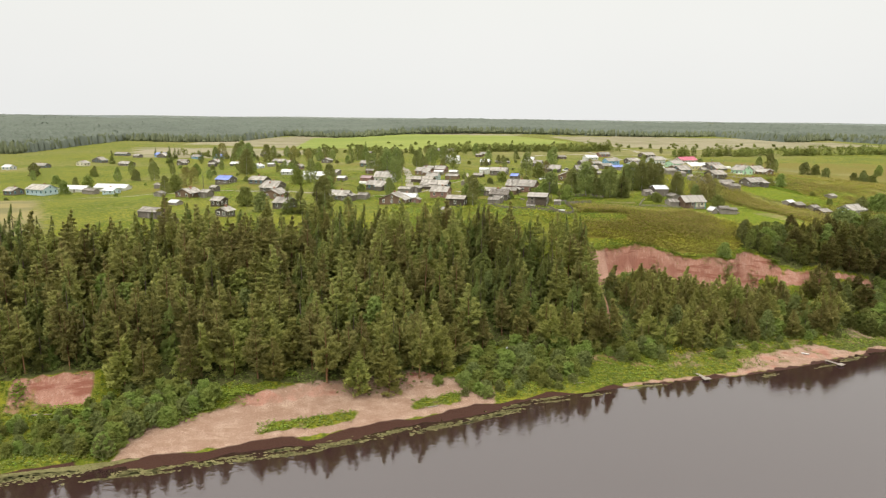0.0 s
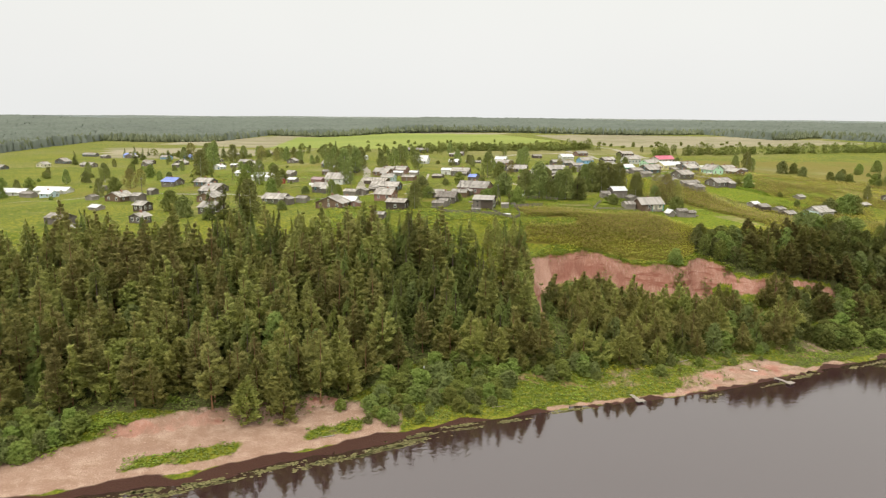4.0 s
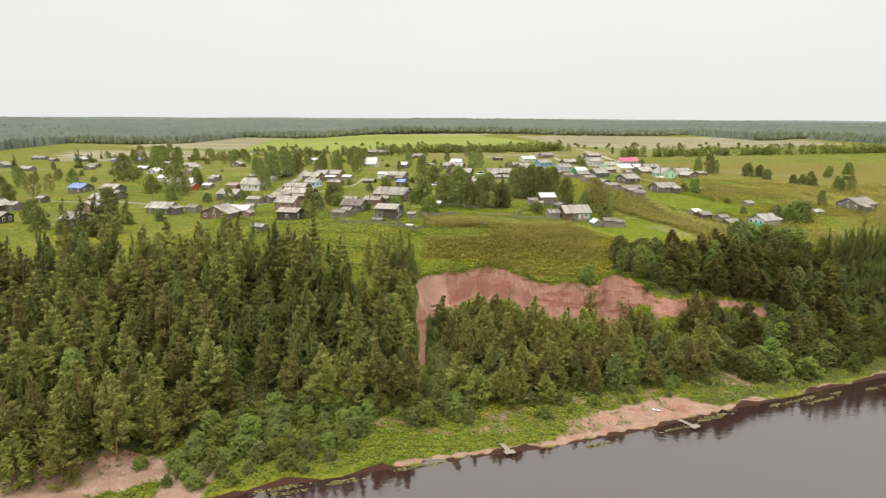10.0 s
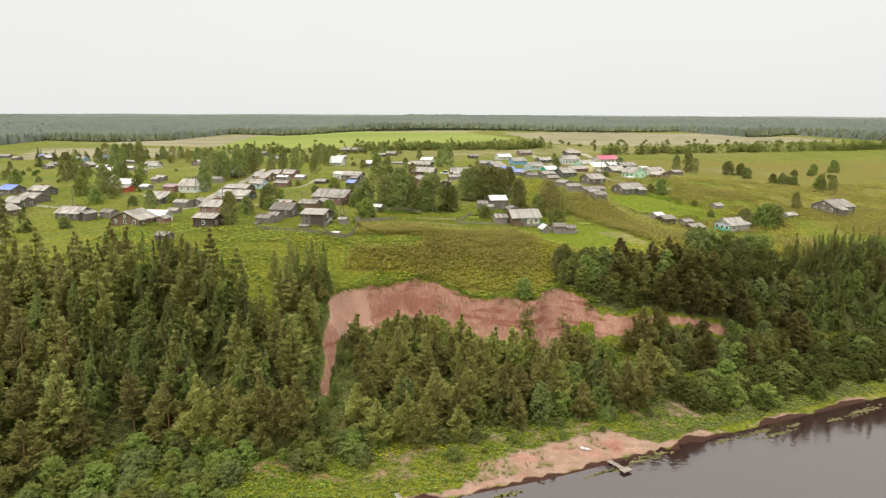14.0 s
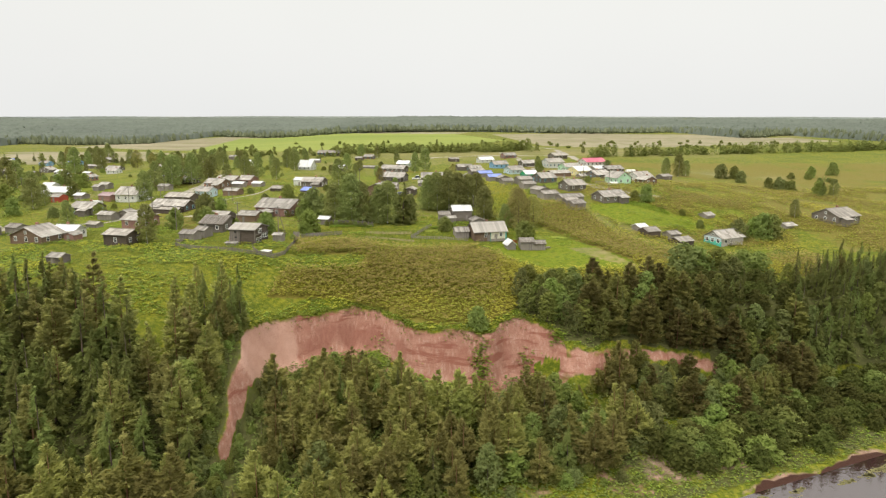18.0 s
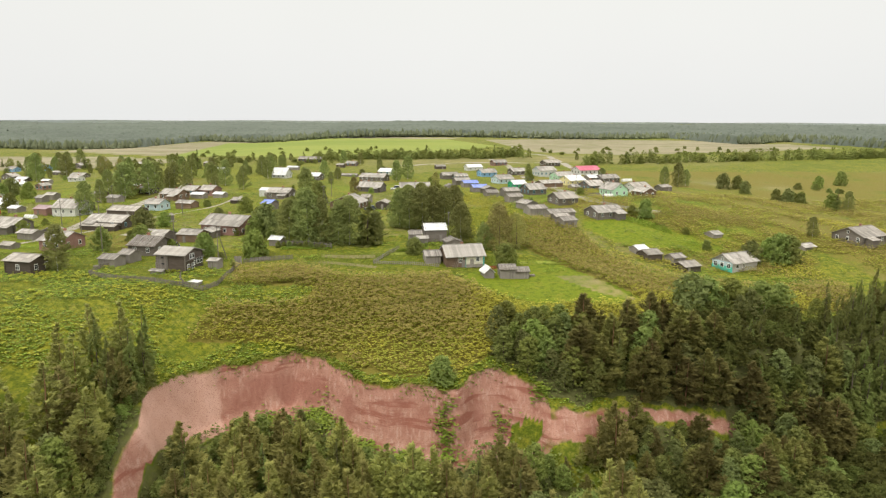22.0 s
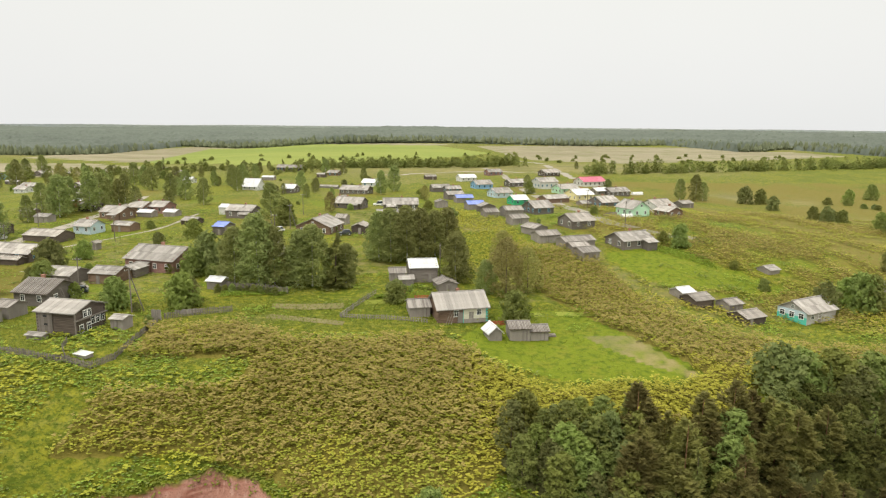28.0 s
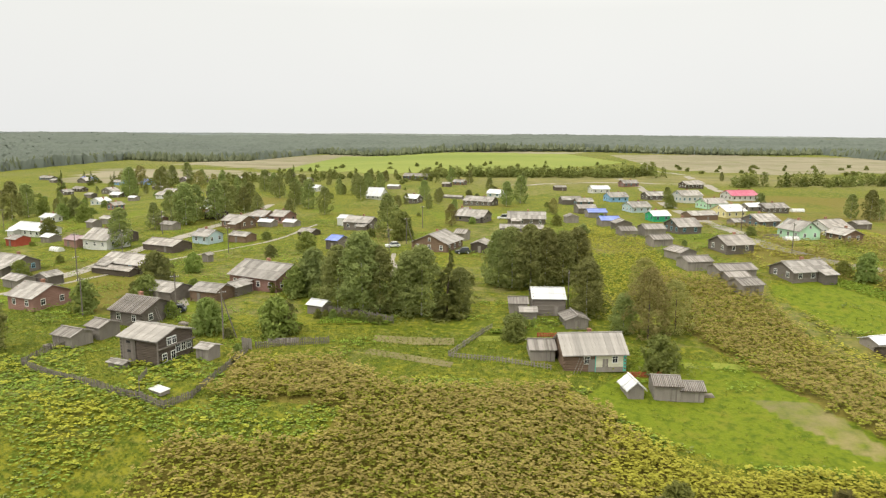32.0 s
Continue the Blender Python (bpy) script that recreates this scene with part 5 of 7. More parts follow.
def slope_mesh(length, run, rise, over, strip, rnd, ribs, material, thick=0.07):
    """One side of a roof, from its ridge down: lapped sheets or boards in one skin, each of its own tone."""
    n = max(4, int(length / strip))
    f = 1 + over / run
    rows = 1 if ribs else 2
    verts, faces, tone = [], [], []
    ring = 2 * rows + 2
    for k in range(2 * n):
        x = -length / 2 + length * ((k + 1) // 2) / n
        lift = (0.05 if ribs else 0.02) * (k // 2 % 2)
        for r in range(rows):
            for t in (r / rows, (r + 1) / rows):
                verts.append((x, -run * f * t, 0.04 * (rows - 1 - r) + lift - rise * f * t))
        verts += [(x, -run * f, -rise * f - thick), (x, 0, -thick)]
    for k in range(2 * n - 1):
        shade = [rnd.uniform(-0.42, 0.42) for _ in range(rows)]
        for i in range(ring):
            faces.append((k * ring + i, k * ring + (i + 1) % ring, (k + 1) * ring + (i + 1) % ring, (k + 1) * ring + i))
            tone.append(shade[min(i // 2, rows - 1)])
    faces += [tuple(range(ring - 1, -1, -1)), tuple((2 * n - 1) * ring + i for i in range(ring))]
    tone += [0.0, 0.0]
    me = bpy.data.meshes.new("roof_slope")
    me.from_pydata(verts, [], faces)
    me.attributes.new("tone", "FLOAT", "FACE").data.foreach_set("value", tone)
    me.materials.append(material)
    return me


def sheets_on(slope, length, run, rise, over, strip, rnd, material):
    """Separate boards or sheets laid on a roof slope."""
    f = 1 + over / run
    n = max(3, int(length / strip))
    w = length / n - (0.24 if 0.4 < strip < 0.49 else 0.1 if strip < 0.4 else 0.02)
    key = (round(w, 2), round(run, 2), round(rise, 2), round(over, 2), material.name)
    if key not in SHEETS:
        SHEETS[key] = []
        for v in range(3):
            e = (0.0, 0.05, -0.06)[v]
            low = [(-w / 2, 0.02, 0), (w / 2, 0.02, 0), (w / 2, -run * f - 0.05 - e, -rise * f), (-w / 2, -run * f - 0.05 + e, -rise * f)]
            SHEETS[key].append(Build().hull(low, [(x, y, z + 0.04) for x, y, z in low]).mesh("roof_board", material))
    for k in range(n):
        at = Matrix.Translation((-length / 2 + length * (k + 0.5) / n, 0, 0.06 + 0.03 * (k % 2) + rnd.uniform(0, 0.015)))
        part("roof_board", SHEETS[key][rnd.randrange(3)], slope, at=at)


def house(name, label, x, y, w, d, h, ridge="x", wall="log_grey", roof="slate", turn=None, rise=None, windows=None, chimney=None, porch=None, trim="trim", loft=True, group="", boards=0.0):
    """A building whose front middle stands at x, y; it runs back by d."""
    rnd = random.Random(int(x * 13 + y * 7))
    turn = -17 + 29 * smooth(65, 105, x) + 11 * smooth(110, 150, x) + rnd.uniform(-3, 3) if turn is None else turn
    shed = name == "shed"
    SPOTS.append((x, y, max(w, d)))
    if not shed and rise is None:
        h *= 0.87
    c, s = math.cos(radians(turn)), math.sin(radians(turn))
    near = [ground(x + c * px - s * py, y + s * px + c * py) for px in (-w / 2, w / 2) for py in (0, d)]
    z = sum(near) / 4 if max(near) - min(near) > 1 else min(near) + 0.1
    root = new(name)
    root.matrix_basis = pose(x, y, z, 0, 0, turn)
    tagged(root, label, name, group or name + "s of the village")
    span = d if ridge == "x" else w
    if rise is None:
        rise = span * (0.17 if shed else 0.21)
    if ridge == "p":
        rise = span * 0.42
    walls(root, w, d, h, rise, ridge if ridge != "p" else "x", wall, rnd)
    ribs = roof == "board_roof"
    strip = 0.3 if ribs else 0.95
    over = 0.35 if shed else 0.55
    length = (w if ridge in "xp" else d) + 2 * over * 0.8
    run = span / 2
    top = h + rise + 0.03
    base = Matrix.Translation((0, d / 2, top)) @ (pose(0, 0, 0) if ridge in "xp" else pose(0, 0, 0, 0, 0, 90))
    for k in range(2):
        slope = part("roof_slope", slope_mesh(length, run, rise, over, strip, rnd, ribs, M["log_dark" if 0 < boards < 0.49 else roof]), root, at=base @ pose(0, 0, 0, 0, 0, 180 * k))
        if boards:
            sheets_on(slope, length, run, rise, over, boards, rnd, M[roof])
    cap = Build().box(-length / 2, -0.14, 0.05, length / 2, 0.14, 0.17)
    part("ridge_board", cap.mesh("ridge_board", M[roof]), root, at=base)
    dist = math.hypot(x - 97, y - 184)
    if windows is None:
        windows = 0 if shed else max(2, int(w / 2.9))
    if windows and h > 2.2:
        sill = h * 0.38
        trim = rnd.choice(("trim", "trim", "plank_grey", "blue_trim")) if trim == "trim" and y > 300 else trim
        for k in range(windows):
            window_parts(root, pose(-w / 2 + w * (k + 0.5) / windows, 0, sill), trim=trim)
        side = max(2, int(d / 3))
        for sx in (-1, 1):
            if (sx > 0) == (x < 97) or dist < 140:
                for k in range(side):
                    window_parts(root, pose(sx * w / 2, d * (k + 0.5) / side, sill, 0, 0, 90 * sx), trim=trim)
        if ridge == "y" and rise > 1.8 and loft:
            window_parts(root, pose(0, 0, h + rise * 0.2), 0.6, 0.7, trim=trim)
        if ridge == "x" and rise > 1.8 and loft:
            sx = 1 if x < 97 else -1
            window_parts(root, pose(sx * w / 2, d / 2, h + rise * 0.2, 0, 0, 90 * sx), 0.6, 0.7, trim=trim)
    elif h > 1.5:
        door = Build().box(-0.45, -0.06, 0, 0.45, 0.0, min(1.85, h - 0.2))
        for k in range(4):
            door.box(-0.44 + 0.22 * k, -0.08, 0.02, -0.24 + 0.22 * k, -0.05, min(1.8, h - 0.25))
        part("door", door.mesh("door", M["plank_grey"]), root, "board door", pose(rnd.uniform(-0.25, 0.25) * w, 0, 0))
    if chimney is None:
        chimney = not shed and wall != "log_dark"
    if chimney:
        cz = Build().box(-0.3, -0.3, -0.9, 0.3, 0.3, 0.75).box(-0.36, -0.36, 0.6, 0.36, 0.36, 0.7)
        part("chimney", cz.mesh("chimney", M["brick"]), root, "brick chimney", Matrix.Translation((rnd.uniform(-0.2, 0.2) * w, d / 2 + 0.5, top)))
    if porch is None:
        porch = rnd.choice((0, -0.28, 0.28)) if not shed and w > 8 and y < 480 and ridge == "x" else 0
    if porch:
        pb = Build().hull([(-1.6, 0, -0.4), (1.6, 0, -0.4), (1.6, 2.2, -0.4), (-1.6, 2.2, -0.4)], [(-1.6, 0, 1.95), (1.6, 0, 1.95), (1.6, 2.2, 2.45), (-1.6, 2.2, 2.45)])
        part("porch", pb.mesh("porch", M[wall]), root, at=pose(porch * w, -2.25, 0))
        part("roof_slope", slope_mesh(3.9, 2.4, 0.65, 0.25, 0.9, rnd, False, M[roof]), root, at=pose(porch * w, -0.05, 2.72))
    return root


house("barn", "weathered grey log barn with ribbed board roof", 23, 295, 7.6, 8, 3.2, "x", "log_grey", "board_roof", boards=0.46, turn=-16)
house("shed", "grey board shed with ribbed board roof", 20, 282, 4.4, 4, 2.02, "x", "plank_grey", "board_roof")
house("shed", "grey board shed with ribbed board roof", 22, 287, 3.36, 4, 2.21, "x", "plank_grey", "board_roof")
house("house", "red-brown log house with pale grey slate roof", -2.6, 300.6, 7.4, 8, 3.4, "x", "red_brown", "slate", turn=-16)
house("house", "weathered grey log house with pale grey slate roof", -33, 331, 8.72, 7.2, 3.13, "x", "log_grey", "slate")
house("barn", "dark old log barn with dark mossy slate roof", -5.2, 336.6, 13, 7.5, 2.9, "x", "log_dark", "slate", turn=-15, windows=2)
house("shed", "grey board shed with pale grey slate roof", -18.4, 316.8, 5.6, 4, 2.0, "x", "plank_grey", "slate")
house("shed", "weathered grey log shed with pale grey slate roof", -13.6, 320.2, 3.8, 4, 2.2, "y", "log_grey", "slate")
house("shed", "low grey board shed with mossy slates in the grass", -17.2, 305.2, 4.0, 3, 1.1, "x", "plank_grey", "slate_dark")
house("shed", "weathered grey log shed with pale grey slate roof", 19, 312, 7.12, 6.4, 2.21, "x", "log_grey", "slate")
house("shed", "brown log shed with pale grey slate roof", 28.9, 312, 6.4, 5.6, 2.4, "x", "log_brown", "slate")
house("shed", "weathered grey log shed with pale grey slate roof", 32, 317, 4.08, 4.8, 2.21, "y", "log_grey", "slate")
house("house", "red-brown painted house with pale grey slate roof", 34.9, 322.4, 13.2, 10.5, 3.9, "x", "red_brown", "slate", turn=-20, porch=-0.1)
house("shed", "dark old log shed with dark mossy slate roof", -12, 365, 11.2, 7.2, 2.02, "x", "log_dark", "slate_dark")
house("house", "pale blue painted house with pale grey slate roof", -7, 380, 6.32, 6.4, 3.13, "x", "pale_blue", "slate")
house("shed", "brown log shed with pale grey slate roof", 3.8, 382.6, 6.8, 4.5, 2.3, "x", "log_brown", "slate")
house("house", "white painted house with pinkish slate roof", -32.6, 366.4, 9.6, 8.5, 3.2, "x", "white", "slate", turn=-15, rise=2.4)
house("shed", "dark old log shed with dark mossy slate roof", -33, 380, 3.68, 4.8, 2.76, "x", "log_dark", "slate_dark")
house("shed", "bright red painted shed with pale grey slate roof", -62, 369, 4.72, 4.8, 2.3, "x", "red", "slate")
house("house", "long white painted house with bright white tin roof", -73.5, 389, 14.5, 8, 2.9, "x", "white", "tin")
house("house", "brown log house with pale grey slate roof", -13.2, 414.5, 8.8, 7.5, 3.3, "x", "log_brown", "slate")
house("house", "brown log house with pale grey slate roof", -10.8, 431, 6.8, 7.5, 3.4, "x", "log_brown", "slate")
house("house", "red-brown painted house with pale grey slate roof", -3.4, 432, 6.8, 7.5, 3.4, "x", "red_brown", "slate")
house("shed", "grey board shed with bright white tin roof", -4, 422, 5.76, 4, 1.84, "x", "plank_grey", "tin")
house("shed", "grey board shed with bright white tin roof", 5, 422, 4.88, 4, 1.84, "x", "plank_grey", "tin")
house("house", "dark old log house with dark mossy slate roof", -33, 439, 6.72, 5.6, 2.76, "x", "log_dark", "slate_dark")
house("shed", "grey board shed with pale grey slate roof", -33, 406, 5.36, 4, 2.39, "x", "plank_grey", "slate")
house("shed", "grey board shed with pale grey slate roof", -65, 410, 3.28, 4, 2.21, "x", "plank_grey", "slate")
house("house", "red-brown painted house with pale grey slate roof", -100, 475, 4.56, 5.6, 2.94, "y", "red_brown", "slate")
house("house", "weathered grey log house with bright white tin roof", -180, 598, 8.48, 6.4, 2.76, "x", "log_grey", "tin")
house("shed", "weathered grey log shed with pale grey slate roof", -201, 601, 5.92, 4.8, 2.39, "x", "log_grey", "slate")
house("house", "white painted house with pale grey slate roof", -126, 561, 7.44, 6.4, 2.76, "x", "white", "slate")
house("house", "blue painted house with blue sheet roof", -300, 738, 13.4, 8, 3.13, "x", "blue", "blue_roof")
house("house", "blue painted house with blue sheet roof", -233, 721, 10.9, 8, 3.13, "x", "blue", "blue_roof")
house("house", "weathered grey log house with pale grey slate roof", -347, 749, 15.4, 6.4, 2.94, "x", "log_grey", "slate")
house("house", "dark old log house with dark mossy slate roof", -245, 651, 9.36, 5.6, 2.76, "x", "log_dark", "slate_dark")
house("shed", "weathered grey log shed with pale grey slate roof", -189, 666, 12.8, 4.8, 2.21, "x", "log_grey", "slate")
house("house", "weathered grey log house with pale grey slate roof", -220, 758, 8, 5.6, 2.94, "y", "log_grey", "slate")
house("house", "weathered grey log house with pale grey slate roof", -96, 564, 6.88, 6.4, 2.76, "y", "log_grey", "slate")
house("shed", "weathered grey log shed with pale grey slate roof", -194, 752, 9.04, 5.6, 2.39, "x", "log_grey", "slate")
house("shed", "weathered grey log shed with pale grey slate roof", -161, 742, 13.4, 6.4, 2.39, "x", "log_grey", "slate")
house("shed", "dark old log shed with dark mossy slate roof", 19, 400, 5.36, 4.8, 1.47, "x", "log_dark", "slate_dark")
house("house", "weathered grey log house with pale grey slate roof", 32, 416, 9.92, 7.2, 3.68, "x", "log_grey", "slate")
house("shed", "weathered grey log shed with blue sheet roof", 37, 372, 3.84, 5.6, 2.76, "x", "log_grey", "blue_roof")
house("house", "white painted house with bright white tin roof", 6, 543, 8.88, 8.8, 2.76, "p", "white", "tin")
house("house", "weathered grey log house with bright white tin roof", 30, 524, 6.32, 7.2, 3.31, "x", "log_grey", "tin")
house("barn", "dark old log barn with dark mossy slate roof", -2, 705, 20.3, 8, 3.13, "x", "log_dark", "slate_dark")
house("house", "brown log house with pale grey slate roof", 65.6, 369, 10.5, 11, 3.4, "y", "log_brown", "slate", turn=-15)
house("shed", "dark old log shed with dark mossy slate roof", 79, 369, 4, 6, 2.4, "y", "log_dark", "slate_dark")
house("shed", "grey board shed with ribbed board roof", 71, 392, 3.4, 5, 2.4, "x", "plank_grey", "board_roof")
house("house", "weathered grey log house with pale grey slate roof", 68, 447, 11.3, 9, 3, "x", "log_grey", "slate")
house("house", "weathered grey log house with pale grey slate roof", 64, 518, 14.8, 8, 3.2, "x", "log_grey", "slate")
house("house", "white painted house with bright white tin roof", 68, 571, 8.2, 8, 3, "x", "white", "tin")
house("shed", "grey board shed with pale grey slate roof", 46, 559, 11.6, 3.2, 1.38, "x", "plank_grey", "slate")
house("house", "weathered grey log house with pale grey slate roof", 90, 439, 13.5, 9, 3.2, "x", "log_grey", "slate")
house("shed", "grey board shed with pale grey slate roof", 89, 415, 14.2, 5, 1.6, "x", "plank_grey", "slate")
house("shed", "weathered grey log shed with bright white tin roof", 97.9, 312.3, 6.0, 7, 3.4, "x", "log_grey", "tin", turn=6, rise=1.2)
house("shed", "grey board shed with ribbed board roof", 92.2, 313, 3.4, 4, 2.0, "x", "plank_grey", "board_roof")
house("shed", "low grey board shed with patched slate roof", 94.2, 309.5, 3.0, 3, 1.5, "x", "plank_grey", "slate", turn=6, rise=0.4)
house("shed", "grey board shed with ribbed board roof", 103, 307, 4.1, 5, 1.8, "y", "plank_grey", "board_roof")
house("shed", "grey board shed with ribbed board roof", 97, 291, 3.9, 5, 2, "x", "plank_grey", "board_roof")
house("shed", "grey board shed with bright white tin roof", 110.3, 281, 2.3, 3.4, 1.5, "y", "plank_grey", "tin", boards=0.5, turn=14, rise=1.0)
house("shed", "grey board shed with bright white tin roof", 54, 307, 3.44, 3.2, 1.84, "x", "plank_grey", "tin")
house("shed", "grey board shed with ribbed board roof", 133, 351, 6.5, 5, 2.2, "x", "plank_grey", "board_roof")
house("shed", "grey board shed with ribbed board roof", 140, 345, 9.1, 5, 2.2, "x", "plank_grey", "board_roof")
house("shed", "grey board shed with ribbed board roof", 139, 340, 4.9, 4, 2, "x", "plank_grey", "board_roof")
house("shed", "grey board shed with ribbed board roof", 140, 333, 5, 5, 2.4, "x", "plank_grey", "board_roof")
house("house", "weathered grey log house with pale grey slate roof", 155.5, 344.3, 10.0, 7.6, 2.9, "x", "log_grey", "slate", turn=23)
house("house", "weathered grey log house with dark mossy slate roof", 147, 371, 7.8, 8, 3.0, "x", "log_grey", "slate_dark")
house("shed", "grey board shed with blue sheet roof", 118, 473, 7.6, 6, 2.4, "x", "plank_grey", "blue_roof")
house("shed", "grey board shed with blue sheet roof", 120, 436, 6.9, 6, 2.4, "x", "plank_grey", "blue_roof")
house("shed", "grey board shed with ribbed board roof", 122, 398, 4.8, 5, 2.2, "x", "plank_grey", "board_roof")
house("shed", "grey board shed with ribbed board roof", 130, 400, 6.5, 6, 2.6, "x", "plank_grey", "board_roof")
house("shed", "grey board shed with ribbed board roof", 129, 379, 5.6, 5, 2.2, "x", "plank_grey", "board_roof")
house("house", "green painted house with bright white tin roof", 141, 458, 6.8, 7, 3, "x", "green", "tin")
house("house", "pale blue painted house with pale grey slate roof", 139, 501, 9.3, 9, 3.2, "x", "pale_blue", "slate")
house("house", "weathered grey log house with pale grey slate roof", 142, 410, 7.7, 9, 3.2, "x", "log_grey", "slate")
house("house", "white painted house with pale grey slate roof", 173, 564, 12.2, 10, 5, "x", "white", "slate")
house("house", "mint green painted house with pale grey slate roof", 178, 531, 11.4, 9, 3.4, "x", "mint", "slate")
house("house", "pale yellow painted house with bright white tin roof", 175, 485, 9.8, 10, 3.6, "x", "yellow", "tin")
house("shed", "brown log shed with pale grey slate roof", 158, 464, 11.6, 7, 2.6, "x", "log_brown", "slate")
house("house", "white painted house with crimson sheet roof", 205, 585, 16.2, 11, 3.6, "x", "white", "pink_roof")
house("house", "weathered grey log house with pale grey slate roof", 201, 517, 11.6, 8, 3.2, "x", "log_grey", "slate")
house("house", "weathered grey log house with pale grey slate roof", 174, 438, 8.6, 9, 3.4, "x", "log_grey", "slate")
house("shed", "grey board shed with pale grey slate roof", 168, 443, 9.7, 5, 2, "x", "plank_grey", "slate")
house("house", "mint green painted house with pale grey slate roof", 174.3, 401, 7.4, 9, 3.4, "y", "mint", "slate", turn=24, rise=2.3)
house("house", "white painted house with dark mossy slate roof", 189, 417, 8.6, 10, 3.4, "x", "white", "slate_dark")
house("house", "brown log house with pale grey slate roof", 186, 400, 6.1, 7, 3, "y", "log_brown", "slate")
house("house", "blue painted house with pale grey slate roof", 135, 558, 10.1, 9, 3.4, "x", "blue", "slate")
house("house", "white painted house with bright white tin roof", 130, 615, 11, 8, 3.2, "x", "white", "tin")
house("house", "red-brown painted house with pale grey slate roof", 154, 671, 11.2, 8, 3.2, "x", "red_brown", "slate")
house("house", "weathered grey log house with pale grey slate roof", 157, 577, 10.5, 8, 3, "x", "log_grey", "slate")
house("house", "dark old log house with dark mossy slate roof", 194, 663, 12.7, 9, 3.4, "x", "log_dark", "slate_dark")
house("shed", "weathered grey log shed with pale grey slate roof", 110, 538, 9.9, 8, 2.6, "x", "log_grey", "slate")
house("shed", "weathered grey log shed with pale grey slate roof", 115, 490, 8.1, 7, 2.6, "x", "log_grey", "slate")
house("shed", "grey board shed with ribbed board roof", 107, 450, 4.7, 5, 2.4, "y", "plank_grey", "board_roof")
house("shed", "grey board shed with bright white tin roof", 156, 310, 3.5, 4, 1.8, "x", "plank_grey", "tin")
house("shed", "dark old log shed with dark mossy slate roof", 158, 306, 4.7, 5, 1.5, "x", "log_dark", "slate_dark")
house("shed", "grey board shed with ribbed board roof", 165, 306, 3.9, 4, 2, "x", "plank_grey", "board_roof")
house("shed", "dark old log shed with dark mossy slate roof", 166, 299, 5.3, 5, 1.7, "x", "log_dark", "slate_dark")
house("shed", "grey board shed with pale grey slate roof", 209, 320, 4.8, 4, 1, "x", "plank_grey", "slate")
house("shed", "grey board shed with pale grey slate roof", 185, 329, 3.4, 4, 0.8, "x", "plank_grey", "slate")
house("house", "weathered grey log house with dark mossy slate roof", 230, 323, 10.7, 10, 3.2, "x", "log_grey", "slate_dark")
house("house", "weathered grey log house with blue sheet roof", -123, 384, 8.08, 8, 3.13, "x", "log_grey", "blue_roof")
house("house", "weathered grey log house with pale grey slate roof", -100, 369, 8.88, 7.2, 2.94, "x", "log_grey", "slate")
house("house", "weathered grey log house with pale grey slate roof", -84, 333, 8.24, 8, 2.94, "x", "log_grey", "slate")
house("house", "weathered grey log house with pale grey slate roof", -45, 289, 8.8, 7.2, 2.94, "x", "log_grey", "slate")
house("shed", "weathered grey log shed with pale grey slate roof", -41, 289, 5.12, 4.8, 2.39, "y", "log_grey", "slate")
house("house", "brown log house with pale grey slate roof", -21, 277, 10.5, 8, 2.76, "y", "log_brown", "slate")
house("shed", "grey board shed with ribbed board roof", -35, 294, 4.32, 4, 2.02, "x", "plank_grey", "board_roof")
house("house", "white painted house with bright white tin roof", -15.7, 285.8, 7.2, 5, 2.8, "x", "white", "tin", turn=-14)
house("shed", "small pinkish porch shed with pale slate roof", -11.8, 281.2, 3.2, 3.4, 1.8, "y", "red_brown", "slate", turn=-14)
house("shed", "weathered grey log shed with pale grey slate roof", 0, 251, 3.6, 3.2, 1.84, "x", "log_grey", "slate")
house("house", "dark old log house with low mossy slate roof", 4.3, 273.6, 7.0, 6.0, 3.4, "x", "log_dark", "slate_dark", turn=-16, rise=0.9, windows=1, loft=False)
house("house", "weathered grey log house with pale grey slate roof", -232, 368, 6.24, 7.2, 2.94, "x", "log_grey", "slate")
house("house", "pale blue painted house with pale grey slate roof", -219, 370, 12.1, 9.6, 3.86, "x", "pale_blue", "slate")
house("house", "long white painted shed with bright white tin roof", -205, 381, 15, 7, 2.4, "x", "white", "tin", turn=-6, windows=5, chimney=False)
house("house", "long white painted shed with bright white tin roof", -184, 381, 18, 7, 2.4, "x", "white", "tin", turn=-6, windows=6, chimney=False)
house("house", "pale blue painted house with bright white tin roof", -175, 360, 6.8, 5.6, 2.76, "x", "pale_blue", "tin")
house("shed", "grey board shed with ribbed board roof", -190, 369, 8.16, 4, 2.02, "x", "plank_grey", "board_roof")
house("shed", "weathered grey log shed with dark mossy slate roof", -101, 234, 7.12, 5.6, 2.58, "x", "log_grey", "slate_dark")
house("shed", "weathered grey log shed with pale grey slate roof", -90, 223, 4, 3.2, 1.84, "x", "log_grey", "slate")
house("house", "brown log house with pale grey slate roof", -114, 302, 7.52, 8, 2.76, "y", "log_brown", "slate")
house("shed", "weathered grey log shed with pale grey slate roof", -105, 302, 3.92, 4.8, 2.76, "x", "log_grey", "slate")
house("house", "dark old log house with pale grey slate roof", -88, 266, 4.32, 4.8, 3.13, "x", "log_dark", "slate")
house("house", "weathered grey log house with pale grey slate roof", -77, 238, 4.4, 4.8, 2.76, "y", "log_grey", "slate")
house("shed", "weathered grey log shed with pale grey slate roof", -111, 332, 3.04, 4, 2.39, "x", "log_grey", "slate")
house("house", "weathered grey log house with pale grey slate roof", -81, 319, 7.68, 7.2, 2.94, "x", "log_grey", "slate")
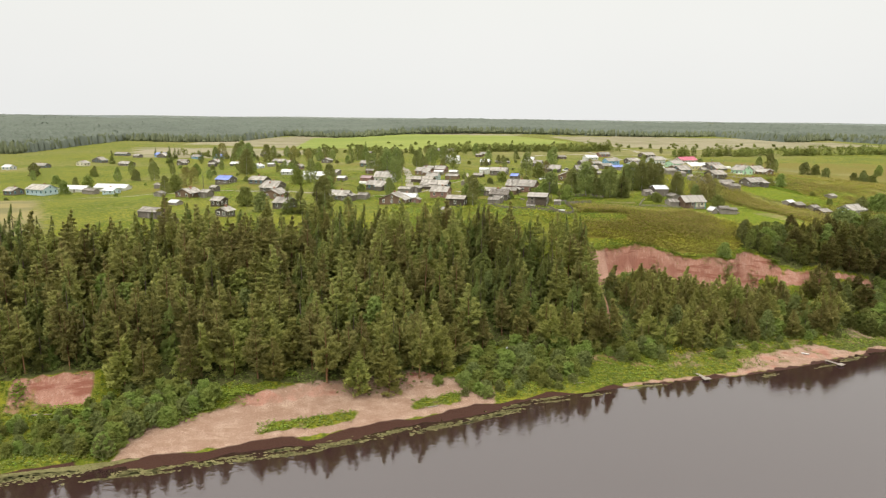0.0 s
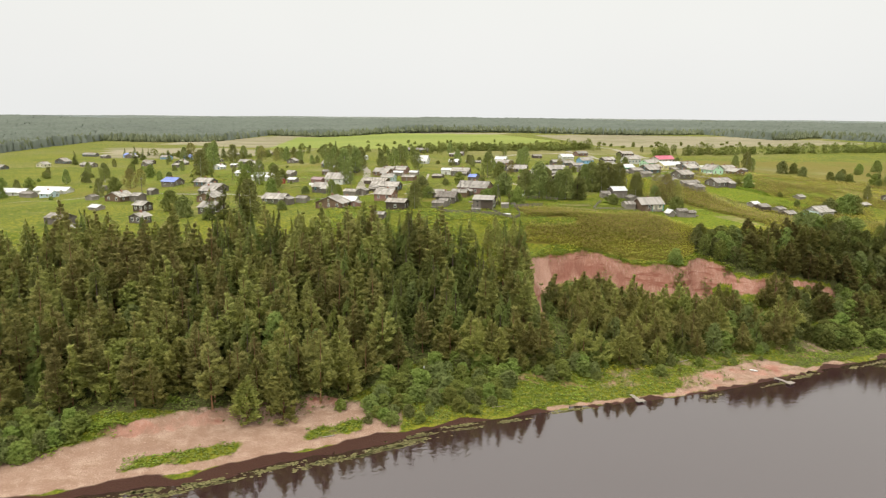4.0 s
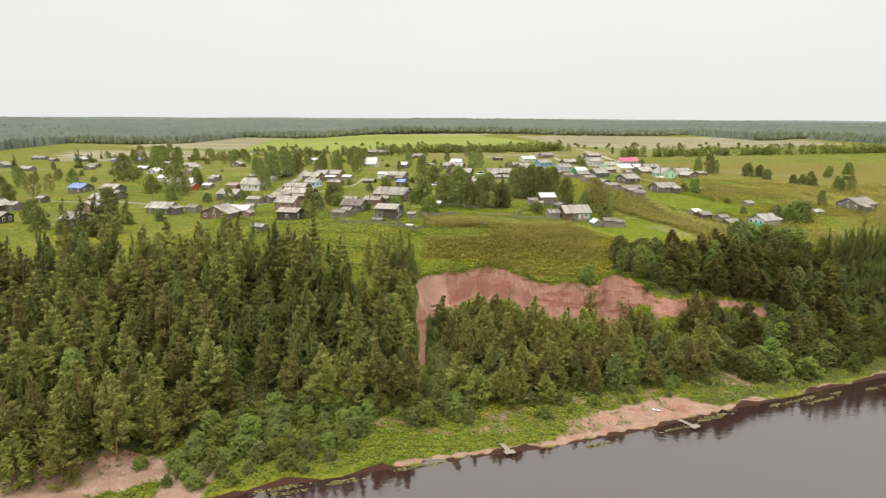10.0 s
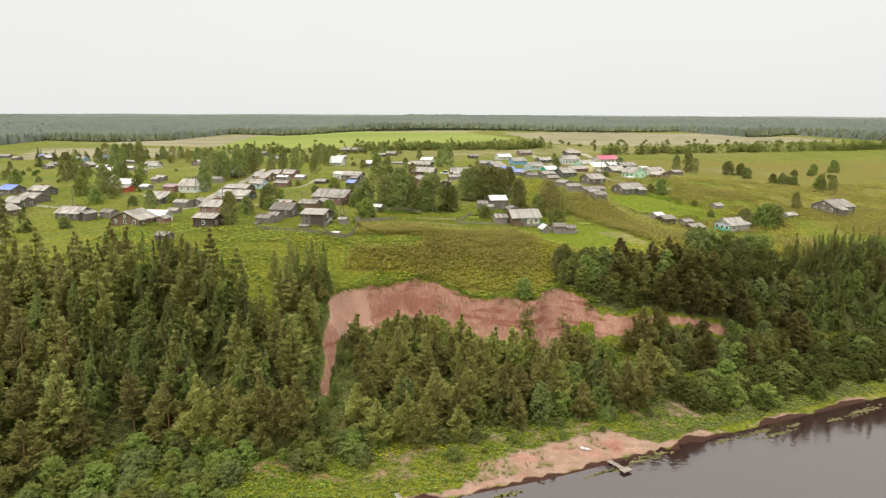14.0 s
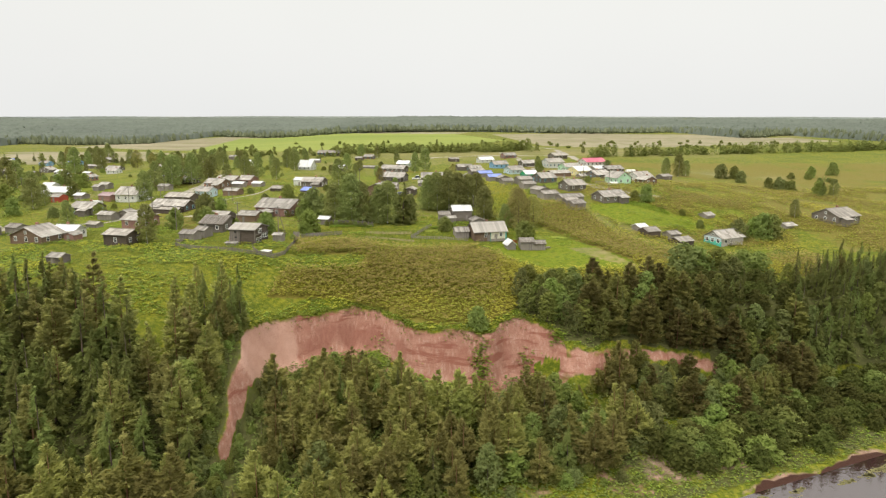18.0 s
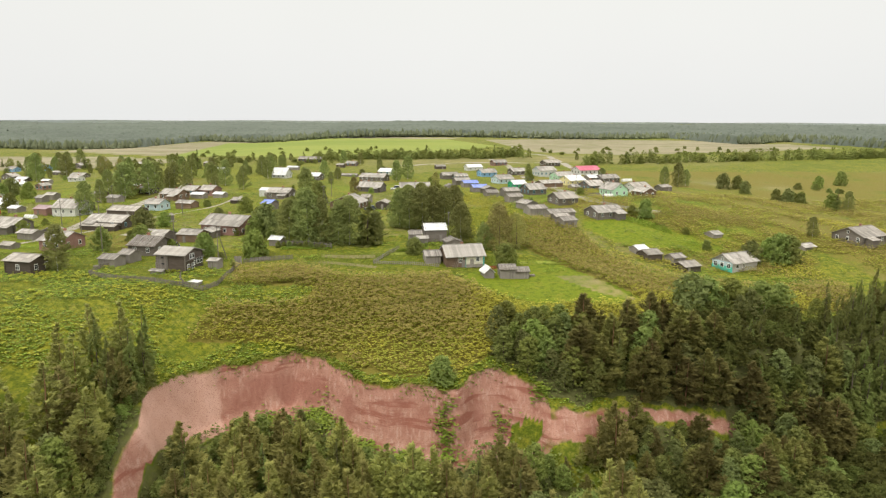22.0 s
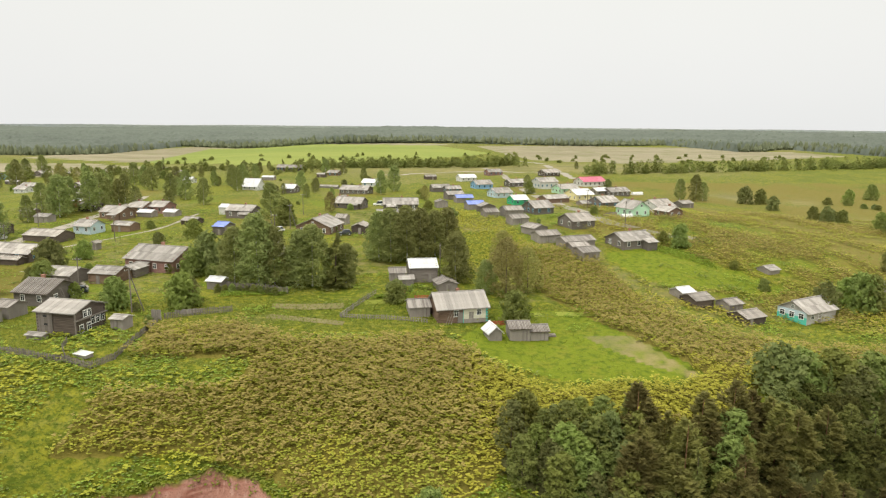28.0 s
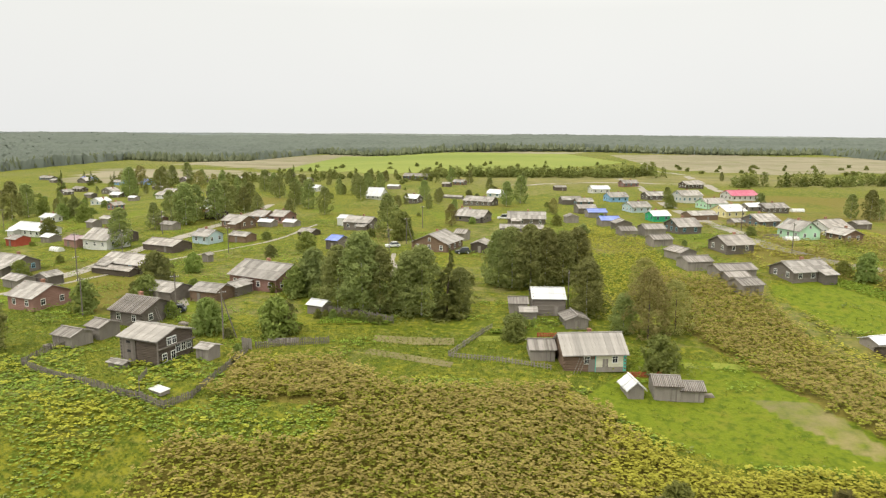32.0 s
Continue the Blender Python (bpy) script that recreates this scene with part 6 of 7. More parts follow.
house("house", "brown log house with pale grey slate roof", -74, 296, 7.36, 8, 2.76, "y", "log_brown", "slate")
house("house", "weathered grey log house with pale grey slate roof", -62, 261, 6, 7.2, 3.13, "x", "log_grey", "slate")
house("house", "white painted house with bright white tin roof", -346, 549, 7.12, 7.2, 2.76, "x", "white", "tin")
house("house", "weathered grey log house with pale grey slate roof", -335, 575, 11.9, 7.2, 2.76, "x", "log_grey", "slate")
house("house", "cream painted house with pale grey slate roof", -315, 603, 8.24, 7.2, 3.13, "y", "cream", "slate")
house("house", "weathered grey log house with pale grey slate roof", -321, 645, 11.7, 7.2, 2.94, "y", "log_grey", "slate")
house("house", "weathered grey log house with pale grey slate roof", -280, 609, 12.2, 7.2, 2.76, "x", "log_grey", "slate")
house("house", "weathered grey log house with pale grey slate roof", -294, 725, 10.3, 7.2, 2.76, "y", "log_grey", "slate")
house("house", "weathered grey log house with pale grey slate roof", -236, 623, 6.48, 6.4, 2.94, "y", "log_grey", "slate")
house("house", "blue painted house with pale grey slate roof", -254, 713, 9.2, 7.2, 2.94, "x", "blue", "slate")
house("house", "weathered grey log house with pale grey slate roof", -210, 634, 9.84, 7.2, 2.94, "y", "log_grey", "slate")
house("house", "white painted house with bright white tin roof", -142, 524, 7.12, 7.2, 2.94, "y", "white", "tin")
house("house", "weathered grey log house with pale grey slate roof", -143, 600, 10.1, 7.2, 2.58, "x", "log_grey", "slate")
house("shed", "weathered grey log shed with pale grey slate roof", -318, 720, 6.96, 6.4, 2.39, "x", "log_grey", "slate")
house("shed", "grey board shed with ribbed board roof", -159, 384, 4, 4, 2.21, "x", "plank_grey", "board_roof")
house("shed", "grey board shed with ribbed board roof", -132, 318, 3.52, 4, 1.66, "y", "plank_grey", "board_roof")
house("shed", "grey board shed with bright white tin roof", -106, 269, 3.92, 4, 1.1, "x", "plank_grey", "tin")

house("shed", "small grey board shed with bright white tin roof", -137, 549, 5, 4, 2.2, "x", "plank_grey", "tin")
house("house", "weathered grey log house with pale grey slate roof", -54, 483, 9.6, 7, 3.2, "x", "log_grey", "slate")
house("shed", "red painted shed with pale tin roof", -44, 455, 4.5, 4, 2.6, "x", "red", "tin")
house("shed", "grey board shed with pale grey slate roof", -66, 420, 4.7, 4, 2.2, "x", "plank_grey", "slate")
house("shed", "brown log shed with dark mossy slate roof", -45, 419, 4.9, 4, 2.2, "x", "log_brown", "slate_dark")
house("house", "white painted house with bright white tin roof", -98, 430, 6.5, 5, 2.6, "x", "white", "tin")
house("shed", "small grey board shed with bright white tin roof", -56.1, 376, 4.4, 4, 1.9, "x", "plank_grey", "tin")
house("shed", "narrow grey board outhouse beside the lane", 9.4, 351, 2.0, 2.0, 1.9, "y", "plank_grey", "slate_dark")
house("shed", "red-brown annexe with dull lilac sheet roof", -41.9, 368.4, 5.8, 5, 2.4, "x", "red_brown", "lilac_roof")
house("house", "white painted house with bright white tin roof", -46, 594, 10.5, 6, 2.8, "x", "white", "tin")
house("shed", "weathered grey log shed with pale grey slate roof", -73, 661, 6.6, 5, 2.4, "x", "log_grey", "slate")
house("shed", "long grey board shed with bright white tin roof", 0, 618, 8, 4, 2.2, "x", "plank_grey", "tin")
house("house", "brown log house with pale grey slate roof", 37, 657, 7.8, 6, 2.8, "x", "log_brown", "slate")
house("shed", "dark old log shed with pale grey slate roof", 31, 640, 5.3, 4, 2.2, "x", "log_dark", "slate")
house("house", "weathered grey log house with pale grey slate roof", 63, 460, 6.8, 7, 3, "y", "log_grey", "slate")
house("shed", "dark old log shed with dark mossy slate roof", 106, 629, 7.3, 5, 2.4, "x", "log_dark", "slate_dark")
house("house", "weathered grey log house with pale grey slate roof", 116, 532, 8, 6, 2.8, "x", "log_grey", "slate")
house("shed", "weathered grey log shed with pale grey slate roof", 123.5, 426, 5.6, 5, 2.4, "y", "log_grey", "slate")
house("shed", "grey board shed with ribbed board roof", 132, 360, 5, 6, 2.2, "y", "plank_grey", "board_roof", turn=30)
house("house", "grey board house with bright white tin roof", 192, 518, 7.6, 6, 2.8, "x", "plank_grey", "tin")
house("shed", "weathered grey log shed with dark mossy slate roof", 212, 455, 6.4, 5, 2.2, "x", "log_grey", "slate_dark")
house("shed", "white painted annexe with bright white tin roof", 24, 428, 5.5, 5, 3.0, "x", "white", "tin", turn=-16)
house("shed", "low lean-to with mossy slates along the dark barn", -6.0, 333.9, 12.2, 2.5, 1.5, "x", "log_dark", "slate_dark", turn=-15, rise=0.5)


# the log house above the landslip, one half clad in cream boards
cream_house = house("house", "log house with cream painted half and grey board roof", 105.0, 289.1, 9.6, 7.0, 2.8, "x", "log_brown", "slate", turn=13, rise=2.1, porch=0, windows=0, chimney=False, boards=0.55)
clad = Build()
for k in range(10):
    clad.box(0.1, -0.07, 0.5 + 0.23 * k, 4.45, -0.03, 0.5 + 0.23 * (k + 1) - 0.012)
part("cladding", clad.mesh("cladding", M["cream"]), cream_house, "cream painted board cladding")
part("plinth", Build().box(0.1, -0.1, -0.3, 4.45, -0.025, 0.47).mesh("plinth", M["plank_grey"]), cream_house, "grey plinth boards")
for px in (0.0, 4.48):
    part("corner_board", Build().box(px, -0.1, -0.3, px + (0.1 if px < 1 else 0.4), -0.02, 2.8).mesh("corner_board", M["turquoise"]), cream_house, "turquoise corner board")
part("end_cladding", Build().box(4.8, 0.02, -0.3, 4.87, 7.0, 2.8).mesh("end_cladding", M["turquoise"]), cream_house, "turquoise painted end wall")
window_parts(cream_house, pose(-1.3, -0.02, 1.1), 0.8, 1.1)
window_parts(cream_house, pose(3.1, -0.09, 1.2), 0.75, 1.0)
door = Build().box(-0.5, -0.08, 0, 0.5, 0.0, 2.0)
part("door", door.mesh("door", M["plank_grey"]), cream_house, "grey board door", pose(-0.55, -0.02, -0.2))
part("chimney", Build().box(-0.28, -0.28, -0.9, 0.28, 0.28, 0.7).box(-0.34, -0.34, 0.5, 0.34, 0.34, 0.6).mesh("chimney", M["brick"]), cream_house, "brick chimney", Matrix.Translation((0.2, 4.4, 4.7)))
for k in range(3):
    part("leaning_pole", Build().tube((-3.6 + 0.5 * k, -0.9, -0.2), (-2.4 + 0.5 * k, -0.05, 2.2), 0.05, 0.04, 5).mesh("leaning_pole", M["dead_wood"]), cream_house)

# the board house with a turquoise end above the slope
end_house = house("house", "grey board house with turquoise end and slate roof", 181.1, 301.5, 9.6, 6.8, 2.6, "x", "pale_plank", "slate", turn=26, rise=1.8, porch=0, windows=0, chimney=False)
part("end_cladding", Build().box(-4.9, 0.0, -0.4, -4.81, 6.8, 1.4).mesh("end_cladding", M["turquoise"]), end_house, "turquoise painted boards")
part("end_band", Build().box(-4.89, 0.0, 1.42, -4.81, 6.8, 2.6).mesh("end_band", M["pale_blue"]), end_house, "pale turquoise boards")
for py in (1.2, 3.4, 5.6):
    window_parts(end_house, pose(-4.9, py, 1.05, 0, 0, -90), 1.0, 1.05)
for px in (-3.0, -0.6):
    window_parts(end_house, pose(px, -0.02, 1.0), 0.9, 1.0)
window_parts(end_house, pose(-4.82, 3.4, 2.9, 0, 0, -90), 0.55, 0.65)

# the tall dark house inside its paling fence
dark_house = house("house", "two-storey dark log house with pale roof and white windows", 37.1, 276.4, 7.2, 7.0, 4.1, "x", "log_dark", "slate", turn=-15, rise=1.1, windows=0, chimney=False, boards=0.8)
for k, py in enumerate((1.2, 2.9)):
    window_parts(dark_house, pose(3.7, py, 0.55, 0, 0, 90), 0.75, 1.15)
for k, py in enumerate((3.9, 5.0, 6.2)):
    window_parts(dark_house, pose(3.7, py, 1.35, 0, 0, 90), 0.75, 1.2)
for py in (2.2, 3.2):
    window_parts(dark_house, pose(3.7, py, 2.95, 0, 0, 90), 0.7, 1.0)
wall_board = Build().box(0, -0.14, -0.3, 0.205, -0.05, 4.1).mesh("wall_board", M["log_grey"])
for k in range(14):
    part("wall_board", wall_board, dark_house, at=pose(-3.75 + 0.22 * k, 0, -0.02 * (k % 3)))
# solid black slabs; the shade inside two small holes is put into their colour
for px, pz in ((-2.4, 3.1), (-2.3, 1.7)):
    part("opening", Build().box(px, -0.17, pz, px + 0.7, -0.12, pz + 0.35).mesh("opening", M["rubber"]), dark_house, "black slab coloured like a shaded hole")
part("corner_post", Build().box(3.6, -0.16, -0.3, 3.8, 0.02, 4.1).mesh("corner_post", M["log_grey"]), dark_house)
part("cornice", Build().box(3.72, -0.3, 2.62, 4.1, 7.2, 2.77).mesh("cornice", M["log_grey"]), dark_house)
part("lean_to", Build().box(-4.4, 0.5, -0.3, -3.75, 4.0, 1.9).mesh("lean_to", M["plank_grey"]), dark_house, "grey lean-to")
annexe = house("shed", "grey board lean-to with flat felt roof", 45.6, 279.2, 2.4, 2.6, 1.9, "x", "plank_grey", "slate", turn=-15, rise=0.3)
house("shed", "low grey cellar hatch with flat pale lid", 34.4, 274.4, 3.0, 1.4, 0.8, "x", "plank_grey", "slate", turn=-15, rise=0.12)
house("shed", "long grey board shed with ribbed plank roof", 114.7, 281.6, 3.7, 4.2, 2.3, "x", "plank_grey", "board_roof", turn=3, boards=0.24)
house("shed", "low grey board shed with patched plank roof", 118.2, 281.9, 3.2, 3.6, 1.7, "x", "plank_grey", "board_roof", turn=3, boards=0.24)

# ---- trees and bushes between the houses ----
STREET = ((-16.6, 321), (-15, 334), (-18, 358), (-20, 402), (-25, 456), (-33, 500))


def free_spot(x, y, room):
    """Whether a place is clear of houses and of the street."""
    if any(abs(x - hx) < size * 0.6 + room and -room < y - hy < size + room for hx, hy, size in SPOTS):
        return False
    return not any(min(ay, by) < y < max(ay, by) and abs(x - ax - (bx - ax) * (y - ay) / (by - ay)) < room + 2 for (ax, ay), (bx, by) in zip(STREET, STREET[1:]))


rnd = random.Random(31)
for kind, count, x0, x1, y0, y1, low, high in (("birch", 50, -270, 95, 420, 680, 5, 10), ("bush", 64, -250, 130, 320, 620, 1.5, 4)):
    made = 0
    while made < count:
        x, y = rnd.uniform(x0, x1), rnd.uniform(y0, y1)
        if free_spot(x, y, 3.0):
            plant(kind, x, y, rnd.uniform(low, high))
            made += 1

# ---- roads, fences, poles, vehicles, landing stages ----
def ribbon(name, line, width, material, label, lift=0.06):
    """A strip that lies on the ground along a broken line."""
    pts = []
    for (ax, ay), (bx, by) in zip(line, line[1:]):
        n = max(2, int(math.hypot(bx - ax, by - ay) / 6))
        pts += [(ax + (bx - ax) * k / n, ay + (by - ay) * k / n) for k in range(n)]
    pts.append(line[-1])
    b = Build()
    for i, (x, y) in enumerate(pts):
        p, q = pts[max(0, i - 1)], pts[min(len(pts) - 1, i + 1)]
        dx, dy = q[0] - p[0], q[1] - p[1]
        d = math.hypot(dx, dy)
        w = width * (1 + 0.15 * math.sin(i * 1.7)) / 2
        for s in (-1, -0.4, 0.4, 1):
            px, py = x - dy / d * w * s, y + dx / d * w * s
            b.v.append((px, py, ground(px, py) + lift))
    for i in range(len(pts) - 1):
        b.f += [(i * 4 + k, i * 4 + k + 1, i * 4 + k + 5, i * 4 + k + 4) for k in range(3)]
    return tagged(new(name, b.mesh(name, material)), label, "road", kind="structure")


ribbon("road", ((176, 358), (165, 366), (158, 380), (157, 420), (156, 520), (159, 675), (152, 767)), 5, M["road"], "pale dusty village road")
ribbon("road", STREET, 4.2, M["road"], "pale dusty village street")
ribbon("road", ((-40, 300), (-17, 312), (-10, 324), (-4, 345), (4, 362), (13, 382), (14, 428)), 1.3, M["road"], "worn pale village lane")
ribbon("road", ((206, 640), (208, 690), (215, 817), (197, 890), (210, 1050)), 6, M["road"], "pale road leading to the fields")
ribbon("road", ((60, 660), (86, 674), (110, 696), (150, 712), (206, 700)), 5, M["road"], "pale road behind the village")
ribbon("road", ((-230, 300), (-190, 330), (-120, 345), (-60, 318), (-40, 300)), 3, M["road"], "worn pale village lane")
ribbon("track", ((22, 303), (26, 309), (20, 318), (5, 326)), 3.0, M["road"], "pale trodden yard by the barn")
ribbon("track", ((56, 368), (58, 356), (61, 347), (62, 338)), 1.2, M["road"], "narrow trodden footpath")

SLATS = []
for v in range(4):
    hgt = 1.0 + 0.07 * v
    b = Build().hull([(-0.055, -0.012, -0.2), (0.055, -0.012, -0.2), (0.055, 0.012, -0.2), (-0.055, 0.012, -0.2)], [(-0.055, -0.012, hgt), (0.055, -0.012, hgt), (0.055, 0.012, hgt), (-0.055, 0.012, hgt)])
    SLATS.append(b)
SLAT_DATA = {m: [b.mesh("slat", M[m]) for b in SLATS] for m in ("log_grey", "red", "plank_grey")}


def paling(line, material, label, gap=0.2, scale=1.0, slats=True):
    """A fence of slats on rails and posts along a broken line."""
    rnd = random.Random(len(line) + int(line[0][0] * 10))
    x0, y0 = line[0]
    root = new("fence")
    z0 = ground(x0, y0)
    root.matrix_basis = pose(x0, y0, z0)
    tagged(root, label, "fence")
    for (ax, ay), (bx, by) in zip(line, line[1:]):
        d = math.hypot(bx - ax, by - ay)
        turn = math.degrees(math.atan2(by - ay, bx - ax))
        za, zb = ground(ax, ay) - z0, ground(bx, by) - z0
        for hgt in (0.35, 0.85):
            rail = Build().tube((ax - x0, ay - y0, za + hgt * scale), (bx - x0, by - y0, zb + hgt * scale), 0.05, 0.045, 5)
            part("rail", rail.mesh("rail", M[material]), root)
        posts = max(1, int(d / 2.5))
        for k in range(posts):
            f = k / posts
            px, py = ax + (bx - ax) * f, ay + (by - ay) * f
            post = Build().tube((0, 0, -0.3), (rnd.uniform(-0.05, 0.05), 0, 1.15 * scale), 0.07, 0.06, 6)
            part("post", post.mesh("post", M[material]), root, at=pose(px - x0, py - y0, ground(px, py) - z0))
        if not slats:
            continue
        n = int(d / gap)
        for k in range(n):
            f = (k + 0.5) / n
            px, py = ax + (bx - ax) * f, ay + (by - ay) * f
            part("slat", SLAT_DATA[material][rnd.randrange(4)], root, at=pose(px - x0, py - y0, ground(px, py) - z0, rnd.uniform(-3, 3), rnd.uniform(-4, 4), turn) @ Matrix.Diagonal((1.5, 1, scale, 1)))
    return root


paling(((20.4, 272.8), (29.7, 269.0), (39.9, 265.3), (44.2, 265.0), (48.0, 264.0)), "log_grey", "weathered grey paling fence round the dark house", 0.24)
paling(((48.0, 264.0), (50.2, 267.3), (50.6, 276.6), (50.3, 285.3)), "log_grey", "weathered grey paling fence beside the weeds", 0.26)
paling(((43.8, 265.3), (41.6, 268.8), (40.7, 272.4)), "log_grey", "short grey paling fence across the yard", 0.26)
paling(((20.2, 272.9), (19.6, 279.9), (21.3, 283.0)), "log_grey", "grey paling fence behind the shed", 0.3)
paling(((109.8, 288.6), (116.0, 290.0)), "red", "low red-brown board fence beside the house", 0.24, 0.8)
paling(((90.5, 303.5), (94.0, 304.5)), "red", "low red board fence by the garden", 0.3, 0.7)
paling(((96.0, 301.5), (103.5, 303.5)), "red", "low red board fence before the shed", 0.3, 0.7)
paling(((82.0, 290.5), (85.0, 297.5), (88.0, 304.0)), "plank_grey", "leaning grey rail fence of the garden", 0.5, 1.0)
paling(((82.0, 290.5), (90.0, 289.8), (98.5, 288.0)), "plank_grey", "low grey garden fence", 0.5, 0.8)
paling(((50.8, 287.0), (55.0, 289.5), (62.0, 291.0)), "log_grey", "old grey board fence among weeds", 0.3, 1.1)
paling(((56.5, 307.5), (64.0, 305.0), (70.0, 304.0)), "log_grey", "grey board fence under the trees", 0.3, 1.3)

def power_pole(x, y, tall=8.0, brace=False):
    root = new("utility_pole")
    root.matrix_basis = pose(x, y, ground(x, y), 0, 0, x * 7 % 90)
    tagged(root, "grey wooden utility pole with cross-arm" + (" and slanting brace" if brace else ""), "utility pole")
    part("pole", Build().tube((0, 0, -0.5), (0, 0, tall), 0.13, 0.09, 8).mesh("pole", M["log_grey"]), root)
    part("cross_arm", Build().box(-0.8, -0.05, tall - 0.6, 0.8, 0.05, tall - 0.48).mesh("cross_arm", M["log_grey"]), root)
    for px in (-0.7, -0.3, 0.3, 0.7):
        part("insulator", Build().tube((px, 0, tall - 0.48), (px, 0, tall - 0.3), 0.05, 0.03, 6).mesh("insulator", M["trim"]), root)
    if brace:
        part("brace", Build().tube((2.2, 0, -0.3), (0.1, 0, tall * 0.85), 0.12, 0.08, 8).mesh("brace", M["log_grey"]), root)
    return (x, y, ground(x, y) + tall - 0.3)


TOPS = [power_pole(x, y, h, br) for x, y, h, br in ((43.8, 290, 8.5, True), (29.3, 301, 8, False), (-20.8, 342, 8.5, False), (10.2, 363, 7.5, False), (101.6, 317.5, 7.5, False), (56, 385, 8, True), (-3, 318, 8, False), (-28, 395, 8, False), (-36, 450, 8, False), (160, 372, 8, False), (160, 420, 8, False), (160, 470, 8, False), (-60, 322, 8, False), (-118, 340, 8, False), (54.6, 367.9, 7, False), (-11.4, 347.4, 8, False), (11.1, 299.6, 7.5, False), (53.5, 426.4, 8, False), (176.7, 442.8, 8, False), (-52, 470, 8, False), (-95, 405, 8, False))]


def wire(a, b):
    w = Build()
    pts = [(a[0] + (b[0] - a[0]) * k / 8, a[1] + (b[1] - a[1]) * k / 8, a[2] + (b[2] - a[2]) * k / 8 - 1.2 * (1 - (k / 4 - 1) ** 2)) for k in range(9)]
    rings = []
    for p in pts:
        w.v += [(p[0] + 0.012 * math.cos(2.1 * k), p[1], p[2] + 0.012 * math.sin(2.1 * k)) for k in range(3)]
    for i in range(8):
        w.f += [(i * 3 + k, i * 3 + (k + 1) % 3, i * 3 + 3 + (k + 1) % 3, i * 3 + 3 + k) for k in range(3)]
    tagged(new("power_line", w.mesh("power_line", M["rubber"])), "thin dark overhead power line between poles", "cable")


for i, j in ((0, 1), (1, 6), (6, 2), (2, 7), (7, 8), (3, 5), (9, 10), (10, 11), (12, 13)):
    wire(TOPS[i], TOPS[j])


def car(x, y, turn, paint, label, name="car", long=4.2, tall=1.5):
    root = new(name)
    root.matrix_basis = pose(x, y, ground(x, y) + 0.02, 0, 0, turn)
    tagged(root, label, name)
    w = 0.85
    body = Build()
    side = [(-long / 2, 0.35), (-long / 2 + 0.05, 0.85), (-long * 0.2, 0.95), (long * 0.45, 0.95), (long / 2, 0.8), (long / 2, 0.35)]
    body.hull([(px, -w, pz) for px, pz in side], [(px, w, pz) for px, pz in side])
    part("body", body.mesh("body", M[paint]), root)
    cab = Build().hull([(-long * 0.22, -w, 0.95), (long * 0.42, -w, 0.95), (long * 0.42, w, 0.95), (-long * 0.22, w, 0.95)], [(-long * 0.05, -w * 0.8, tall), (long * 0.33, -w * 0.8, tall), (long * 0.33, w * 0.8, tall), (-long * 0.05, w * 0.8, tall)])
    part("glazing", cab.mesh("glazing", M["glass"]), root, "dark window glass")
    part("roof", Build().box(-long * 0.06, -w * 0.8, tall - 0.03, long * 0.34, w * 0.8, tall + 0.05).mesh("roof", M[paint]), root)
    for px in (-long * 0.31, long * 0.3):
        for py in (-w, w):
            wheel = part("wheel", Build().tube((px, py - 0.1, 0.32), (px, py + 0.1, 0.32), 0.32, 0.32, 12).mesh("wheel", M["rubber"]), root)
            part("rim", Build().tube((px, py - 0.12, 0.32), (px, py + 0.12, 0.32), 0.18, 0.18, 8).mesh("rim", M["trim"]), wheel)


car(75.1, 367.0, 20, "car_dark", "dark parked estate car on the grass", tall=1.6)
car(53.4, 377.8, 35, "car_white", "small pale grey parked car")
car(80, 461, 10, "car_white", "white parked van beside the houses", "van", 4.6, 2.0)
car(27.6, 303.4, 15, "car_dark", "dark parked car in the barn yard")


def landing(x, y, turn, long, label):
    """A plank stage on short piles, running out over the water."""
    root = new("landing_stage")
    root.matrix_basis = pose(x, y, 0.35, 0, 0, turn)
    tagged(root, label, "jetty")
    for k in range(3):
        part("plank", Build().box(0, -0.5 + 0.34 * k, 0, long, -0.5 + 0.34 * k + 0.31, 0.07).mesh("plank", M["dead_wood"]), root)
    part("end_deck", Build().box(long - 0.1, -1.1, 0.07, long + 1.3, 1.1, 0.16).mesh("end_deck", M["dead_wood"]), root)
    for px in (0.4, long * 0.5, long + 1.0):
        for py in (-0.6, 0.6):
            part("pile", Build().tube((px, py, -1.6), (px, py, 0.02), 0.07, 0.07, 6).mesh("pile", M["dead_wood"]), root)


landing(68.2, 176.8, -72, 3.4, "grey plank landing stage with a square end deck")
landing(109.0, 188.6, -58, 3.8, "pale weathered plank landing stage on the shore")
boat = new("rowing_boat")
boat.matrix_basis = pose(105.2, 192.5, ground(105.2, 192.5) + 0.05, 0, 0, -25) @ Matrix.Scale(0.62, 4)
tagged(boat, "small white boat drawn up on the bank", "boat")
out = [(-1.7, 0), (-1.5, 0.55), (0.3, 0.65), (1.9, 0), (0.3, -0.65), (-1.5, -0.55)]
part("hull", Build().hull([(px * 0.8, py * 0.6, 0) for px, py in out], [(px, py, 0.45) for px, py in out]).mesh("hull", M["car_white"]), boat)
part("thwart", Build().box(-0.3, -0.6, 0.44, 0.0, 0.6, 0.5).mesh("thwart", M["dead_wood"]), boat)
sign = new("signboard")
sign.matrix_basis = pose(17.8, 180.4, ground(17.8, 180.4), 0, 0, -10)
tagged(sign, "small pale signboard on a post", "sign")
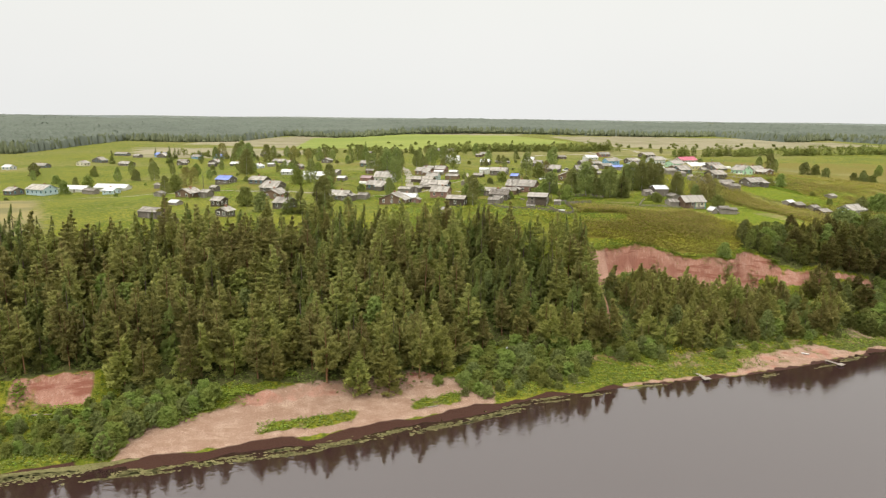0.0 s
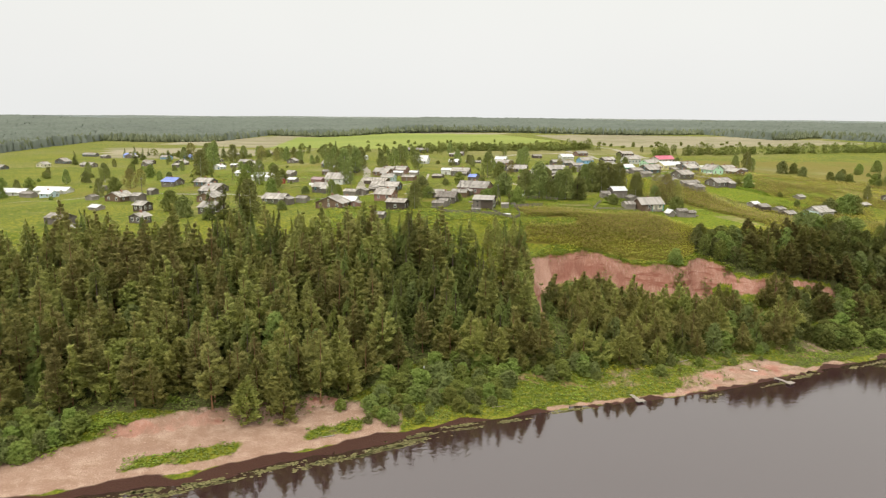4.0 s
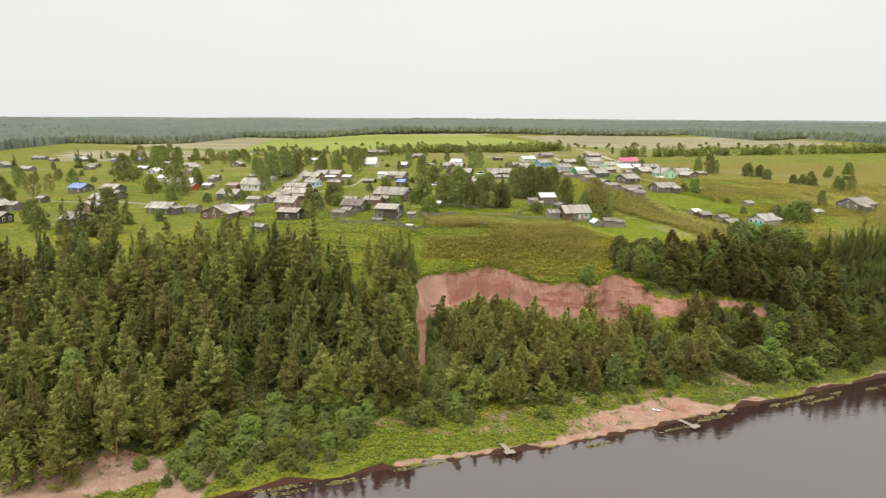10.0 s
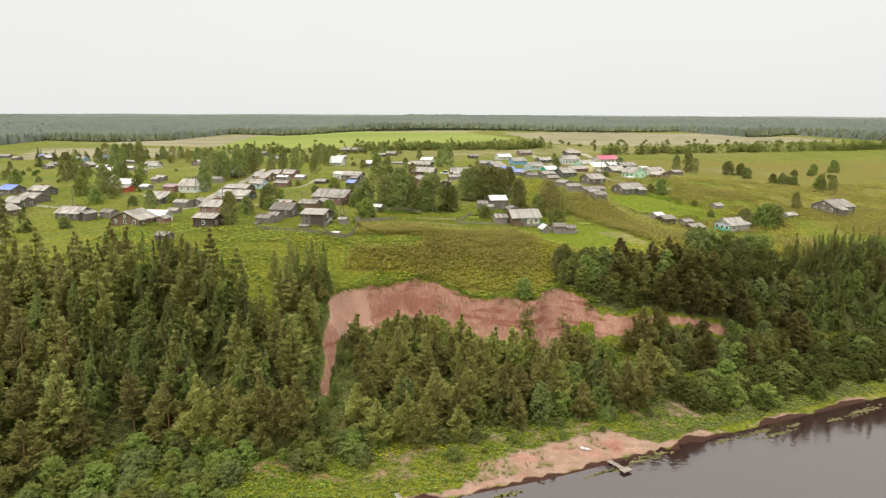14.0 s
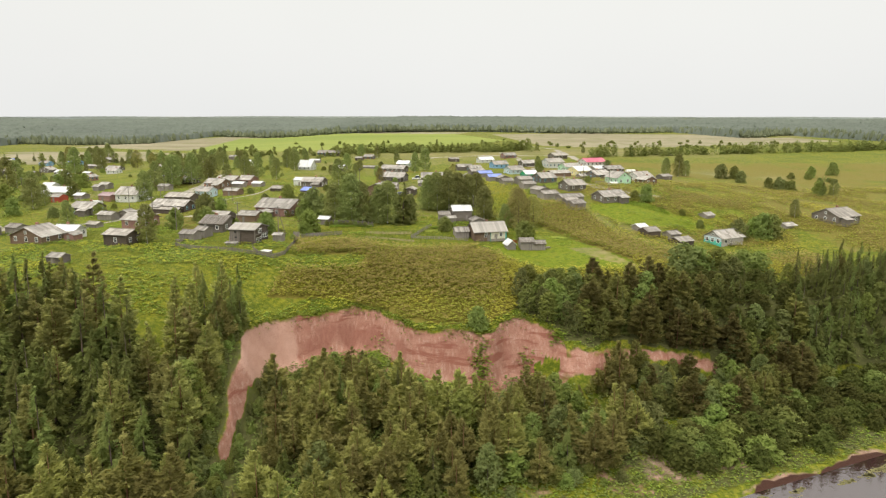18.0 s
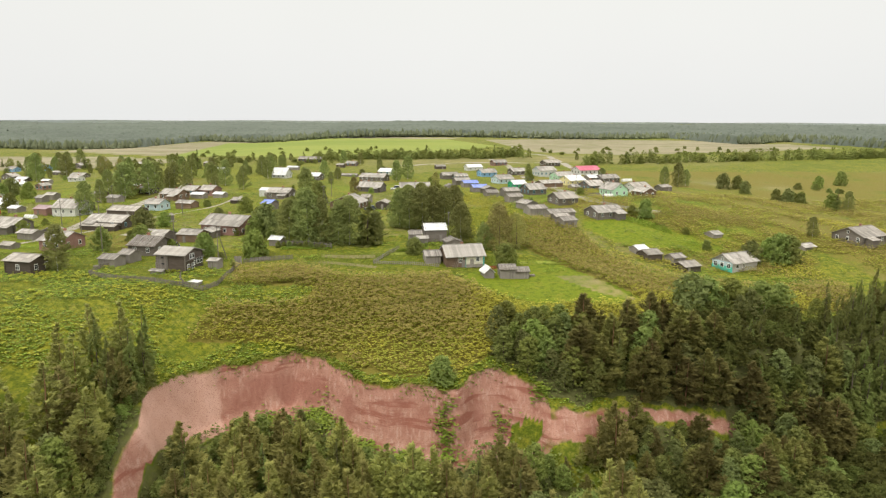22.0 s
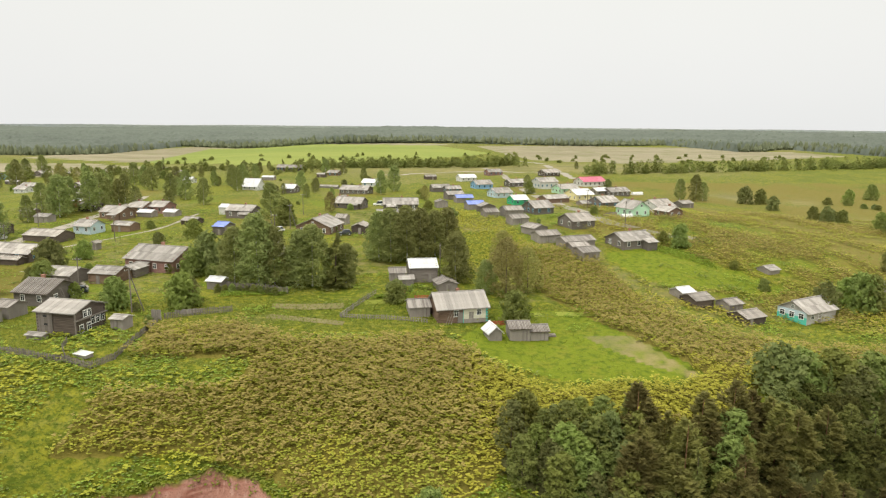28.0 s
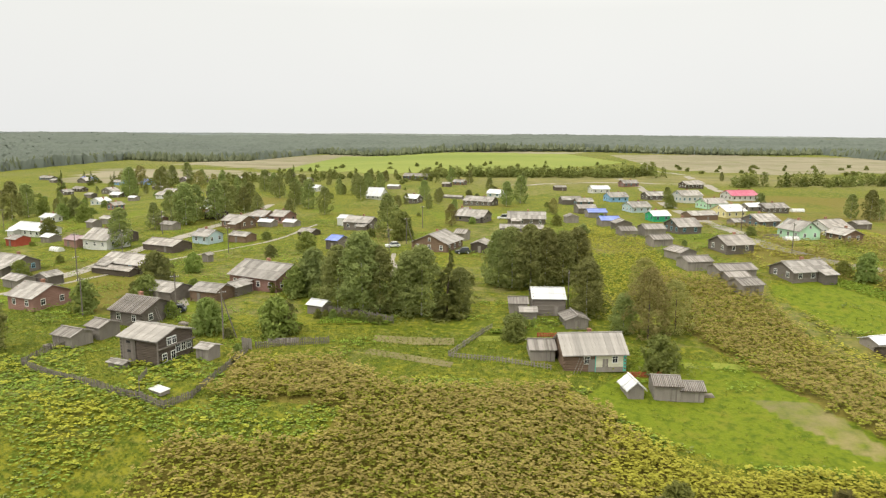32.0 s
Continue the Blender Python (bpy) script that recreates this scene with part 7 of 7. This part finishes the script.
part("post", Build().tube((0, 0, -0.3), (0, 0, 2.4), 0.06, 0.05, 6).mesh("post", M["dead_wood"]), sign)
part("board", Build().box(-0.5, -0.09, 1.6, 0.5, -0.04, 2.3).mesh("board", M["white"]), sign)
frame_box = new("cold_frame")
frame_box.matrix_basis = pose(45.4, 267.4, ground(45.4, 267.4), 0, 0, -25)
tagged(frame_box, "low cold frame with white cover in the yard", "cold frame")
part("box", Build().box(-1.3, -0.7, -0.1, 1.3, 0.7, 0.4).mesh("box", M["plank_grey"]), frame_box)
part("cover", Build().hull([(-1.4, -0.8, 0.4), (1.4, -0.8, 0.4), (1.4, 0.8, 0.55), (-1.4, 0.8, 0.55)], [(-1.4, -0.8, 0.45), (1.4, -0.8, 0.45), (1.4, 0.8, 0.6), (-1.4, 0.8, 0.6)]).mesh("cover", M["white"]), frame_box)
rnd = random.Random(3)
for x, y, turn, long in ((-86, 140, 10, 4.5), (-57, 151, 70, 3.0), (60, 186, -25, 5.0), (88, 196, 30, 4), (35, 168.5, 15, 3), (-2, 153, 20, 2.5)):
    log = Build().tube((-long / 2, 0, 0.12), (long / 2, 0, 0.1), 0.13, 0.09, 7)
    ob = new("driftwood_log", log.mesh("driftwood_log", M["dead_wood"]))
    ob.matrix_basis = pose(x, y, ground(x, y), 0, 0, turn)
    tagged(ob, "bleached driftwood log lying on the bank", "log")
ribbon("garden_bed", ((68.5, 295), (82, 297)), 3.2, M["bed"], "bare brown garden bed behind the meadow")
ribbon("garden_bed", ((69, 288.5), (83, 287.2)), 2.4, M["bed"], "stony straw-coloured garden strip")
ribbon("garden_bed", ((119, 294), (132, 296)), 2.0, M["grass"], "pale mown strip of the garden")
ribbon("garden_bed", ((86, 298.5), (95, 300)), 2.2, M["grass"], "yellowing garden bed behind the rail fence")
potato = Build()
rnd = random.Random(8)
for ax, ay, bx, by, rows in ((57, 300, 70, 303, 5), (33, 302, 40, 298, 4), (49, 300, 54, 296, 4), (152, 350, 172, 330, 9), (88, 301, 94, 302, 2), (-30, 300, -20, 296, 4)):
    for r in range(rows):
        for k in range(26):
            f = k / 26
            x, y = ax + (bx - ax) * f + rnd.uniform(-0.2, 0.2), ay + (by - ay) * f + 1.1 * r + rnd.uniform(-0.15, 0.15)
            z = ground(x, y)
            for j in range(4):
                a = rnd.uniform(0, 6.283)
                c, s = math.cos(a) * 0.45, math.sin(a) * 0.45
                potato.quad((x, y, z + 0.15), (x + c * 0.6 - s * 0.5, y + s * 0.6 + c * 0.5, z + 0.5), (x + c, y + s, z + 0.35), (x + c * 0.6 + s * 0.5, y + s * 0.6 - c * 0.5, z + 0.5))
tagged(new("potato_rows", potato.mesh("potato_rows", M["lush"])), "green potato rows in the village gardens", "crop", kind="stuff")


ladder = new("ladder")
ladder.matrix_basis = pose(28.6, 296.5, ground(28.6, 296.5), 0, 0, -16)
tagged(ladder, "grey wooden ladder leaning on the log barn", "ladder")
for py in (0.0, 0.5):
    part("rail", Build().tube((0, py, 0), (-1.5, py, 3.4), 0.05, 0.05, 6).mesh("rail", M["dead_wood"]), ladder)
rung = Build().tube((0, 0, 0), (0, 0.5, 0), 0.03, 0.03, 5).mesh("rung", M["dead_wood"])
for k in range(9):
    part("rung", rung, ladder, at=pose(-0.15 - 0.15 * k, 0, 0.34 + 0.34 * k))


def log_pile(x, y, turn, long, high):
    """Split firewood stacked in a row."""
    root = new("log_pile")
    root.matrix_basis = pose(x, y, ground(x, y), 0, 0, turn)
    tagged(root, "low stack of split grey firewood by the yard", "firewood")
    d = 0.24
    for j in range(int(high / d)):
        for k in range(int(long / d) - j):
            part("billet", BILLET, root, at=pose(-long / 2 + d * (k + 0.5 * j), 0, d * 0.5 + d * 0.87 * j))


BILLET = Build().tube((0, 0, 0), (0, 0.9, 0), 0.12, 0.11, 6).mesh("billet", M["dead_wood"])
for x, y, turn, long, high in ((18.6, 280.5, -16, 2.4, 0.7), (33.5, 295.5, -20, 2.2, 0.7), (121, 283.5, 5, 1.9, 0.7)):
    log_pile(x, y, turn, long, high)

def polytunnel(x, y, turn, long, wide, label):
    """A low garden tunnel of white film on hoops, with closed ends."""
    root = new("polytunnel")
    root.matrix_basis = pose(x, y, ground(x, y), 0, 0, turn)
    tagged(root, label, "polytunnel")
    arc = [(wide / 2 * math.cos(math.pi * k / 10), wide * 0.55 * math.sin(math.pi * k / 10)) for k in range(11)]
    film = Build()
    film.hull([(-long / 2, py, pz - 0.05) for py, pz in arc], [(long / 2, py, pz - 0.05) for py, pz in arc])
    part("film", film.mesh("film", M["white"]), root)
    for k in range(int(long) + 1):
        px = -long / 2 + long * k / int(long)
        hoop = Build()
        for (ya, za), (yb, zb) in zip(arc, arc[1:]):
            hoop.tube((px, ya, za), (px, yb, zb), 0.03, 0.03, 5)
        part("hoop", hoop.mesh("hoop", M["plank_grey"]), root)


for x, y, turn, long, wide, label in ((168.4, 399, 20, 4.5, 2.4, "white film polytunnel before the mint house"), (213.8, 530, 15, 6, 2.8, "white film polytunnel behind the village"), (-42.3, 363, -17, 4, 2.2, "small white film polytunnel in the yard")):
    polytunnel(x, y, turn, long, wide, label)


def board_panel(name, x, y, turn, long, high, lean, label):
    """Upright old boards nailed to two rails."""
    root = new(name)
    root.matrix_basis = pose(x, y, ground(x, y), lean, 0, turn)
    tagged(root, label, name.replace("_", " "))
    n = int(long / 0.2)
    for k in range(n):
        top = high * (0.92 + 0.1 * ((k * 7) % 5) / 5)
        part("board", Build().box(-long / 2 + 0.2 * k, -0.015, -0.1, -long / 2 + 0.2 * k + 0.18, 0.015, top).mesh("board", M["plank_grey"]), root)
    for pz in (0.3, 0.75):
        part("rail", Build().box(-long / 2, 0.016, high * pz, long / 2, 0.07, high * pz + 0.09).mesh("rail", M["log_grey"]), root)


board_panel("board_gate", 49.6, 286.4, -15, 2.0, 1.9, 3, "tall grey board gate at the fence corner")
board_panel("fallen_fence", 54.0, 290.6, 12, 5.0, 0.9, -24, "fallen grey board fence leaning in the weeds")
board_panel("board_pen", 163.8, 402, 24, 6.0, 1.4, 0, "bare brown board pen beside the road")
for k in range(9):
    plant("bush", 55.5 + 1.5 * k, 304.6 - 0.2 * k + rnd.uniform(-0.3, 0.3), rnd.uniform(1.4, 2.0), 0.75)
for k in range(5):
    plant("bush", 90.3 + 1.2 * k, 306.2 + rnd.uniform(-0.3, 0.3), rnd.uniform(1.3, 2.2), 0.7)

# ---- ground cover ----
def leaf_at(b, x, y, z, a, length, width, rise):
    c, s, rise = math.cos(a), math.sin(a), rise * 0.6
    b.quad((x, y, z), (x + c * length * 0.6 - s * width, y + s * length * 0.6 + c * width, z + rise), (x + c * length, y + s * length, z + rise * 0.6), (x + c * length * 0.6 + s * width, y + s * length * 0.6 - c * width, z + rise))


YELLOW_SLOPE = ((108, 312), (119, 322), (131, 329), (126, 352), (124, 395), (112, 436), (104, 412), (104, 352))


def weeds_over(rnd):
    leaves, heads, bright = Build(), Build(), Build()
    for poly, step, box in ((HOG_NEAR, 0.74, (45, 148, 232, 290)), (HOG_BAND, 0.95, (112, 205, 258, 350)), (YELLOW_SLOPE, 1.05, (98, 134, 305, 440))):
        for x, y in spaced(box[0], box[1], box[2], box[3], step, rnd):
            if scar_depth(x, y) > -0.4 or woods(x, y):
                continue
            edge = 3.0 * noise.noise((x * 0.3, y * 0.3, 0))
            if not inside(x + edge, y + edge * 0.6, poly):
                continue
            z = ground(x, y)
            tall = rnd.uniform(0.8, 1.9)
            gold = noise.noise((x * 0.07, y * 0.07, 6)) + 0.9 * smooth(95, 108, x) * smooth(285, 262, y) + rnd.uniform(-0.25, 0.25)
            if poly is YELLOW_SLOPE:
                gold += 0.75
            green = smooth(258, 246, y) * 0.7 + noise.noise((x * 0.1, y * 0.1, 1)) * 0.5
            for k in range(4):
                a = rnd.uniform(0, 6.283)
                leaf_at(bright if gold > 0.45 else leaves, x, y, z + rnd.uniform(0.2, 0.7) * tall, a, rnd.uniform(0.4, 0.75), rnd.uniform(0.16, 0.28), rnd.uniform(0.05, 0.35))
            if poly is not YELLOW_SLOPE and rnd.random() > green + 0.12:
                for k in range(rnd.randrange(5, 10)):
                    a, r = rnd.uniform(0, 6.283), rnd.uniform(0.0, 0.42)
                    leaf_at(bright if gold > 0.6 else heads, x + r * math.cos(a), y + r * math.sin(a), z + tall * rnd.uniform(0.8, 1.1), rnd.uniform(0, 6.283), rnd.uniform(0.3, 0.58), rnd.uniform(0.13, 0.24), rnd.uniform(-0.12, 0.25))
    for x, y in spaced(148, 330, 292, 450, 1.1, rnd):
        n = noise.noise((x * 0.05, y * 0.03, 45)) + 0.5 * noise.noise((x * 0.2, y * 0.12, 46))
        if n > -0.08 and in_view(x, y) and not inside(x, y, HOG_BAND) and not inside(x, y, BACK_LAWN):
            z = ground(x, y)
            drift = noise.noise((x * 0.035, y * 0.022, 58)) > 0.22
            for k in range(4):
                leaf_at(bright if drift and k else heads if k < 1 + 2 * (n > 0.15) else leaves, x + rnd.uniform(-1, 1), y + rnd.uniform(-1, 1), z + rnd.uniform(0.1, 0.6 + 0.8 * (n > 0.1)), rnd.uniform(0, 6.283), rnd.uniform(0.45, 0.9), rnd.uniform(0.18, 0.34), rnd.uniform(0, 0.4))
    tagged(new("hogweed_leaves", leaves.mesh("hogweed_leaves", M["hogweed"])), "broad green hogweed leaves covering the meadow", "weeds", kind="stuff")
    tagged(new("hogweed_heads", heads.mesh("hogweed_heads", M["seed"])), "brown seeding hogweed heads over the meadow", "weeds", kind="stuff")
    tagged(new("yellowing_weeds", bright.mesh("yellowing_weeds", M["gold"])), "yellowing broad weed leaves at the field edge", "weeds", kind="stuff")


def herbs_over(rnd):
    """Broad-leaved herbs and tufts of grass on the slopes, the terrace and the yards."""
    herbs, grass, gold, fern, broad = Build(), Build(), Build(), Build(), Build()
    for x, y in spaced(-20, 132, 232, 300, 0.72, rnd):
        if woods(x, y) or scar_depth(x, y) > -0.3 or inside(x, y, HOG_NEAR) or inside(x, y, PLOT) or inside(x, y, LAWN) and rnd.random() < 0.8:
            continue
        n = noise.noise((x * 0.09, y * 0.09, 15))
        z = ground(x, y)
        if n > -0.12 and y < 282 and not inside(x, y, LAWN):
            if rnd.random() < 0.12 + 0.5 * max(0.0, n):
                turn, up, big = rnd.uniform(0, 6.283), rnd.uniform(0.1, 0.6), rnd.uniform(0.35, 0.7)
                for k in range(6):
                    leaf_at(broad, x, y, z + up, turn + 1.047 * k + rnd.uniform(-0.3, 0.3), big * rnd.uniform(0.8, 1.2), big * 0.36, rnd.uniform(-0.1, 0.5))
                continue
            for k in range(3):
                leaf_at(fern if rnd.random() < 0.3 else herbs if n < 0.42 else gold, x + rnd.uniform(-0.5, 0.5), y + rnd.uniform(-0.5, 0.5), z + rnd.uniform(0.05, 0.5), rnd.uniform(0, 6.283), rnd.uniform(0.3, 0.65), rnd.uniform(0.14, 0.26), rnd.uniform(0.0, 0.3))
        else:
            for k in range(3):
                px, py = x + rnd.uniform(-0.6, 0.6), y + rnd.uniform(-0.6, 0.6)
                leaf_at(grass, px, py, z, rnd.uniform(0, 6.283), rnd.uniform(0.1, 0.3), 0.12, rnd.uniform(0.15, 0.4))
    for x, y in spaced(-105, 215, 100, 250, 1.05, rnd):
        v = y - shore_y(x)
        if not 2.5 < v < 30 or woods(x, y):
            continue
        soil, sand, wet = masks(x, y, 0)[:3]
        if max(soil, sand, wet) > 0.45 + 0.3 * rnd.random():
            continue
        z = ground(x, y)
        g = 58 < x < 78 and 15 < v < 23 and noise.noise((x * 0.2, y * 0.2, 3)) > -0.35
        for k in range(4):
            leaf_at(gold if g else herbs if rnd.random() < 0.14 + 0.5 * noise.noise((x * 0.1, y * 0.1, 44)) else fern if rnd.random() < 0.6 + 0.5 * noise.noise((x * 0.07, y * 0.09, 48)) else grass, x + rnd.uniform(-0.6, 0.6), y + rnd.uniform(-0.6, 0.6), z + rnd.uniform(0, 0.4), rnd.uniform(0, 6.283), rnd.uniform(0.3, 0.7), rnd.uniform(0.14, 0.3), rnd.uniform(0.05, 0.5))
    for x, y in spaced(-110, 240, 286, 430, 1.9, rnd):
        z = ground(x, y)
        n = noise.noise((x * 0.06, y * 0.06, 25))
        if n < -0.12 and x < 170:
            continue
        for k in range(2):
            leaf_at(herbs if rnd.random() < 0.4 else grass, x + rnd.uniform(-1, 1), y + rnd.uniform(-1, 1), z, rnd.uniform(0, 6.283), rnd.uniform(0.25, 0.55), rnd.uniform(0.12, 0.26), rnd.uniform(0.1, 0.4))
    for k in range(620):
        cx, cy, size = rnd.uniform(-120, 200), rnd.uniform(284, 440), rnd.uniform(1.2, 4.5)
        b = rnd.choice((herbs, herbs, grass, fern))
        for i in range(int(16 * size)):
            x, y = rnd.gauss(cx, size * 0.7), rnd.gauss(cy, size * 0.35)
            leaf_at(b, x, y, ground(x, y) + rnd.uniform(0, 0.8), rnd.uniform(0, 6.283), rnd.uniform(0.3, 0.6), rnd.uniform(0.14, 0.28), rnd.uniform(0.0, 0.5))
    tagged(new("herbs", herbs.mesh("herbs", M["lush"])), "lush green broad-leaved herbs on the slopes", "herbs", kind="stuff")
    tagged(new("broad_leaves", broad.mesh("broad_leaves", M["hogweed"])), "young green hogweed rosettes scattered over the slope", "weeds", kind="stuff")
    tagged(new("bank_herbs", fern.mesh("bank_herbs", M["fern"])), "dull green rank herbs on the river terrace", "herbs", kind="stuff")
    tagged(new("grass_tufts", grass.mesh("grass_tufts", M["grass"])), "rough meadow grass in uneven tufts", "grass", kind="stuff")
    tagged(new("yellow_herbs", gold.mesh("yellow_herbs", M["flower"])), "yellow flowering herbs in patches", "flowers", kind="stuff")


def slip_green(rnd):
    """Turf hanging over the lip of the landslip, and green tongues and clumps on its face."""
    turf, herbs = Build(), Build()
    for k in range(1500):
        x = rnd.uniform(49.5, 117)
        y = lerp_list(RIM, x) + rnd.gauss(0.5, 0.55)
        leaf_at(turf, x, y, ground(x, y) + rnd.uniform(0.0, 0.3), rnd.uniform(3.6, 5.8), rnd.uniform(0.35, 0.8), rnd.uniform(0.1, 0.22), rnd.uniform(-0.5, 0.3))
    for cx, cy, rx, ry, count in ((67, 236.5, 2.2, 3.2, 420), (75, 239.5, 2.6, 3.6, 560), (98.5, 233.5, 1.6, 2.6, 420), (115.8, 238.6, 1.3, 1.0, 130), (84, 233, 2.5, 2.0, 240), (92, 231, 2.2, 1.6, 200), (109, 238.5, 1.5, 1.2, 90), (-93, 143.5, 1.6, 1.6, 160), (-101, 144, 2.5, 3.5, 300), (-80, 141, 5, 2, 260), (-38, 158.5, 3, 0.8, 160), (-22, 162.5, 4, 0.8, 190), (-8, 168.5, 3, 0.8, 150), (-48, 150, 3, 1.5, 200), (-58, 143, 3, 1.5, 220)):
        for k in range(count):
            x, y = rnd.gauss(cx, rx * 0.6), rnd.gauss(cy, ry * 0.6)
            leaf_at(herbs, x, y, ground(x, y) + rnd.uniform(0.1, 0.8), rnd.uniform(0, 6.283), rnd.uniform(0.5, 0.95), rnd.uniform(0.2, 0.4), rnd.uniform(-0.1, 0.4))
    tagged(new("turf_edge", turf.mesh("turf_edge", M["grass"])), "dull turf hanging over the landslip lip", "grass", kind="stuff")
    tagged(new("slip_herbs", herbs.mesh("slip_herbs", M["lush"])), "green herb clumps growing on the red slope", "herbs", kind="stuff")


def lilies(rnd):
    """Floating mats of small pads, drawn out along the shore."""
    b = Build()
    for c in range(95):
        x = rnd.uniform(-100, 215)
        rich = 1.0 if x < 60 or 132 < x < 195 else 0.3
        if rnd.random() > rich:
            continue
        flat = 3.4 * smooth(-78, -62, x) * (1 - smooth(10, 24, x))
        off = flat + rnd.uniform(-0.6, 3.4) + 1.5 * smooth(128, 145, x)
        long, deep = rnd.uniform(1.2, 4.5), rnd.uniform(0.25, 0.8)
        for k in range(int(22 * long)):
            px = x + rnd.gauss(0, long * 0.55)
            py = shore_y(px) - off + rnd.gauss(0, deep * 0.6)
            r, a = rnd.uniform(0.1, 0.3), rnd.uniform(0, 6.283)
            if ground(px, py) > 0.0:
                continue
            b.quad(*[(px + r * 1.6 * math.cos(a + 1.047 * i), py + r * math.sin(a + 1.047 * i), 0.02 + 0.004 * (k % 3)) for i in range(6)])
    for k in range(2600):
        px = rnd.uniform(-100, -60)
        py = shore_y(px) - abs(rnd.gauss(0, 1.6)) * smooth(-58, -72, px) + 0.8
        r, a = rnd.uniform(0.12, 0.34), rnd.uniform(0, 6.283)
        b.quad(*[(px + r * 1.6 * math.cos(a + 1.047 * i), py + r * math.sin(a + 1.047 * i), max(0.0, ground(px, py)) + 0.03 + 0.004 * (k % 3)) for i in range(6)])
    tagged(new("lily_pads", b.mesh("lily_pads", M["lily"])), "floating yellow-green water plants along the shore", "water plants", kind="stuff")


def undergrowth(rnd):
    """Ferns, saplings and shrubs under the big trees."""
    b = Build()
    for x, y in spaced(-130, 230, 100, 292, 1.2, rnd):
        if -1 < scar_depth(x, y) < 4:
            continue
        if not (woods(x, y) or (46 < x < 131 and lerp_list(RIM, x) - y > 6 and y - shore_y(x) > 16)):
            continue
        z = ground(x, y)
        n = 3 + int(4 * max(0, noise.noise((x * 0.15, y * 0.15, 2))))
        for k in range(n):
            leaf_at(b, x + rnd.uniform(-0.9, 0.9), y + rnd.uniform(-0.9, 0.9), z + rnd.uniform(0, 0.9), rnd.uniform(0, 6.283), rnd.uniform(0.5, 1.0), rnd.uniform(0.2, 0.4), rnd.uniform(0.1, 0.9))
    tagged(new("undergrowth", b.mesh("undergrowth", M["fern"])), "mixed green undergrowth below the bluff trees", "undergrowth", kind="stuff")


undergrowth(random.Random(14))
weeds_over(random.Random(11))
herbs_over(random.Random(12))
lilies(random.Random(13))
slip_green(random.Random(15))
